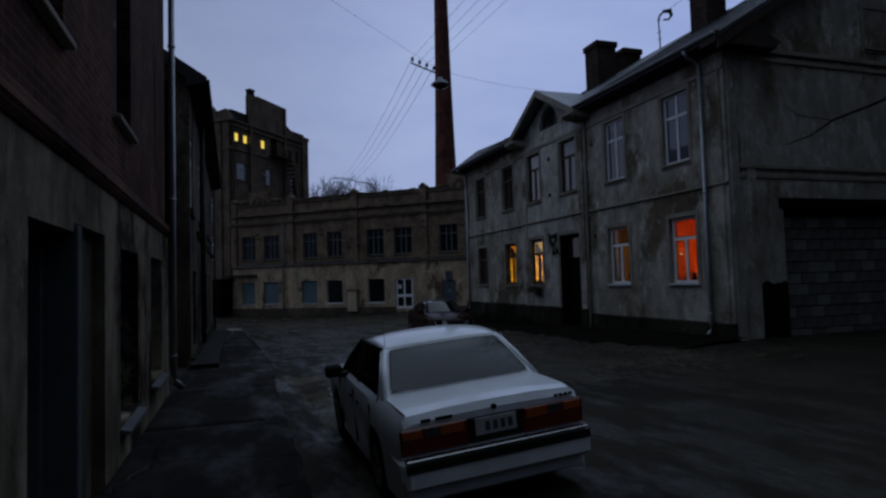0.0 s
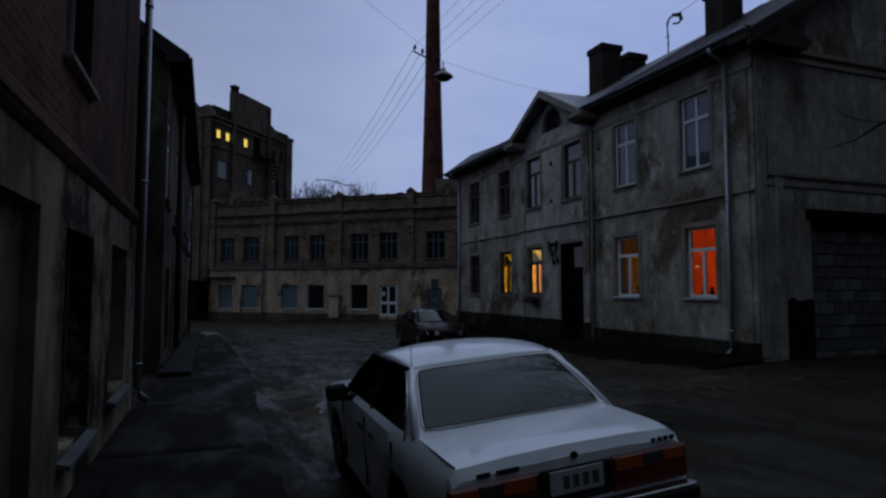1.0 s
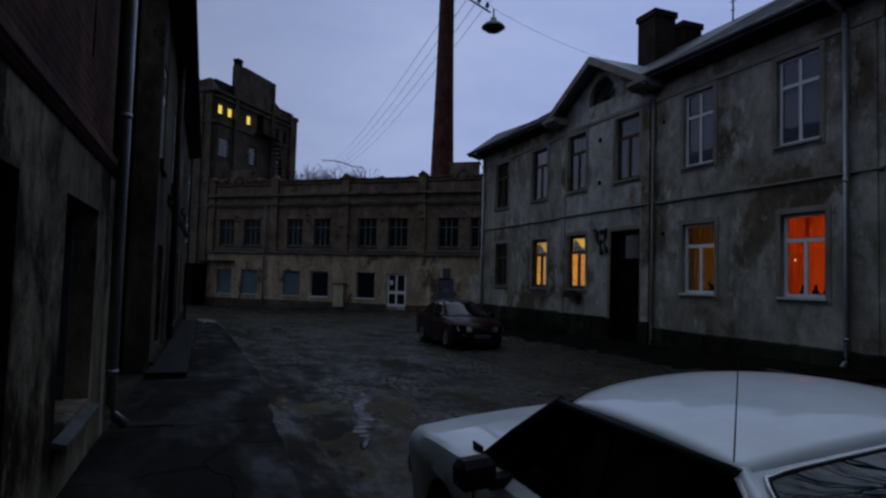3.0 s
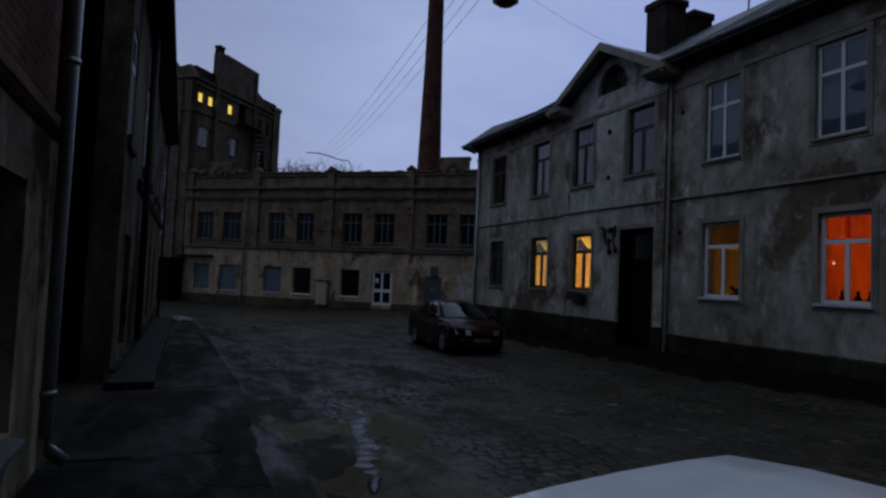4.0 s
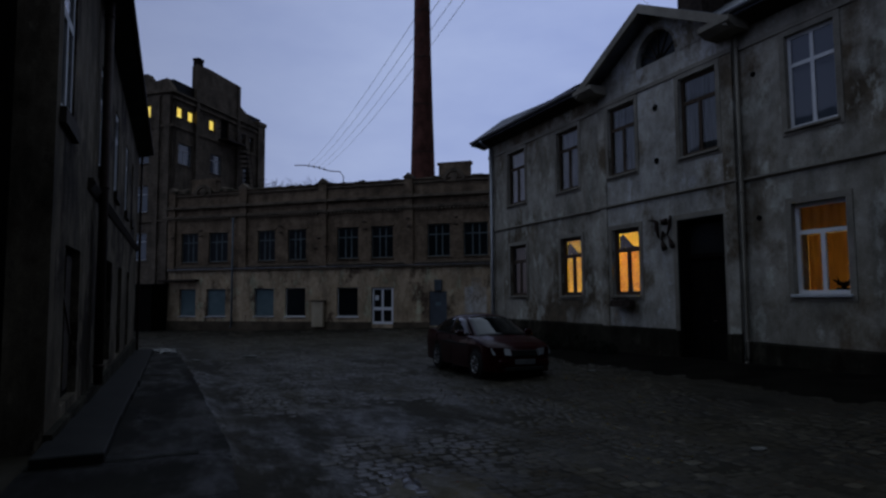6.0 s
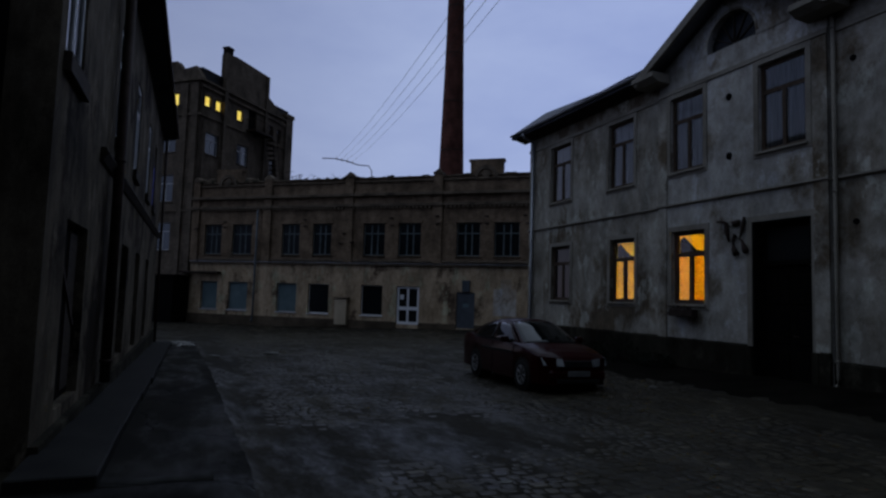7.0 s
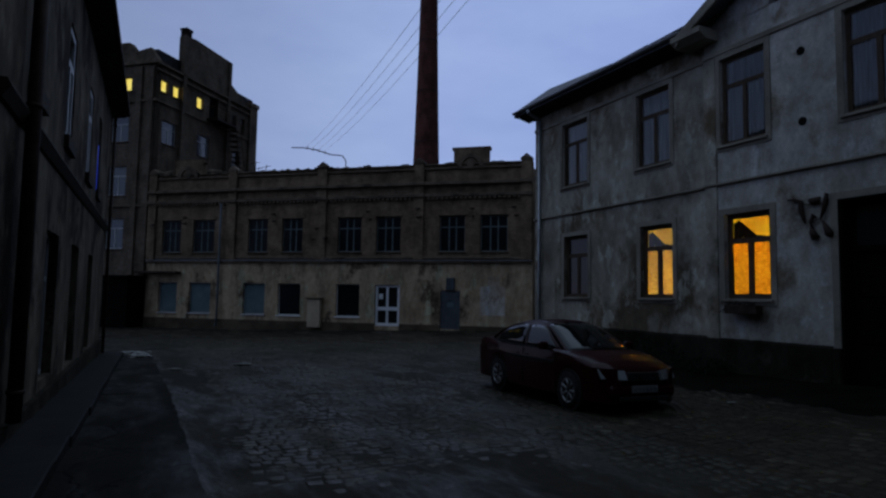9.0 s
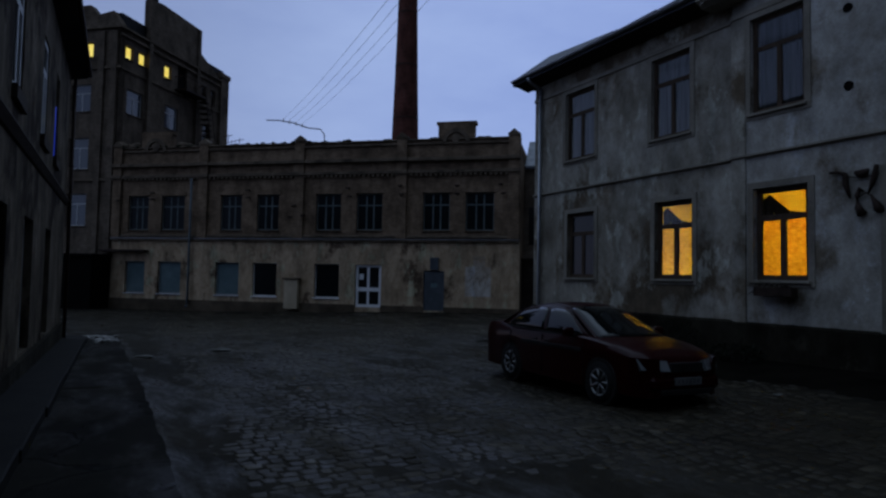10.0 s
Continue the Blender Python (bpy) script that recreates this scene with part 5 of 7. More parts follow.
part("rail", boxes((0, 5.4, 0.03, 0.1, 0.4, 0.52)), M_door, YG)
part("rail", boxes((0, 5.4, 0.03, 0.1, 2.3, 2.42)), M_door, YG)

# ---- unseen plain walls, added to close the place and cut skylight ----
for nm, s in (("unseen_wall_south", (-1.0, 18.6, -22.4, -22.0, -1, 9.0)), ("unseen_wall_east", (18.2, 18.6, -22.0, 12.5, -1, 10.5)), ("unseen_wall_west", (-12.4, -12.0, 12.4, 46.0, -2, 9.0))):
    tagged(linked(nm, boxes(s), M_left2), "unseen plain wall added to close the place and hold off skylight", "wall", kind="structure")

# ---- footway ----
rnd = random.Random(9)
FW = thing("footway", "cracked wet asphalt footway along the house fronts", "pavement", kind="structure")


def footway_slab(y0, y1, x1a, x1b, lift, x0=-1.12):
    """A patch of asphalt with a ragged outer edge, following the street's fall."""
    bm = bmesh.new()
    ny, nx = max(4, int((y1 - y0) / 0.25)), 6
    rows = []
    for j in range(ny + 1):
        y = y0 + (y1 - y0) * j / ny
        xe = x1a + (x1b - x1a) * j / ny + 0.05 * noise.noise(Vector((0, y * 1.7, 2))) + 0.03 * noise.noise(Vector((3, y * 6, 2)))
        ends = 0.04 * (j in (0, ny))
        row = []
        for i in range(nx + 1):
            x = x0 + (xe - x0) * i / nx
            yy = y + (0.06 * noise.noise(Vector((x * 2.3, y, 7))) if j in (0, ny) else 0)
            row.append((x, yy, gz(min(x, 0.75), y) + lift - ends * 0.3 + 0.012 * noise.noise(Vector((x * 1.4, y * 0.9, 1)))))
        row.append((xe + 0.03, y, gz(xe, y) - 0.14))
        rows.append([bm.verts.new(c) for c in row])
    for a, b in zip(rows, rows[1:]):
        for i in range(len(a) - 1):
            bm.faces.new((a[i], a[i + 1], b[i + 1], b[i])).smooth = i < nx - 1
    for row in (rows[0], rows[-1]):
        lowr = [bm.verts.new((v.co.x, v.co.y, v.co.z - 0.12)) for v in row]
        for i in range(len(row) - 1):
            bm.faces.new((row[i], lowr[i], lowr[i + 1], row[i + 1]))
    bmesh.ops.recalc_face_normals(bm, faces=bm.faces[:])
    return bm


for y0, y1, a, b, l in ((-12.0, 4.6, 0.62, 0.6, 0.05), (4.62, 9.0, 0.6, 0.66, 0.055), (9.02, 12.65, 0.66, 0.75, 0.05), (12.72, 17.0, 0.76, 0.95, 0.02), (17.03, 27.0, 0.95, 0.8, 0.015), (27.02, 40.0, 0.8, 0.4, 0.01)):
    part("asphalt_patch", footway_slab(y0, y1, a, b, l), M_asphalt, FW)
KB = thing("stone_ledge", "worn granite ledge stones along the foot of the peeling house", "kerb")
y = 17.0
while y < 36.4:
    ln = rnd.uniform(0.9, 1.5)
    z = gz(0, y + ln / 2)
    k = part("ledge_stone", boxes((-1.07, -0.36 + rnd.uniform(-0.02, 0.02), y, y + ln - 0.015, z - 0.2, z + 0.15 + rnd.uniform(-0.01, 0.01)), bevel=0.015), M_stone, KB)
    y += ln
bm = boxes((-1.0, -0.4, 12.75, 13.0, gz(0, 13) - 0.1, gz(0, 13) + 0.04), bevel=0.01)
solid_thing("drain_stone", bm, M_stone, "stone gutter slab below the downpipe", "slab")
# heap of rubble at the far corner
bm = bmesh.new()
for k in range(22):
    cx, cy, r = -0.2 + rnd.uniform(-0.5, 0.6), 37.2 + rnd.uniform(-1.0, 1.0), rnd.uniform(0.05, 0.16)
    bmesh.ops.create_icosphere(bm, subdivisions=1, radius=r, matrix=Matrix.Translation((cx, cy, gz(0, 37.2) + r * 0.5)) @ Matrix.Diagonal((1.4, 1.0, 0.6, 1)))
solid_thing("rubble_heap", bm, M_concrete, "small heap of pale rubble by the house corner", "rubble", kind="stuff")


# near-black soil strip added along the house; its colour holds the shade there
def foot_shade_mesh():
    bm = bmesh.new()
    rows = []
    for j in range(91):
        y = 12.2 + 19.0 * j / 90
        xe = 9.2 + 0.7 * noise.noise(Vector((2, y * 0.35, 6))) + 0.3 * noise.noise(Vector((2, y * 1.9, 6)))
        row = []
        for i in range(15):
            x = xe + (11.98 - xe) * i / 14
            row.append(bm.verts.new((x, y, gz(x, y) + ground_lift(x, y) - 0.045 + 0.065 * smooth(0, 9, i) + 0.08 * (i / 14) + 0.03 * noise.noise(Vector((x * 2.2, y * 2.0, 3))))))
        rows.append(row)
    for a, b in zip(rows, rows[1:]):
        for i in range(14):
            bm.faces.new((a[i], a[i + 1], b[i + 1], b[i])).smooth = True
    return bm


tagged(linked("foot_shade", foot_shade_mesh(), M_foot_shade), "near-black ground strip along the foot of the house, shade put into its colour", "ground", kind="structure")

# ---- motor cars ----
M_rubber = grained("tyre_rubber", (0.012, 0.012, 0.012), (0.025, 0.025, 0.025), 6, 40, rough=0.8)
M_rim = grained("alloy_rim", (0.35, 0.36, 0.37), (0.5, 0.51, 0.52), 6, 40, rough=0.35, metal=0.8, bump=0.02)
M_white_car = paint_mat("dull_white_paint", (0.79, 0.83, 0.88), 0.34, 0.6, 0.2)
M_red_car = paint_mat("dark_red_paint", (0.017, 0.001, 0.0014), 0.3, 0.16, 0.25, 0.0, 0.04)
M_car_glass = glass_mat("car_glass", (0.004, 0.005, 0.005), 0.03, 0.3)
M_dark_rim = grained("grimy_alloy", (0.22, 0.225, 0.23), (0.38, 0.385, 0.39), 6, 40, rough=0.4, metal=0.7, bump=0.02)
M_rear_glass = glass_mat("rear_glass", (0.006, 0.010, 0.016), 0.025, 0.55)
M_trim_black = grained("black_plastic", (0.012, 0.012, 0.012), (0.026, 0.026, 0.026), 5, 50, rough=0.55, bump=0.1)
M_chrome = grained("dull_chrome", (0.45, 0.46, 0.47), (0.6, 0.6, 0.6), 3, 30, rough=0.22, metal=1.0, bump=0.02)
M_lamp_red = paint_mat("red_lens", (0.12, 0.012, 0.008), 0.2, 0.4, 0.3)
M_lamp_amber = paint_mat("amber_lens", (0.42, 0.085, 0.012), 0.2, 0.4, 0.35)
M_headlamp = paint_mat("headlamp_glass", (0.11, 0.118, 0.125), 0.15, 0.4, 0.2)
M_lamp_clear = paint_mat("clear_lens", (0.045, 0.05, 0.053), 0.2, 0.15, 0.2)
M_plate = grained("plate_white", (0.42, 0.42, 0.42), (0.55, 0.55, 0.55), 4, 40, rough=0.5)
M_plate_dim = grained("plate_grimy", (0.1, 0.1, 0.1), (0.17, 0.17, 0.165), 4, 40, rough=0.5)
M_plate_bar = grained("plate_bar", (0.06, 0.06, 0.063), (0.1, 0.1, 0.105), 4, 40, rough=0.5)


def interp(table, y):
    if y <= table[0][0]:
        return table[0][1]
    for (a, u), (b, v) in zip(table, table[1:]):
        if y <= b:
            return u + (v - u) * (y - a) / (b - a)
    return table[-1][1]


def sheet(bm, p, q, r, s, thick, n=(0, 0, 1)):
    """A thin four-cornered plate."""
    d = Vector(n).normalized() * thick
    a = [bm.verts.new(Vector(c)) for c in (p, q, r, s)]
    b = [bm.verts.new(Vector(c) - d) for c in (p, q, r, s)]
    f = [bm.faces.new(a), bm.faces.new(b[::-1])]
    for i in range(4):
        f.append(bm.faces.new((a[i], b[i], b[(i + 1) % 4], a[(i + 1) % 4])))
    bmesh.ops.recalc_face_normals(bm, faces=f)


def bowed(bm, p, q, r, s, bow, nu=8, nv=6, thick=0.012, n=(0, 0, 1), edge=0.0):
    """A curved plate through four corners (p q along the lower edge, s r along the upper), bulged by bow along n; edge rolls the rim in."""
    n = Vector(n).normalized()
    p, q, r, s = map(Vector, (p, q, r, s))
    tops, bots = [], []
    for j in range(nv + 1):
        v = j / nv
        rt, rb = [], []
        for i in range(nu + 1):
            u = i / nu
            c = (p * (1 - u) + q * u) * (1 - v) + (s * (1 - u) + r * u) * v
            k = (1 - (2 * u - 1) ** 2) * (1 - (2 * v - 1) ** 2)
            k2 = (1 - abs(2 * u - 1) ** 4) * (1 - abs(2 * v - 1) ** 4)
            c = c + n * (bow * k + edge * k2)
            rt.append(bm.verts.new(c))
            rb.append(bm.verts.new(c - n * thick))
        tops.append(rt)
        bots.append(rb)
    f = []
    for j in range(nv):
        for i in range(nu):
            f.append(bm.faces.new((tops[j][i], tops[j][i + 1], tops[j + 1][i + 1], tops[j + 1][i])))
            f.append(bm.faces.new((bots[j][i], bots[j + 1][i], bots[j + 1][i + 1], bots[j][i + 1])))
    rim = [(0, i) for i in range(nu + 1)] + [(j, nu) for j in range(1, nv + 1)] + [(nv, i) for i in range(nu - 1, -1, -1)] + [(j, 0) for j in range(nv - 1, 0, -1)]
    for (a, b), (c, d) in zip(rim, rim[1:] + rim[:1]):
        f.append(bm.faces.new((tops[a][b], bots[a][b], bots[c][d], tops[c][d])))
    for g in f[:2 * nu * nv]:
        g.smooth = True
    for g in f[2 * nu * nv:]:
        for e in g.edges:
            e.smooth = False
    bmesh.ops.recalc_face_normals(bm, faces=f)


def pane(car, corners, bow, n, side, top, foot):
    """A rear window with rounded corners set on its panel, in a rubber seal with a bright bead."""
    n = Vector(n).normalized()
    p, q, r, s = map(Vector, corners)

    def at(a, b, out):
        a, b = a * (1 - 0.022 * abs(b) ** 9), b * (1 - 0.035 * abs(a) ** 9)
        u = side / 1.4 + (1 - 2 * side / 1.4) * (a + 1) / 2
        v = foot + (1 - top - foot) * (b + 1) / 2
        c = (p * (1 - u) + q * u) * (1 - v) + (s * (1 - u) + r * u) * v
        return c + n * (bow * (1 - (2 * u - 1) ** 2) * (1 - (2 * v - 1) ** 2) + out)
    bm = bmesh.new()
    nu, nv = 16, 10
    g = [[bm.verts.new(at(-1 + 2 * i / nu, -1 + 2 * j / nv, 0.008)) for j in range(nv + 1)] for i in range(nu + 1)]
    for i in range(nu):
        for j in range(nv):
            bm.faces.new((g[i][j], g[i + 1][j], g[i + 1][j + 1], g[i][j + 1])).smooth = True
    glass = part("rear_window", bm, M_rear_glass, car)
    k = 14
    loop = [(-1 + 2 * i / k, -1) for i in range(k)] + [(1, -1 + 2 * i / k) for i in range(k)] + [(1 - 2 * i / k, 1) for i in range(k)] + [(-1, 1 - 2 * i / k) for i in range(k + 1)]
    bm = bmesh.new()
    tube(bm, [at(a, b, 0.004) for a, b in loop], 0.009, 6, cap=False)
    part("seal", bm, M_trim_black, glass)
    bm = bmesh.new()
    tube(bm, [at(a * 1.018, b * 1.03, 0.004) for a, b in loop], 0.008, 5, cap=False)
    part("bead", bm, M_chrome, glass)


def grid_part(name, point, nu, nv, material, car, thick=0.012):
    """A smooth curved panel from a function of (u, v) in 0..1, with thickness."""
    bm = bmesh.new()
    g = [[bm.verts.new(point(i / nu, j / nv)) for j in range(nv + 1)] for i in range(nu + 1)]
    for i in range(nu):
        for j in range(nv):
            bm.faces.new((g[i][j], g[i + 1][j], g[i + 1][j + 1], g[i][j + 1])).smooth = True
    bmesh.ops.recalc_face_normals(bm, faces=bm.faces[:])
    mid = g[nu // 2][nv // 2]
    mid.normal_update()
    if mid.normal.dot(mid.co - Vector((0, -0.3, 0.6))) < 0:
        bmesh.ops.reverse_faces(bm, faces=bm.faces[:])
    bmesh.ops.solidify(bm, geom=bm.faces[:], thickness=thick)
    return part(name, bm, material, car)


def boxy_cabin(car, paint, P, zf, zr):
    """A flat-sided cabin: roof panel, screens, side glass and pillars."""
    fb, ft, rt, rb = P["cabin"]
    bw, tw, zb0, zt0, pb = P["bw"], P["tw"], P["belt"], P["roof"], P["bpillar"]
    bm = bmesh.new()
    def skin(u, v):
        a, b = 2 * u - 1, 2 * v - 1
        full = 1 - (1 - v) ** 6
        x = a * tw * (1 + 0.02 * (1 - b * b) - 0.05 * max(b, 0) ** 6 * abs(a) ** 4)
        y = rt + (ft - rt) * v + 0.09 * max(b, 0) ** 2 * (1 - a * a)
        return Vector((x, y, zt0 + 0.05 * (1 - abs(a) ** 2.6) * full + 0.025 * (1 - b * b) - 0.02 * max(b, 0) ** 4))
    grid_part("roof", skin, 18, 16, paint, car, 0.02)
    bm = bmesh.new()
    bowed(bm, (-bw + 0.03, fb, zf - 0.02), (bw - 0.03, fb, zf - 0.02), (tw - 0.02, ft + 0.01, zt0 - 0.004), (-tw + 0.02, ft + 0.01, zt0 - 0.004), 0.03, 8, 4, 0.01, (0, 0.6, 0.8))
    part("windscreen", bm, M_car_glass, car)
    bm = bmesh.new()
    back = ((bw - 0.03, rb, zr - 0.02), (-bw + 0.03, rb, zr - 0.02), (-tw + 0.01, rt - 0.01, zt0 - 0.004), (tw - 0.01, rt - 0.01, zt0 - 0.004))
    bowed(bm, *back, 0.03, 12, 8, 0.01, (0, -0.6, 0.8))
    part("rear_panel", bm, paint, car)
    pane(car, back, 0.03, (0, -0.6, 0.8), 0.055, 0.04, 0.09)
    for s in (-1, 1):
        def at(y, v, out=0.0):
            lo, hi = (fb - 0.02 + (ft - fb) * v), (rb + 0.02 + (rt - rb) * v)
            yy = min(lo, max(hi, y))
            return (s * (bw + (tw - bw) * v + out), yy, zb0 - 0.01 + (zt0 + 0.02 - zb0) * v)
        n = (s, 0, 0.35)
        for a, b, nm in ((pb + 0.03, fb, "side_window"), (P["cpillar"], pb - 0.03, "side_window")):
            bm = bmesh.new()
            low = a - (0.26 if b < fb else 0.0)
            sheet(bm, at(low, 0.04), at(b, 0.04), at(b - (0.0 if b < fb else 0.05), 0.93), at(a, 0.93), 0.01, n)
            part(nm, bm, M_car_glass, car)
        tubes = bmesh.new()
        tube(tubes, [at(fb, -0.05, 0.0), at(fb, 0.5, 0.012), at(fb, 0.97, -0.01)], 0.032, 8)
        part("front_pillar", tubes, P["frame"], car)
        tubes = bmesh.new()
        tube(tubes, [at(fb, 0.96, 0.0), at((ft + rt) / 2, 0.97, 0.012), at(rb, 0.96, 0.0)], 0.022, 8)
        part("roof_rail", tubes, P["frame"], car)
        bm = bmesh.new()
        sheet(bm, at(pb - 0.05, 0.0, 0.008), at(pb + 0.05, 0.0, 0.008), at(pb + 0.04, 0.97, 0.008), at(pb - 0.04, 0.97, 0.008), 0.02, n)
        part("door_pillar", bm, P["frame"], car)
        bm = bmesh.new()
        sheet(bm, at(rb - 0.05, 0.0, 0.012), at(P["cpillar"] - 0.24, 0.0, 0.012), at(P["cpillar"] + 0.09, 0.99, 0.012), at(rb, 0.99, 0.012), 0.05, n)
        part("rear_pillar", bm, paint, car)
        tubes = bmesh.new()
        tube(tubes, [at(P["cpillar"] - 0.25, 0.02, 0.016), at(P["cpillar"] - 0.11, 0.5, 0.018), at(P["cpillar"] + 0.06, 0.95, 0.014)], 0.009, 6)
        part("window_trim", tubes, M_chrome, car, "thin chrome strip")
        tubes = bmesh.new()
        lean = [(s * (bw - 0.035), rb + 0.02, zr - 0.03), (s * ((tw + bw) / 2 - 0.022), (rb + rt) / 2 + 0.02, (zr + zt0) / 2 - 0.005), (s * (tw - 0.02), rt + 0.02, zt0 - 0.012)]
        tube(tubes, lean, 0.03, 8)
        part("rear_window_frame", tubes, paint, car)
        bm = bmesh.new()
        sheet(bm, at(rb, -0.02, 0.02), at(fb, -0.02, 0.02), at(fb, 0.03, 0.02), at(rb, 0.03, 0.02), 0.02, n)
        part("waist_trim", bm, P["waist"], car)


def round_cabin(car, paint, P):
    """A cabin that arches in one sweep from bonnet to boot, with bowed screens and curved side glass."""
    line, wide, rail, belt = P["arc"], P["belt_wide"], P["rail_wide"], P["belt_line"]
    marks = P["marks"]

    def curve(table, y):
        """A smooth run through a table of (y, value)."""
        n = len(table)
        if y <= table[0][0]:
            return table[0][1]
        if y >= table[-1][0]:
            return table[-1][1]
        k = next(q for q in range(n - 1) if table[q][0] <= y <= table[q + 1][0])
        (a, p), (b, q) = table[k], table[k + 1]
        m0 = (q - table[k - 1][1]) / (b - table[k - 1][0]) if k else (q - p) / (b - a)
        m1 = (table[k + 2][1] - p) / (table[k + 2][0] - a) if k + 2 < n else (q - p) / (b - a)
        t, d = (y - a) / (b - a), b - a
        return p * (2 * t ** 3 - 3 * t ** 2 + 1) + m0 * d * (t ** 3 - 2 * t ** 2 + t) + q * (3 * t ** 2 - 2 * t ** 3) + m1 * d * (t ** 3 - t ** 2)

    def top(a, y, lift=0.0):
        """The upper skin: a from -1 to 1 across, y along."""
        w = curve(rail, y)
        yy = y + P["bowed"] * curve(((-1.8, -1.0), (-0.95, -0.55), (-0.3, 0.0), (0.25, 0.55), (1.3, 1.0)), y) * (1 - a * a)
        return Vector((a * w, yy, curve(line, y) - 0.055 * abs(a) ** 2.6 + lift))

    def side(s, q, v, out=0.0):
        """The side skin: q along the marks, v from belt to rail."""
        k = min(int(q), len(marks) - 2)
        f = q - k
        yb, yt = (marks[k][i] * (1 - f) + marks[k + 1][i] * f for i in (0, 1))
        lo, hi = Vector((s * curve(wide, yb), yb, curve(belt, yb))), top(s, yt)
        return lo.lerp(hi, v) + Vector((s, 0, 0.3)) * (0.028 * 4 * v * (1 - v) + out)
    fb, ft, rt, rb = line[-1][0], P["screen_top"], P["rear_top"], line[0][0]
    grid_part("roof", lambda u, v: top(2 * u - 1, rt + (ft - rt) * v), 14, 14, paint, car)
    for nm, y0, y1, mat in (("windscreen", ft, fb, M_car_glass), ("rear_window", rt, rb, M_rear_glass)):
        grid_part(nm, lambda u, v: top((2 * u - 1) * 0.93, y0 + (y1 - y0) * (0.02 + 0.97 * v), 0.003), 14, 10, mat, car)
        for e in (-1, 1):
            grid_part("pillar", lambda u, v: top(e * (0.9 + 0.1 * u), y0 + (y1 - y0) * v, 0.0), 2, 10, paint, car, 0.02)
    last = len(marks) - 1
    for s in (-1, 1):
        grid_part("side_frame", lambda u, v: side(s, u * last, v), 30, 6, paint, car, 0.015)
        for q0, q1 in ((0.1, 0.965), (1.035, 1.93)):
            grid_part("side_window", lambda u, v: side(s, q0 + (q1 - q0) * u, 0.05 + (0.83 - 0.1 * abs(2 * u - 1) ** 6) * v, 0.006), 16, 6, M_car_glass, car, 0.006)
        bm = bmesh.new()
        tube(bm, [side(s, last * k / 12, 0.0, 0.008) for k in range(13)], 0.012, 6)
        part("waist_trim", bm, P["waist"], car)


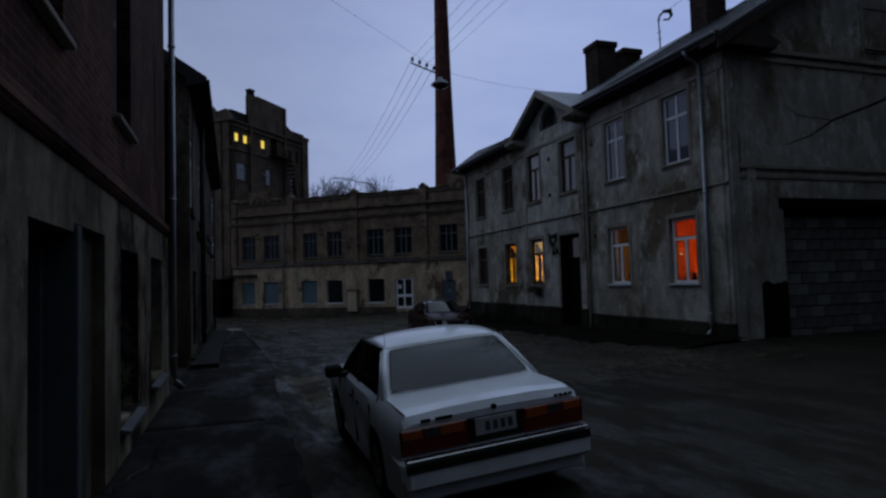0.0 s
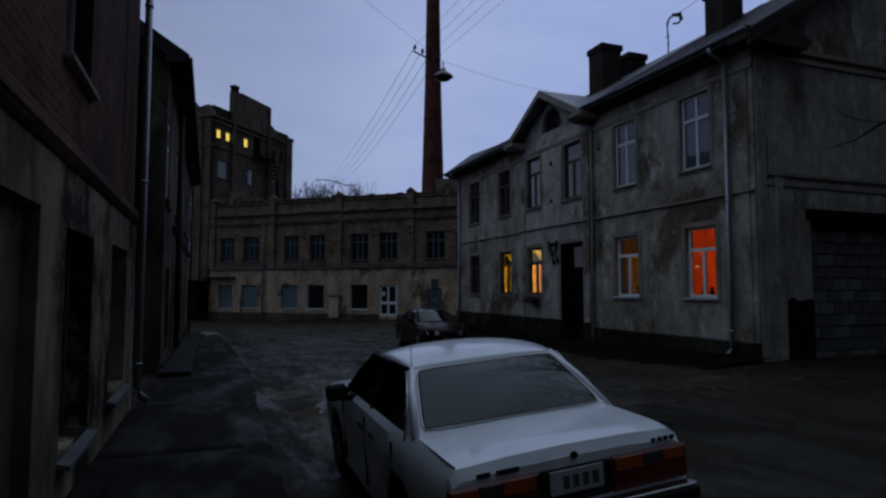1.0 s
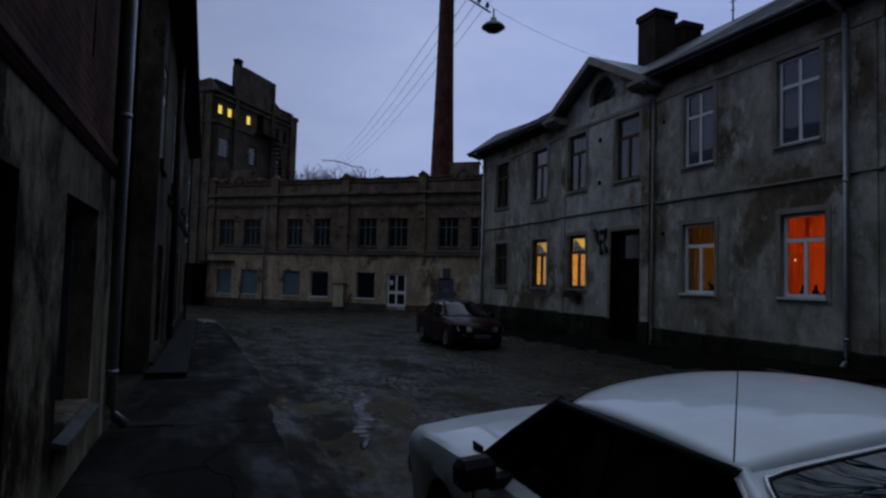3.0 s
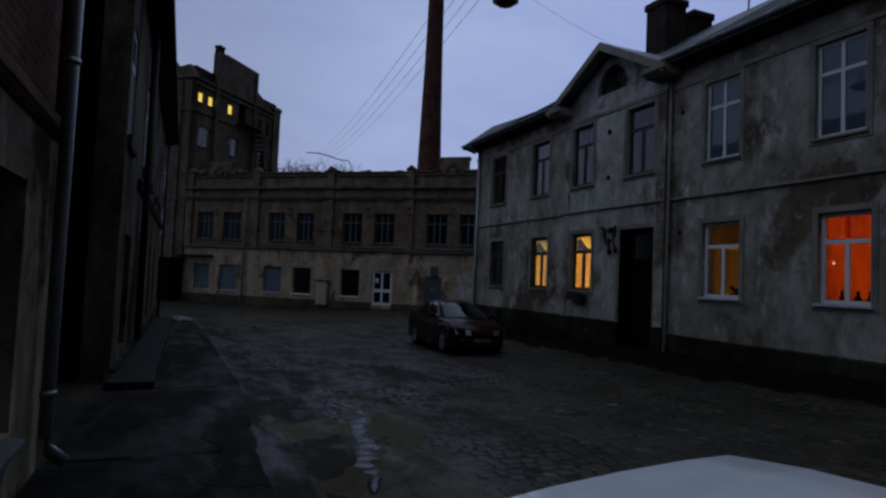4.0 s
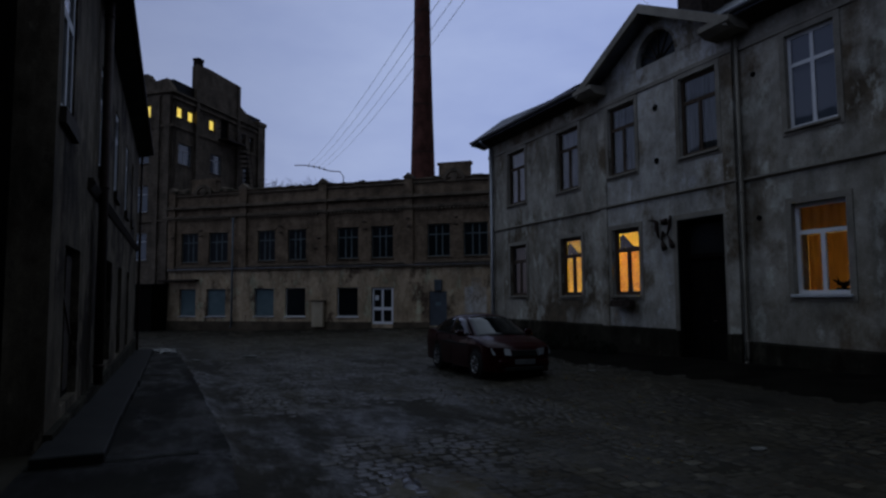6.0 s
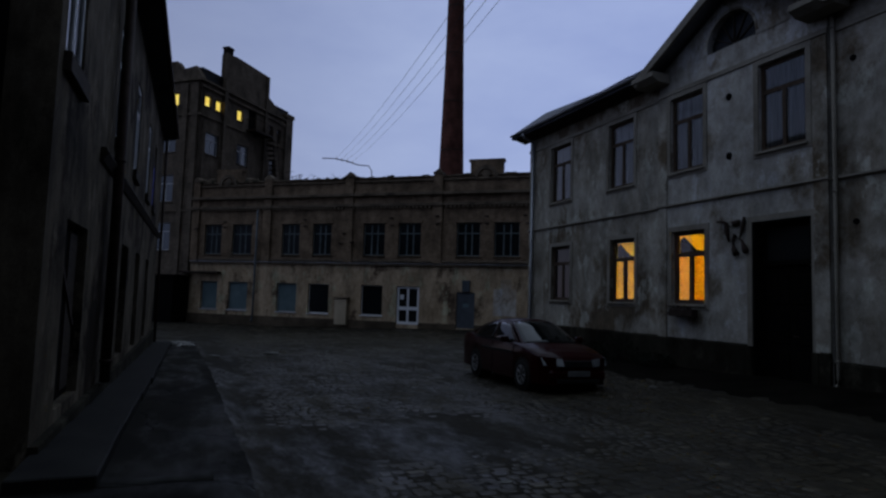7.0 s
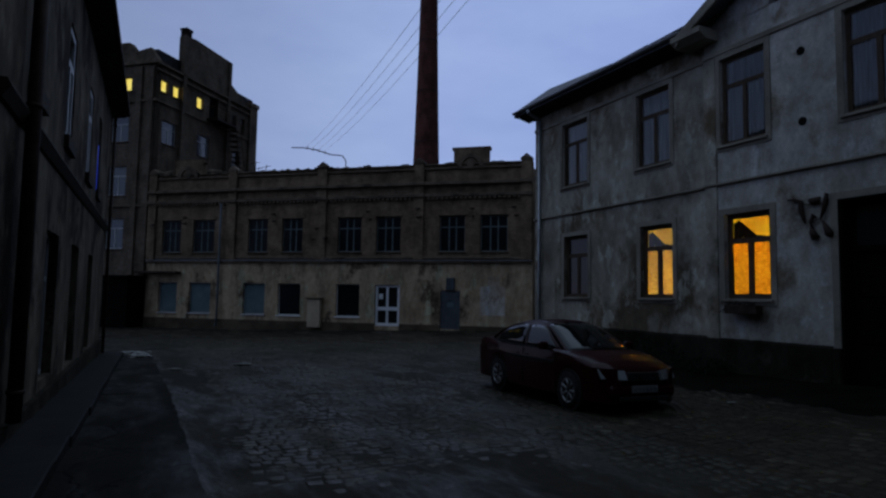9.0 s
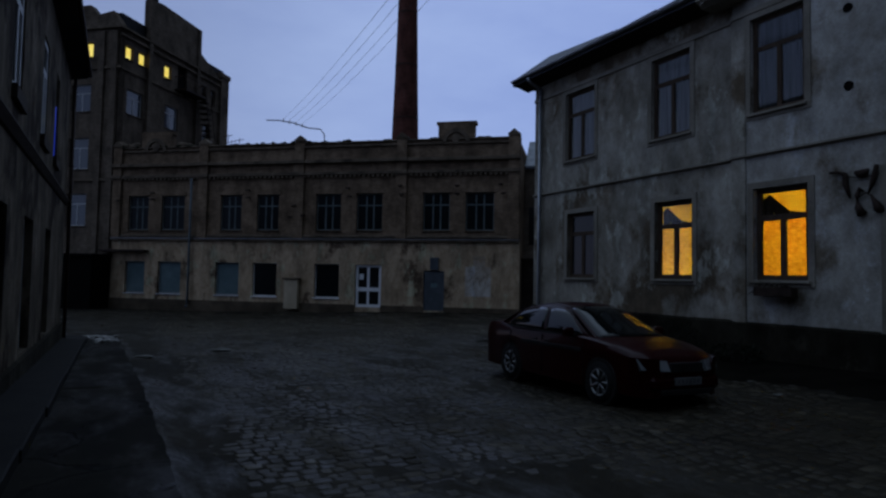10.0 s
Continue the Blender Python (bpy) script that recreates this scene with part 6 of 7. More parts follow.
def sedan(name, label, m, paint, P):
    """A four-door saloon facing +y: lofted body, separate roof, glass, pillars, lamps, bumpers and wheels."""
    car = thing(name, label, "car", m)
    half, tops, wb, wf, wr, R = P["half"], P["top"], P["width"] / 2, P["wf"], P["wr"], P["R"]
    y0, y1 = tops[0][0], tops[-1][0]
    ys = sorted({y0 + (y1 - y0) * k / 54 for k in range(55)} | {t[0] for t in tops})
    bm = bmesh.new()
    rings = []
    for y in ys:
        w = wb * interp(half, y)
        zt = interp(tops, y)
        zb = P["sill"]
        for yw in (wf, wr):
            d = abs(y - yw)
            if d < R + 0.06:
                zb = max(zb, R + math.sqrt(max(0, (R + 0.06) ** 2 - d * d)))
        zs = min(zt - 0.03, P["belt"])
        zb = min(zb, zs - 0.08)
        zm = max(P["mid"], zb + 0.02)
        sec = [(0, P["sill"] + 0.05), (w * 0.8, P["sill"] + 0.05 if zb < P["sill"] + 0.02 else zb), (w * 0.97, zb), (w, zm), (w * 0.985, (zm + zs) / 2), (w * 0.955, zs), (w * 0.955 - 0.05, zt), (w * 0.5, zt + P["crown"] * 0.75), (0, zt + P["crown"])]
        rings.append([bm.verts.new((x, y, z)) for x, z in sec] + [bm.verts.new((-x, y, z)) for x, z in sec[-2:0:-1]])
    for a, b in zip(rings, rings[1:]):
        k = len(a)
        for i in range(k):
            bm.faces.new((a[i], a[(i + 1) % k], b[(i + 1) % k], b[i])).smooth = True
    bm.faces.new(rings[0][::-1])
    bm.faces.new(rings[-1])
    bmesh.ops.recalc_face_normals(bm, faces=bm.faces[:])
    for e in bm.edges:
        if len(e.link_faces) == 2 and e.calc_face_angle(0) > 0.6:
            e.smooth = False
    body = part("body", bm, paint, car)
    fb, ft, rt, rb = P["cabin"]
    bw, tw, zb0, zt0 = P["bw"], P["tw"], P["belt"], P["roof"]
    zf, zr = interp(tops, fb) + P["crown"] * 0.6, interp(tops, rb) + P["crown"] * 0.6
    pb = P["bpillar"]
    if "arc" in P:
        round_cabin(car, paint, P)
    else:
        boxy_cabin(car, paint, P, zf, zr)
    for s in (-1, 1):
        # doors: seams, handles, rubbing strip
        for y in (P["cpillar"] - 0.05, pb, fb - 0.1):
            w = wb * interp(half, y)
            bm = boxes((s * w * 0.99 - 0.008, s * w * 0.99 + 0.008, y - 0.003, y + 0.003, P["sill"] + 0.08, zb0 - 0.03))
            part("door_seam", bm, M_trim_black, car)
        for y in (pb - 0.22, pb + 0.75 - 0.6):
            w = wb * interp(half, y) * 0.985
            part("door_handle", boxes((s * w - 0.012, s * w + 0.016, y - 0.07, y + 0.07, zb0 - 0.145, zb0 - 0.115), bevel=0.006), M_trim_black, car)
        w = wb * 1.0
        if P["strip"]:
            part("rubbing_strip", boxes((s * w - 0.02, s * w + 0.012, wr + R + 0.1, wf - R - 0.1, P["mid"] - 0.03, P["mid"] + 0.03), bevel=0.006), P["waist"], car)
        bm = boxes((s * (bw + 0.06), s * (bw + 0.25), fb - 0.42, fb - 0.3, zb0 + 0.01, zb0 + 0.15), bevel=0.03)
        mir = part("mirror", bm, P["mirror"], car)
        part("mirror_arm", boxes((s * (bw - 0.05), s * (bw + 0.1), fb - 0.4, fb - 0.32, zb0, zb0 + 0.05)), M_trim_black, mir)
        for yw in (wf, wr):
            xo = s * (wb - 0.015)
            tw_ = bmesh.new()
            prof = [(0.0, R * 0.66), (0.0, R * 0.92), (0.03, R), (0.16, R), (0.19, R * 0.92), (0.19, R * 0.6)]
            rg = []
            for k in range(28):
                a = 2 * math.pi * k / 28
                rg.append([tw_.verts.new((xo - s * d, yw + r * math.cos(a), R + r * math.sin(a))) for d, r in prof])
            for k in range(28):
                for i in range(len(prof) - 1):
                    tw_.faces.new((rg[k][i], rg[k][i + 1], rg[(k + 1) % 28][i + 1], rg[(k + 1) % 28][i])).smooth = True
            bmesh.ops.recalc_face_normals(tw_, faces=tw_.faces[:])
            tyre = part("wheel", tw_, M_rubber, car, "black tyre")
            rim = bmesh.new()
            tube(rim, [(xo - s * 0.05, yw, R), (xo - s * 0.07, yw, R)], R * 0.3, 14)
            for k in range(P["spokes"]):
                a = 2 * math.pi * k / P["spokes"]
                tube(rim, [(xo - s * 0.05, yw, R), (xo - s * 0.02, yw + R * 0.64 * math.cos(a), R + R * 0.64 * math.sin(a))], 0.028, 5)
            tube(rim, [(xo - s * 0.015, yw + R * 0.64 * math.cos(2 * math.pi * k / 24), R + R * 0.64 * math.sin(2 * math.pi * k / 24)) for k in range(25)], 0.018, 5, cap=False)
            tube(rim, [(xo - s * 0.14, yw, R), (xo - s * 0.16, yw, R)], R * 0.66, 20)
            part("rim", rim, P["rim"], tyre)
            well = bmesh.new()
            tube(well, [(xo - s * 0.02, yw, R + 0.01), (xo - s * 0.36, yw, R + 0.01)], R + 0.05, 24)
            part("wheel_well", well, M_trim_black, car)
    # seats seen through the glass as dark shapes
    for yy in (0.1, -0.75):
        for xx in (-0.36, 0.36):
            part("seat", boxes((xx - 0.24, xx + 0.24, yy - 0.1, yy + 0.05, 0.5, zb0 + 0.22), bevel=0.05), M_trim_black, car)
    return car, body


def bar_between(car, name, y, z0, z1, x0, x1, d, material, bevel=0.01, label=""):
    return part(name, boxes((x0, x1, y - d, y + d, z0, z1), bevel=bevel), material, car, label)


WHITE = dict(width=1.68, wf=1.28, wr=-0.98, R=0.295, sill=0.22, mid=0.68, belt=0.885, crown=0.025, roof=1.3, arch=0.03, strip=False,
             half=[(-1.92, 0.95), (-1.8, 0.975), (-1.4, 0.995), (-0.45, 1.0), (1.1, 1.0), (1.75, 0.975), (1.95, 0.955), (2.02, 0.92)],
             top=[(-1.92, 0.865), (-1.88, 0.925), (-1.74, 0.94), (-1.2, 0.945), (-0.9, 0.93), (0.7, 0.925), (0.95, 0.9), (1.5, 0.855), (1.95, 0.79), (2.02, 0.72)],
             cabin=(0.86, 0.26, -0.72, -1.25), bw=0.775, tw=0.6, bpillar=-0.1, cpillar=-0.86, frame=M_trim_black, waist=M_trim_black, mirror=M_trim_black, rim=M_rim, spokes=8)
wm = pose(2.07, 6.66, -0.175, 1.2, -4.8, -0.3)
wc, wbody = sedan("white_saloon", "old dull white boxy four-door saloon parked on the mud", wm, M_white_car, WHITE)
# rear end: lamps, plate, bumper
for s in (-1, 1):
    lamp = bar_between(wc, "tail_lamp", -1.925, 0.628, 0.84, min(s * 0.24, s * 0.8), max(s * 0.24, s * 0.8), 0.02, M_lamp_red, 0.012, "dark red and amber tail lamp")
    bar_between(wc, "indicator", -1.942, 0.755, 0.83, min(s * 0.27, s * 0.47), max(s * 0.27, s * 0.47), 0.006, M_lamp_amber, 0.003)
    bar_between(wc, "reversing_lamp", -1.942, 0.76, 0.825, min(s * 0.48, s * 0.6), max(s * 0.48, s * 0.6), 0.006, M_lamp_clear, 0.003)
    bar_between(wc, "indicator", -1.942, 0.76, 0.825, min(s * 0.62, s * 0.78), max(s * 0.62, s * 0.78), 0.006, M_lamp_amber, 0.003)
    bar_between(wc, "bumper_end", -1.820, 0.44, 0.6, min(s * 0.74, s * 0.825), max(s * 0.74, s * 0.825), 0.16, M_white_car, 0.02)
bar_between(wc, "plate_recess", -1.920, 0.628, 0.835, -0.24, 0.24, 0.014, M_trim_black)
np_ = bar_between(wc, "number_plate", -1.942, 0.69, 0.825, -0.18, 0.18, 0.006, M_plate, 0.003, "white number plate")
for k in range(4):
    x = -0.075 + k * 0.066
    part("plate_bar", boxes((x - 0.02, x + 0.02, -1.952, -1.946, 0.718, 0.792)), M_plate_bar, np_)
bar_between(wc, "bumper", -1.970, 0.38, 0.6, -0.8, 0.8, 0.065, M_white_car, 0.03, "white bumper with black strip")
bar_between(wc, "bumper_strip", -2.032, 0.525, 0.595, -0.796, 0.796, 0.012, M_trim_black, 0.004)
bar_between(wc, "bumper_chrome", -1.990, 0.6, 0.622, -0.79, 0.79, 0.04, M_chrome, 0.006)
bar_between(wc, "rear_apron", -1.890, 0.26, 0.43, -0.78, 0.78, 0.05, M_white_car, 0.02)
bm = bmesh.new()
tube(bm, [(-0.45, -1.720, 0.27), (-0.45, -2.000, 0.25)], 0.028, 10)
part("exhaust", bm, M_iron, wc)
bm = bmesh.new()
tube(bm, [(0.0, -1.920, 0.895), (0.0, -1.935, 0.893)], 0.022, 14)
part("boot_lock", bm, M_trim_black, wc)
for k in range(4):
    part("badge", boxes((0.55 + k * 0.046, 0.585 + k * 0.046, -1.932, -1.920, 0.872, 0.898), bevel=0.004), M_trim_black, wc)
for x0, x1 in ((-0.62, -0.54), (-0.5, -0.36)):
    part("badge", boxes((x0, x1, -1.932, -1.920, 0.868, 0.892)), M_trim_black, wc)
for s in (-1, 1):
    part("boot_seam", boxes((s * 0.74 - 0.002, s * 0.74 + 0.002, -1.915, -1.27, 0.935, 0.9505)), M_trim_black, wc)
bar_between(wc, "front_bumper", 2.04, 0.42, 0.58, -0.77, 0.77, 0.07, M_trim_black, 0.03)
bar_between(wc, "grille", 2.02, 0.6, 0.73, -0.75, 0.75, 0.012, M_trim_black)
bm = bmesh.new()
tube(bm, [(-0.565, -0.66, 1.3), (-0.57, -0.7, 1.62)], [0.003, 0.0018], 5)
part("aerial", bm, M_trim_black, wc)
# gaps of front wing and bonnet
for s in (-1, 1):
    part("bonnet_seam", boxes((s * 0.72 - 0.005, s * 0.72 + 0.005, 0.88, 1.0, 0.9, 0.945)), M_trim_black, wc)

RED = dict(width=1.74, wf=1.40, wr=-1.18, R=0.315, sill=0.2, mid=0.76, belt=0.95, crown=0.045, roof=1.35, arch=0.085, strip=True,
           half=[(-2.38, 0.7), (-2.31, 0.82), (-2.16, 0.91), (-1.8, 0.965), (-1.2, 0.995), (0.5, 1.0), (1.4, 0.99), (1.85, 0.95), (2.1, 0.88), (2.24, 0.78), (2.32, 0.6)],
           top=[(-2.38, 0.8), (-2.34, 0.95), (-2.22, 1.005), (-2.0, 1.025), (-1.6, 1.01), (-1.0, 0.98), (0.9, 0.98), (1.3, 0.95), (1.7, 0.89), (2.0, 0.815), (2.2, 0.72), (2.32, 0.56)],
           cabin=(1.12, 0.22, -0.92, -1.76), bw=0.8, tw=0.57, bpillar=-0.12, cpillar=-1.12, frame=M_red_car, waist=M_trim_black, mirror=M_red_car, rim=M_dark_rim, spokes=7,
           arc=[(-1.8, 1.05), (-1.4, 1.26), (-0.98, 1.395), (-0.35, 1.48), (0.27, 1.435), (0.77, 1.21), (1.2, 0.99)],
           belt_wide=[(-1.75, 0.7), (-1.2, 0.795), (-0.2, 0.822), (0.7, 0.8), (1.15, 0.745)], rail_wide=[(-1.75, 0.68), (-0.95, 0.57), (-0.3, 0.585), (0.25, 0.57), (1.2, 0.74)],
           belt_line=[(-1.75, 1.005), (-0.2, 0.965), (1.15, 0.945)], marks=[(1.1, 0.3), (-0.1, -0.2), (-1.5, -1.0)], screen_top=0.27, rear_top=-0.98, bowed=0.14)
rm = pose(7.84, 24.0, gz(7.84, 24.0) + 0.005, 0.3, -0.6, 177.6)
rc, rbody = sedan("red_saloon", "dark red rounded four-door saloon parked on the cobbles", rm, M_red_car, RED)
for s in (-1, 1):
    bm = bmesh.new()
    sheet(bm, (s * 0.36, 2.37, 0.585), (s * 0.75, 2.2, 0.595), (s * 0.765, 2.115, 0.745), (s * 0.36, 2.29, 0.725), 0.12, (s * 0.35, 0.9, 0.45))
    hl = part("headlamp", bm, M_headlamp, rc, "clear wraparound headlamp")
    bm = bmesh.new()
    tube(bm, [(s * 0.62, 2.17, 0.668), (s * 0.62, 2.222, 0.664)], 0.035, 14)
    part("reflector", bm, M_rim, hl)
    bm = boxes((s * 0.4 - 0.14, s * 0.4 + 0.14, 2.3, 2.32, 0.33, 0.4), bevel=0.02)
    part("fog_lamp", bm, M_lamp_clear, rc)
bar_between(rc, "front_bumper", 2.28, 0.3, 0.5, -0.66, 0.66, 0.06, M_red_car, 0.05)
bar_between(rc, "grille", 2.31, 0.56, 0.7, -0.31, 0.31, 0.03, M_trim_black, 0.012)
bar_between(rc, "lower_intake", 2.33, 0.24, 0.32, -0.5, 0.5, 0.02, M_trim_black, 0.01)
pl = bar_between(rc, "number_plate", 2.35, 0.38, 0.49, -0.26, 0.26, 0.008, M_plate_dim, 0.003, "grimy number plate")
for k in range(6):
    x = -0.19 + k * 0.075
    part("plate_bar", boxes((x - 0.022, x + 0.022, 2.356, 2.362, 0.405, 0.465)), M_plate_bar, pl)
for s in (-1, 1):
    bm = bmesh.new()
    tube(bm, [(s * 0.1, 1.3, 0.99), (s * 0.62, 1.2, 0.985)], 0.01, 6)
    part("wiper", bm, M_trim_black, rc)
part("windscreen_sticker", boxes((0.5, 0.6, 1.09, 1.1, 1.0, 1.03)), M_plate, rc)


# ---- cobbles ----
def cobble_points():
    """Places of the setts: wavering rows across the carriageway."""
    r = random.Random(21)
    y = 9.6
    row = 0
    while y < 47.0:
        pitch = 0.165 if y < 30 else 0.2
        x = 1.25 + (0.09 if row % 2 else 0.0) + 0.25 * noise.noise(Vector((0, y * 0.5, 4))) + r.uniform(-0.05, 0.05)
        limit = 11.3 if y < 30 else 14.0
        while x < limit:
            w = pitch * r.uniform(0.75, 1.4)
            px, py = x + w / 2, y + 0.2 * noise.noise(Vector((x * 0.6, y * 0.5, 3))) + r.uniform(-0.035, 0.035)
            mud = noise.noise(Vector((px * 0.38, py * 0.24, 9))) + (0.75 - 0.7 * (px - 1.25)) * (1 if px < 2.3 else 0) + 0.7 * smooth(8.2, 10.6, px) * (py < 30)
            wx, wy = px, py
            if mud < 0.4 + r.uniform(-0.16, 0.16) and not (FM.inverted() @ Vector((wx, wy, 0))).y > -0.7:
                yield px, py, w, pitch, mud
            x += w
        y += pitch
        row += 1


def sett_mat():
    m, t, p = nodes_of("granite_setts")
    info = t.nodes.new("ShaderNodeObjectInfo")
    geo = t.nodes.new("ShaderNodeNewGeometry")
    add = t.nodes.new("ShaderNodeMath")
    add.operation = "ADD"
    t.links.new(info.outputs["Random"], add.inputs[0])
    t.links.new(geo.outputs["Random Per Island"], add.inputs[1])
    fr = t.nodes.new("ShaderNodeMath")
    fr.operation = "FRACT"
    t.links.new(add.outputs[0], fr.inputs[0])
    c = ramp_node(t, fr.outputs[0], [(0.0, (0.025, 0.0205, 0.0122)), (0.6, (0.0345, 0.0287, 0.0175)), (0.93, (0.046, 0.0388, 0.025)), (1.0, (0.085, 0.074, 0.052))])
    grime = noise_node(t, 0.5, 5, 0.65)
    c = mix_node(t, 1.0, c, ramp_node(t, grime, [(0.34, (0.5, 0.45, 0.38)), (0.62, (1, 1, 1))]), "MULTIPLY")
    t.links.new(c, p.inputs["Base Color"])
    damp = noise_node(t, 0.55, 6, 0.7, (1.5, 0.6, 1))
    t.links.new(ramp_node(t, damp, [(0.38, (0.25, 0.25, 0.25)), (0.62, (0.11, 0.11, 0.11))]), p.inputs["Specular IOR Level"])
    r = ramp_node(t, damp, [(0.4, (0.36, 0.36, 0.36)), (0.6, (0.78, 0.78, 0.78))])
    r = mix_node(t, 1.0, r, ramp_node(t, fr.outputs[0], [(0.0, (0.65, 0.65, 0.65)), (0.4, (1, 1, 1))]), "MULTIPLY")
    t.links.new(r, p.inputs["Roughness"])
    bump_node(t, p, noise_node(t, 22, 4, 0.7), 0.4, 0.01)
    return m


M_sett = sett_mat()
CAR = thing("carriageway", "worn granite sett carriageway, half sunk in mud", "road", kind="structure")


def sett_geo(w, d, lift, seed):
    """A rounded sett: a skirt, a shoulder and a domed top."""
    r = random.Random(seed)
    hw, hd = w / 2 - 0.005, d / 2 - 0.005
    out = []
    for k, z in ((1.06, -0.05), (1.0, lift * 0.2), (0.66, lift)):
        for sx, sy in ((-1, -1), (1, -1), (1, 1), (-1, 1)):
            out.append((sx * hw * k * r.uniform(0.86, 1.03), sy * hd * k * r.uniform(0.86, 1.03), z))
    out.append((0, 0, lift * 1.12))
    f = []
    for b in (0, 4):
        for i in range(4):
            f.append((b + i, b + (i + 1) % 4, b + 4 + (i + 1) % 4, b + 4 + i))
    for i in range(4):
        f.append((8 + i, 8 + (i + 1) % 4, 12))
    return out, f


kinds = []
for k in range(8):
    v, f = sett_geo(0.155 + 0.01 * k, 0.165, 0.03, k)
    me = bpy.data.meshes.new("sett")
    me.from_pydata(v, [], f)
    me.materials.append(M_sett)
    me.shade_smooth()
    kinds.append(me)
verts, faces, near = [], [], 0
for px, py, w, d, mud in cobble_points():
    lift = (0.0085 - 0.008 * smooth(-0.15, 0.38, mud)) * (0.6 + 0.5 * noise.noise(Vector((px * 3.1, py * 3.3, 2))))
    z = gz(px, py) + ground_lift(px, py)
    if 3.2 < px < 6.6 and 17.0 < py < 20.0 and near < 300:
        near += 1
        ob = new("sett", kinds[min(7, max(0, int((w - 0.14) / 0.01)))])
        ob.parent = CAR
        ob.matrix_basis = pose(px, py, z + lift - 0.031, random.uniform(-3, 3), random.uniform(-3, 3), random.uniform(-4, 4))
        continue
    v, f = sett_geo(w, d, lift, len(verts))
    base = len(verts)
    verts += [(px + a, py + b, z + c) for a, b, c in v]
    faces += [tuple(base + i for i in q) for q in f]
me = bpy.data.meshes.new("sett_rest")
me.from_pydata(verts, [], faces)
me.materials.append(M_sett)
me.shade_smooth()
rest = new("sett_rest", me)
rest.parent = CAR
tagged(rest, kind="stuff")


# ---- trees ----
M_bark = grained("wet_bark", (0.014, 0.012, 0.01), (0.035, 0.03, 0.026), 6, 30, rough=0.8)


def limb(bm, p, d, length, r, depth, rg, droop=0.0, spread=0.6, thin=0.005):
    """A crooked limb that forks and thins out into twigs."""
    pts, rad = [Vector(p)], [r]
    d = Vector(d).normalized()
    n = 5 if depth > 1 else 3
    for i in range(n):
        d = (d + Vector((rg.uniform(-1, 1), rg.uniform(-1, 1), rg.uniform(-0.7, 0.9) - droop)) * 0.17).normalized()
        pts.append(pts[-1] + d * (length / n))
        rad.append(r * (1 - 0.62 * (i + 1) / n))
    tube(bm, pts, rad, 7 if r > 0.08 else (5 if r > 0.02 else 3), cap=False)
    if depth == 0:
        return
    for i in range(1, n + 1):
        for k in range(2 if i == n else 1):
            a = Vector((rg.uniform(-1, 1), rg.uniform(-1, 1), rg.uniform(-0.5, 0.8))) * spread
            limb(bm, pts[i], (d + a), length * rg.uniform(0.5, 0.72), max(thin, rad[i] * 0.62), depth - 1, rg, droop, spread, thin)


TR = thing("bare_tree", "leafless old street tree with limbs spreading over the road", "tree", pose(12.6, 3.2, 0))
rg = random.Random(5)
bm = bmesh.new()
tube(bm, [(0, 0, -0.8), (0, 0, 0.3), (0.05, 0.1, 2.2), (-0.1, 0.1, 4.2), (-0.3, 0.2, 5.6)], [0.46, 0.34, 0.29, 0.26, 0.22], 12)
part("trunk", bm, M_bark, TR)
bm = bmesh.new()
limb(bm, (-0.3, 0.2, 5.4), (-0.85, 0.55, 0.5), 6.0, 0.16, 4, rg)
limb(bm, (-0.3, 0.2, 5.5), (-0.7, 0.1, 0.75), 6.0, 0.15, 4, rg)
limb(bm, (-0.3, 0.2, 5.6), (-0.5, 0.8, 0.9), 5.0, 0.13, 4, rg)
limb(bm, (-0.3, 0.2, 5.6), (0.6, -0.3, 0.9), 5.0, 0.13, 3, rg)
part("crown", bm, M_bark, TR)
bm = bmesh.new()
pts = [(0.0, 0.1, 3.9), (0.4, 1.6, 4.9), (0.75, 3.4, 5.6), (0.35, 4.9, 5.4), (-0.35, 5.7, 5.0), (-0.95, 6.15, 4.75), (-1.35, 6.35, 4.45), (-1.75, 6.6, 4.3)]
tube(bm, pts, [0.12, 0.1, 0.07, 0.05, 0.036, 0.028, 0.018, 0.007], 7, cap=False)
limb(bm, pts[5], (-0.6, 0.4, 0.15), 0.7, 0.012, 1, rg)
part("low_branch", bm, M_bark, TR, "long bare branch reaching across the end wall")

M_far_bark = grained("far_twigs", (0.05, 0.048, 0.05), (0.09, 0.085, 0.088), 2, 20, rough=0.9)
rg = random.Random(11)
for k, (turn, h) in enumerate(((6.4, 25.5), (7.6, 26.5), (9.0, 25.0), (10.6, 26.8), (12.2, 27.2), (13.6, 26.2))):
    d = 158 + 6 * (k % 2)
    t = thing("far_tree", "bare grey tree far behind the works", "tree", pose(d * math.sin(radians(turn)), d * math.cos(radians(turn)), -1.15), "far trees")
    bm = bmesh.new()
    tube(bm, [(0, 0, -0.5), (0.1, 0, h * 0.7)], [0.5, 0.3], 7)
    part("trunk", bm, M_far_bark, t)
    bm = bmesh.new()
    for j in range(7):
        a = j * 0.95 + k
        limb(bm, (0.05, 0, h * (0.5 + 0.05 * j)), (math.cos(a), math.sin(a), 0.9), h * 0.22, 0.14, 3, rg, 0, 0.8, 0.035)
    part("crown", bm, M_far_bark, t)

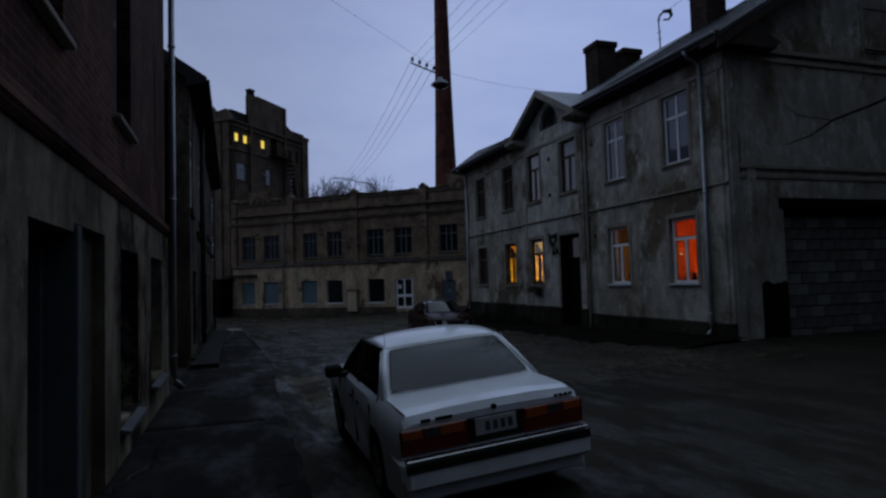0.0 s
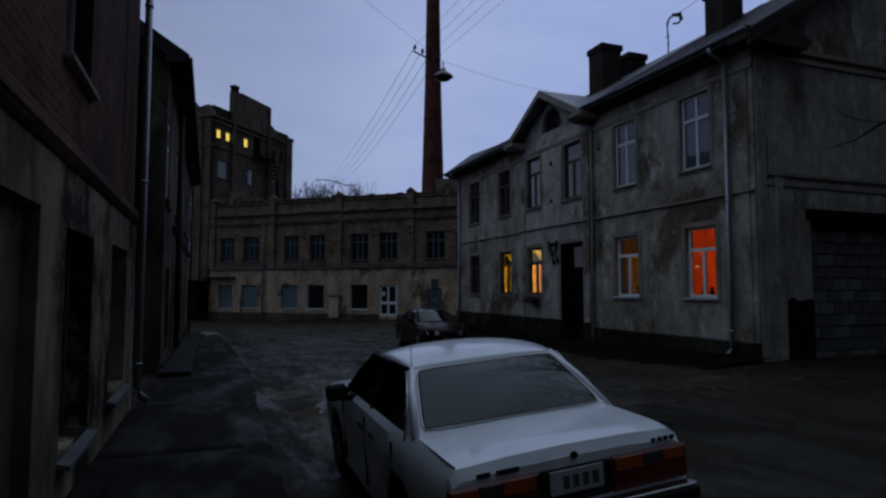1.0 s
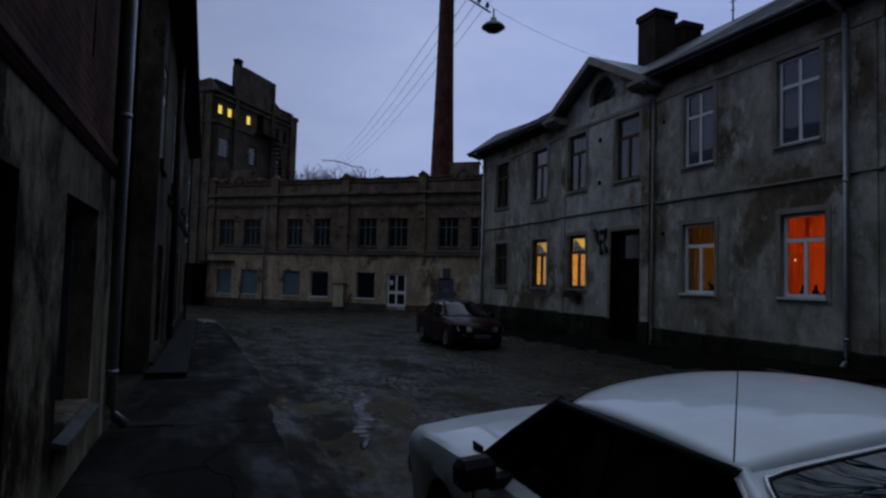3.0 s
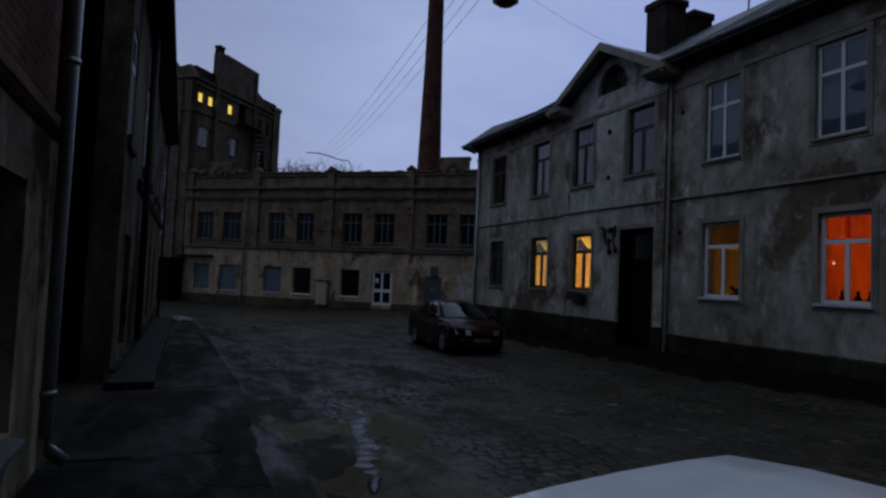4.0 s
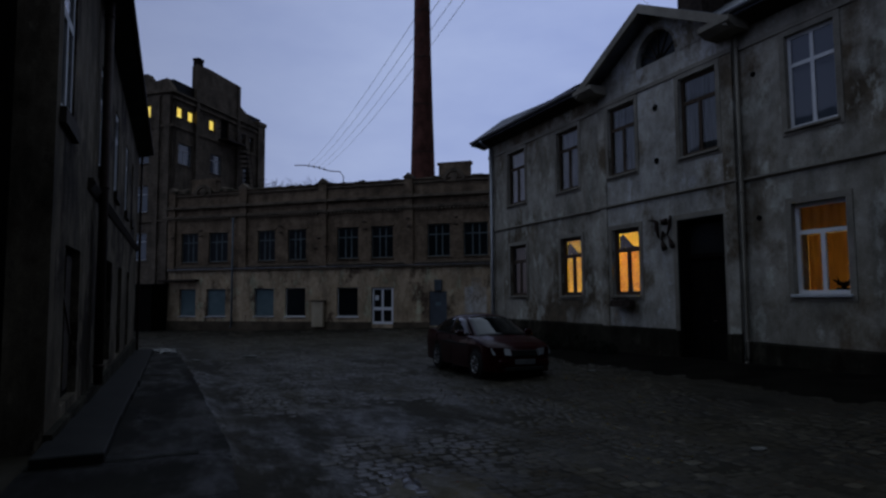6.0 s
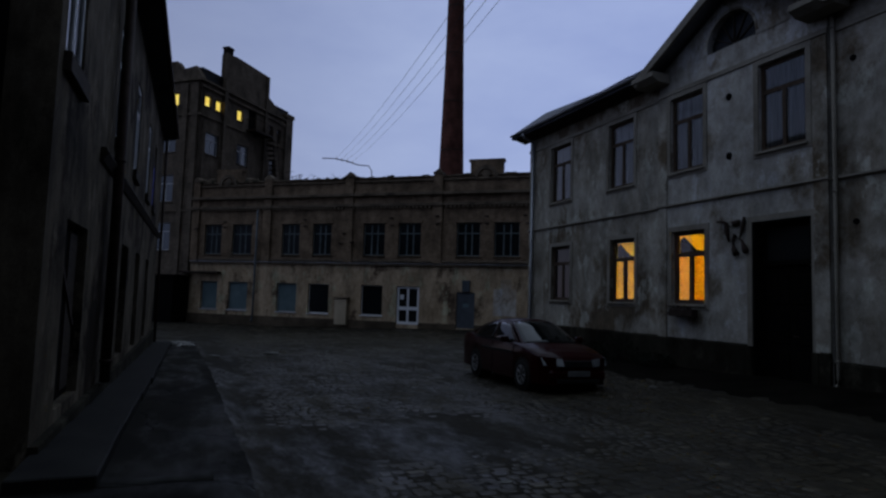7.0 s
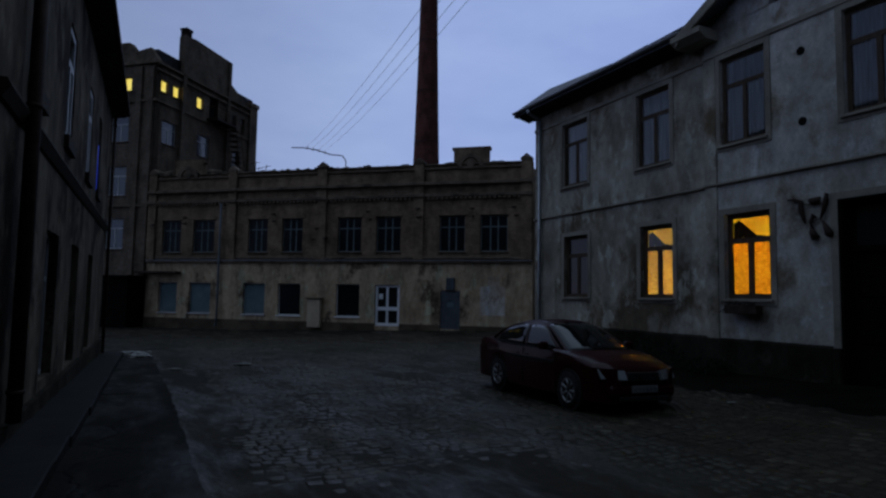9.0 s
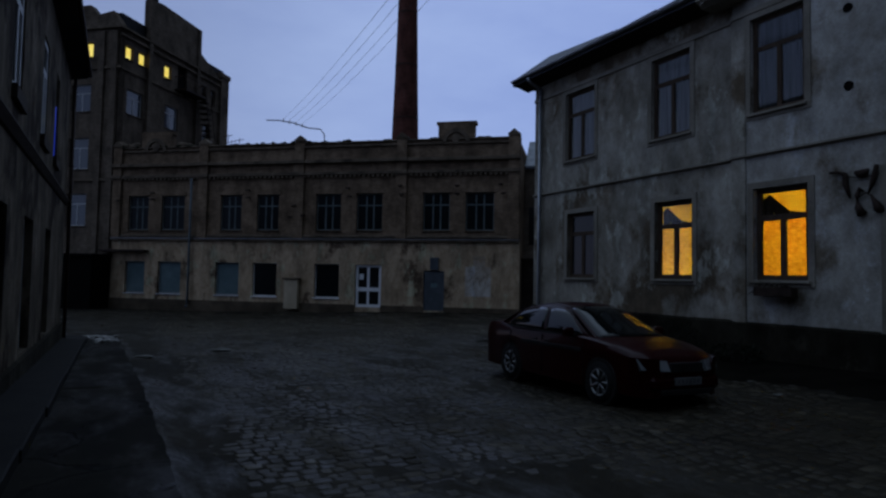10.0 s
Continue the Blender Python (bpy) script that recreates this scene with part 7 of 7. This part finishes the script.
# dark shrubs at the house's foot
M_leaf = grained("dark_shrub_leaf", (0.006, 0.008, 0.005), (0.016, 0.019, 0.011), 5, 30, rough=0.7)
rg = random.Random(3)
for cy, sx, h in ((25.2, 0.8, 0.85), (26.6, 0.9, 0.6), (23.6, 0.6, 0.45), (28.2, 0.8, 0.5)):
    S = thing("shrub", "low dark straggling shrub against the damp plinth", "shrub", pose(11.35, cy, gz(11.35, cy)), "shrubs along the house")
    bm = bmesh.new()
    for k in range(14):
        a, l = rg.uniform(0, 6.28), rg.uniform(0.4, 1.0)
        tube(bm, [(0.1 * math.cos(a), 0.2 * math.sin(a), -0.05), (0.25 * l * math.cos(a), sx * 0.6 * l * math.sin(a), h * 0.6 * l), (0.38 * l * math.cos(a), sx * l * math.sin(a), h * l)], [0.012, 0.009, 0.004], 4, cap=False)
    part("stems", bm, M_bark, S)
    bm = bmesh.new()
    for k in range(900):
        a, l, e = rg.uniform(0, 6.28), rg.uniform(0.25, 1.0) ** 0.6, rg.uniform(0.05, 1.0)
        c = Vector((0.42 * l * math.cos(a), sx * l * math.sin(a), h * e * (1.1 - 0.5 * l * l)))
        q = Euler((rg.uniform(0, 6), rg.uniform(0, 6), rg.uniform(0, 6))).to_matrix()
        s = rg.uniform(0.02, 0.045)
        bm.faces.new([bm.verts.new(c + q @ Vector(v)) for v in ((-s, 0, 0), (0, -s * 0.5, 0), (s, 0, 0), (0, s * 0.5, 0))])
    part("leaves", bm, M_leaf, S)

# ---- street lamp on its span wire, and the overhead lines ----
M_enamel = grained("grey_enamel", (0.22, 0.23, 0.24), (0.34, 0.35, 0.36), 3, 30, rough=0.35)
LP = Vector((6.17, 18.04, 7.84))
SL = thing("street_lamp", "unlit enamelled dome lamp hung from a span wire", "street lamp", Matrix.Translation(LP))
bm = bmesh.new()
prof = [(0.02, 0.2), (0.07, 0.19), (0.09, 0.1), (0.2, 0.05), (0.28, -0.03), (0.29, -0.06), (0.26, -0.06)]
rg_ = [[bm.verts.new((r * math.cos(2 * math.pi * k / 20), r * math.sin(2 * math.pi * k / 20), z)) for r, z in prof] for k in range(20)]
for k in range(20):
    for i in range(len(prof) - 1):
        bm.faces.new((rg_[k][i], rg_[k][i + 1], rg_[(k + 1) % 20][i + 1], rg_[(k + 1) % 20][i])).smooth = True
bmesh.ops.recalc_face_normals(bm, faces=bm.faces[:])
part("shade", bm, M_enamel, SL)
bm = bmesh.new()
bmesh.ops.create_uvsphere(bm, u_segments=16, v_segments=8, radius=0.24, matrix=Matrix.Translation((0, 0, -0.06)) @ Matrix.Diagonal((1, 1, 0.5, 1)))
for f in bm.faces:
    f.smooth = True
part("glass_bowl", bm, M_lamp_clear, SL)
bm = bmesh.new()
tube(bm, [(0, 0, 0.18), (0, 0, 0.42)], 0.02, 6)
part("hanger", bm, M_iron, SL)


def wire(a, b, sag, r, label, name="overhead_wire", n=14):
    a, b = Vector(a), Vector(b)
    bm = bmesh.new()
    tube(bm, [a.lerp(b, k / n) - Vector((0, 0, sag * 4 * (k / n) * (1 - k / n))) for k in range(n + 1)], r, 4, cap=False)
    return solid_thing(name, bm, M_trim_black, label, "wire", group="overhead wires")


hook = LP + Vector((0, 0, 0.42))
wire((-1.0, 12.3, 9.2), hook, 0.08, 0.0045, "span wire from a brick house to the street lamp")
wire(hook, (11.7, 21.6, 9.1), 0.1, 0.0045, "span wire from the street lamp to a gable")
bar_l, bar_r = Vector((5.13, 17.62, 8.25)), Vector((6.05, 17.98, 8.12))
IB = thing("insulator_bar", "short iron bar with four porcelain insulators on a wire", "insulator bar")
bm = bmesh.new()
tube(bm, [bar_l, bar_r], 0.022, 6)
part("bar", bm, M_iron, IB)
for k in range(4):
    p = bar_l.lerp(bar_r, 0.05 + 0.28 * k)
    bm = bmesh.new()
    tube(bm, [p, p + Vector((0, 0, 0.12))], 0.012, 6)
    tube(bm, [p + Vector((0, 0, 0.09)), p + Vector((0, 0, 0.15)), p + Vector((0, 0, 0.2))], [0.05, 0.045, 0.025], 8)
    part("insulator", bm, M_trim_black, IB)
    top = p + Vector((0, 0, 0.17))
    wire(wire_ends[k], top, 0.5, 0.007, "thin black line from the works roof to a bar of insulators")
    wire(top, Vector((4.6 + 0.5 * k, -14.0, 7.4 + 0.1 * k)), 0.3, 0.005, "thin black line running on above the street")
# aerial on the ridge
AE = thing("roof_mast", "crooked iron aerial mast with a looped cable on the ridge", "aerial", pose(17.0, 21.2, 11.05))
bm = bmesh.new()
tube(bm, [(0, 0, -0.3), (0.02, 0, 0.5), (-0.02, 0, 1.35)], 0.03, 6)
part("mast", bm, M_iron, AE)
bm = bmesh.new()
tube(bm, [(-0.02, 0, 1.2), (0.0, -0.08, 1.45), (0.1, -0.3, 1.58), (0.15, -0.6, 1.5), (0.14, -0.68, 1.28), (0.1, -0.5, 1.12), (0.06, -0.25, 1.2)], 0.04, 6)
tube(bm, [(0.05, -0.25, 1.55), (0.12, -0.58, 1.42), (0.1, -0.66, 1.2)], 0.07, 6)
part("cable_loop", bm, M_trim_black, AE)
for z, l in ((0.75, 0.12), (0.45, 0.1)):
    bm = bmesh.new()
    tube(bm, [(0, -l, z), (0, l, z + 0.03)], 0.018, 5)
    part("rung", bm, M_iron, AE)
wire((17.0, 20.9, 12.5), (15.4, 17.5, 11.6), 0.02, 0.01, "thin stay from a roof mast to a chimney")

# litter on the street
M_scrap = grained("dirty_paper", (0.09, 0.088, 0.08), (0.2, 0.195, 0.18), 6, 30)
rg = random.Random(8)
for k, (x, y, s) in enumerate(((2.9, 33.0, 0.2), (9.4, 21.4, 0.07), (1.0, 32.0, 0.16), (6.6, 14.5, 0.08), (10.0, 44.0, 0.1), (3.4, 16.5, 0.06))):
    bm = bmesh.new()
    bmesh.ops.create_icosphere(bm, subdivisions=2, radius=s, matrix=Matrix.Diagonal((1.4, 0.8, 0.25, 1)))
    for v in bm.verts:
        v.co *= 1 + 0.3 * noise.noise(v.co * 14 + Vector((k, 0, 0)))
    solid_thing("litter", bm, M_scrap, "small crumpled pale scrap lying on the street", "litter", pose(x, y, gz(x, y) + ground_lift(x, y) + s * 0.2), "litter")


# ---- silt washed along the footway ----
def silt_mesh():
    """A thin tongue of washed silt over the hollows between footway and setts, thinning out to nothing."""
    def corner(i, j):
        x, y = -3 + 0.3 * i, -4 + 0.3 * j
        return gz(x, y) + ground_lift(x, y)

    def lie(x, y):
        u, v = (x + 3) / 0.3, (y + 4) / 0.3
        i, j = int(u), int(v)
        u, v = u - i, v - j
        return (corner(i, j) * (1 - u) + corner(i + 1, j) * u) * (1 - v) + (corner(i, j + 1) * (1 - u) + corner(i + 1, j + 1) * u) * v
    bm = bmesh.new()
    nx, ny = 26, 226
    g = []
    for i in range(nx + 1):
        row = []
        for j in range(ny + 1):
            a, y = i / nx * 2 - 1, 4.4 + 0.1 * j
            x = 2.05 + 1.35 * a + 0.03 * (y - 7)
            heap = 0.020 * (1 - a * a) - 0.012 + 0.03 * noise.noise(Vector((x * 0.8, y * 0.45, 11))) + 0.010 * noise.noise(Vector((x * 3.2, y * 2.4, 4)))
            heap -= 0.03 * (1 - smooth(4.4, 5.6, y)) + 0.035 * smooth(13.5, 20, y)
            row.append(bm.verts.new((x, y, lie(x, y) + max(-0.03, heap))))
        g.append(row)
    for i in range(nx):
        for j in range(ny):
            bm.faces.new((g[i][j], g[i + 1][j], g[i + 1][j + 1], g[i][j + 1])).smooth = True
    return bm


tagged(linked("silt", silt_mesh(), M_silt), "wet grey-brown silt washed over the setts beside the footway", "mud", kind="structure")


# ---- standing water in the hollow along the silt ----
def water_mat():
    m, t, p = nodes_of("shallow_water")
    t.links.new(ramp_node(t, noise_node(t, 3.0, 4, 0.6), [(0.35, (0.006, 0.005, 0.0036)), (0.7, (0.02, 0.017, 0.012))]), p.inputs["Base Color"])
    p.inputs["Roughness"].default_value = 0.22
    p.inputs["Specular IOR Level"].default_value = 0.33
    bump_node(t, p, noise_node(t, 5.0, 3, 0.6, (1.0, 2.2, 1)), 0.5, 0.03)
    return m


def runnel_mesh():
    """A thin wandering film of water, broken where the bed rises through it."""
    bm = bmesh.new()
    nx, ny = 10, 120
    g = []
    for i in range(nx + 1):
        row = []
        for j in range(ny + 1):
            y = 11.4 + 4.2 * j / ny
            mid = 1.9 + 0.235 * (y - 12.6) + 0.14 * noise.noise(Vector((0, y * 0.9, 21)))
            half = (0.17 + 0.12 * noise.noise(Vector((4, y * 1.3, 21)))) * min(1.0, 0.25 + 4 * min(j, ny - j) / ny)
            a = i / nx * 2 - 1
            x = mid + half * a
            bed = 0.032 * noise.noise(Vector((x * 0.8, y * 0.45, 11)))
            z = gz(x, y) + ground_lift(x, y) + 0.016 - 0.03 * a * a + 0.024 * noise.noise(Vector((x * 4.5, y * 5.5, 8))) + max(0.0, bed)
            row.append(bm.verts.new((x, y, z)))
        g.append(row)
    for i in range(nx):
        for j in range(ny):
            bm.faces.new((g[i][j], g[i + 1][j], g[i + 1][j + 1], g[i][j + 1])).smooth = True
    return bm


tagged(linked("puddle", runnel_mesh(), water_mat()), "shallow rainwater standing between silt and setts", "puddle", kind="structure")
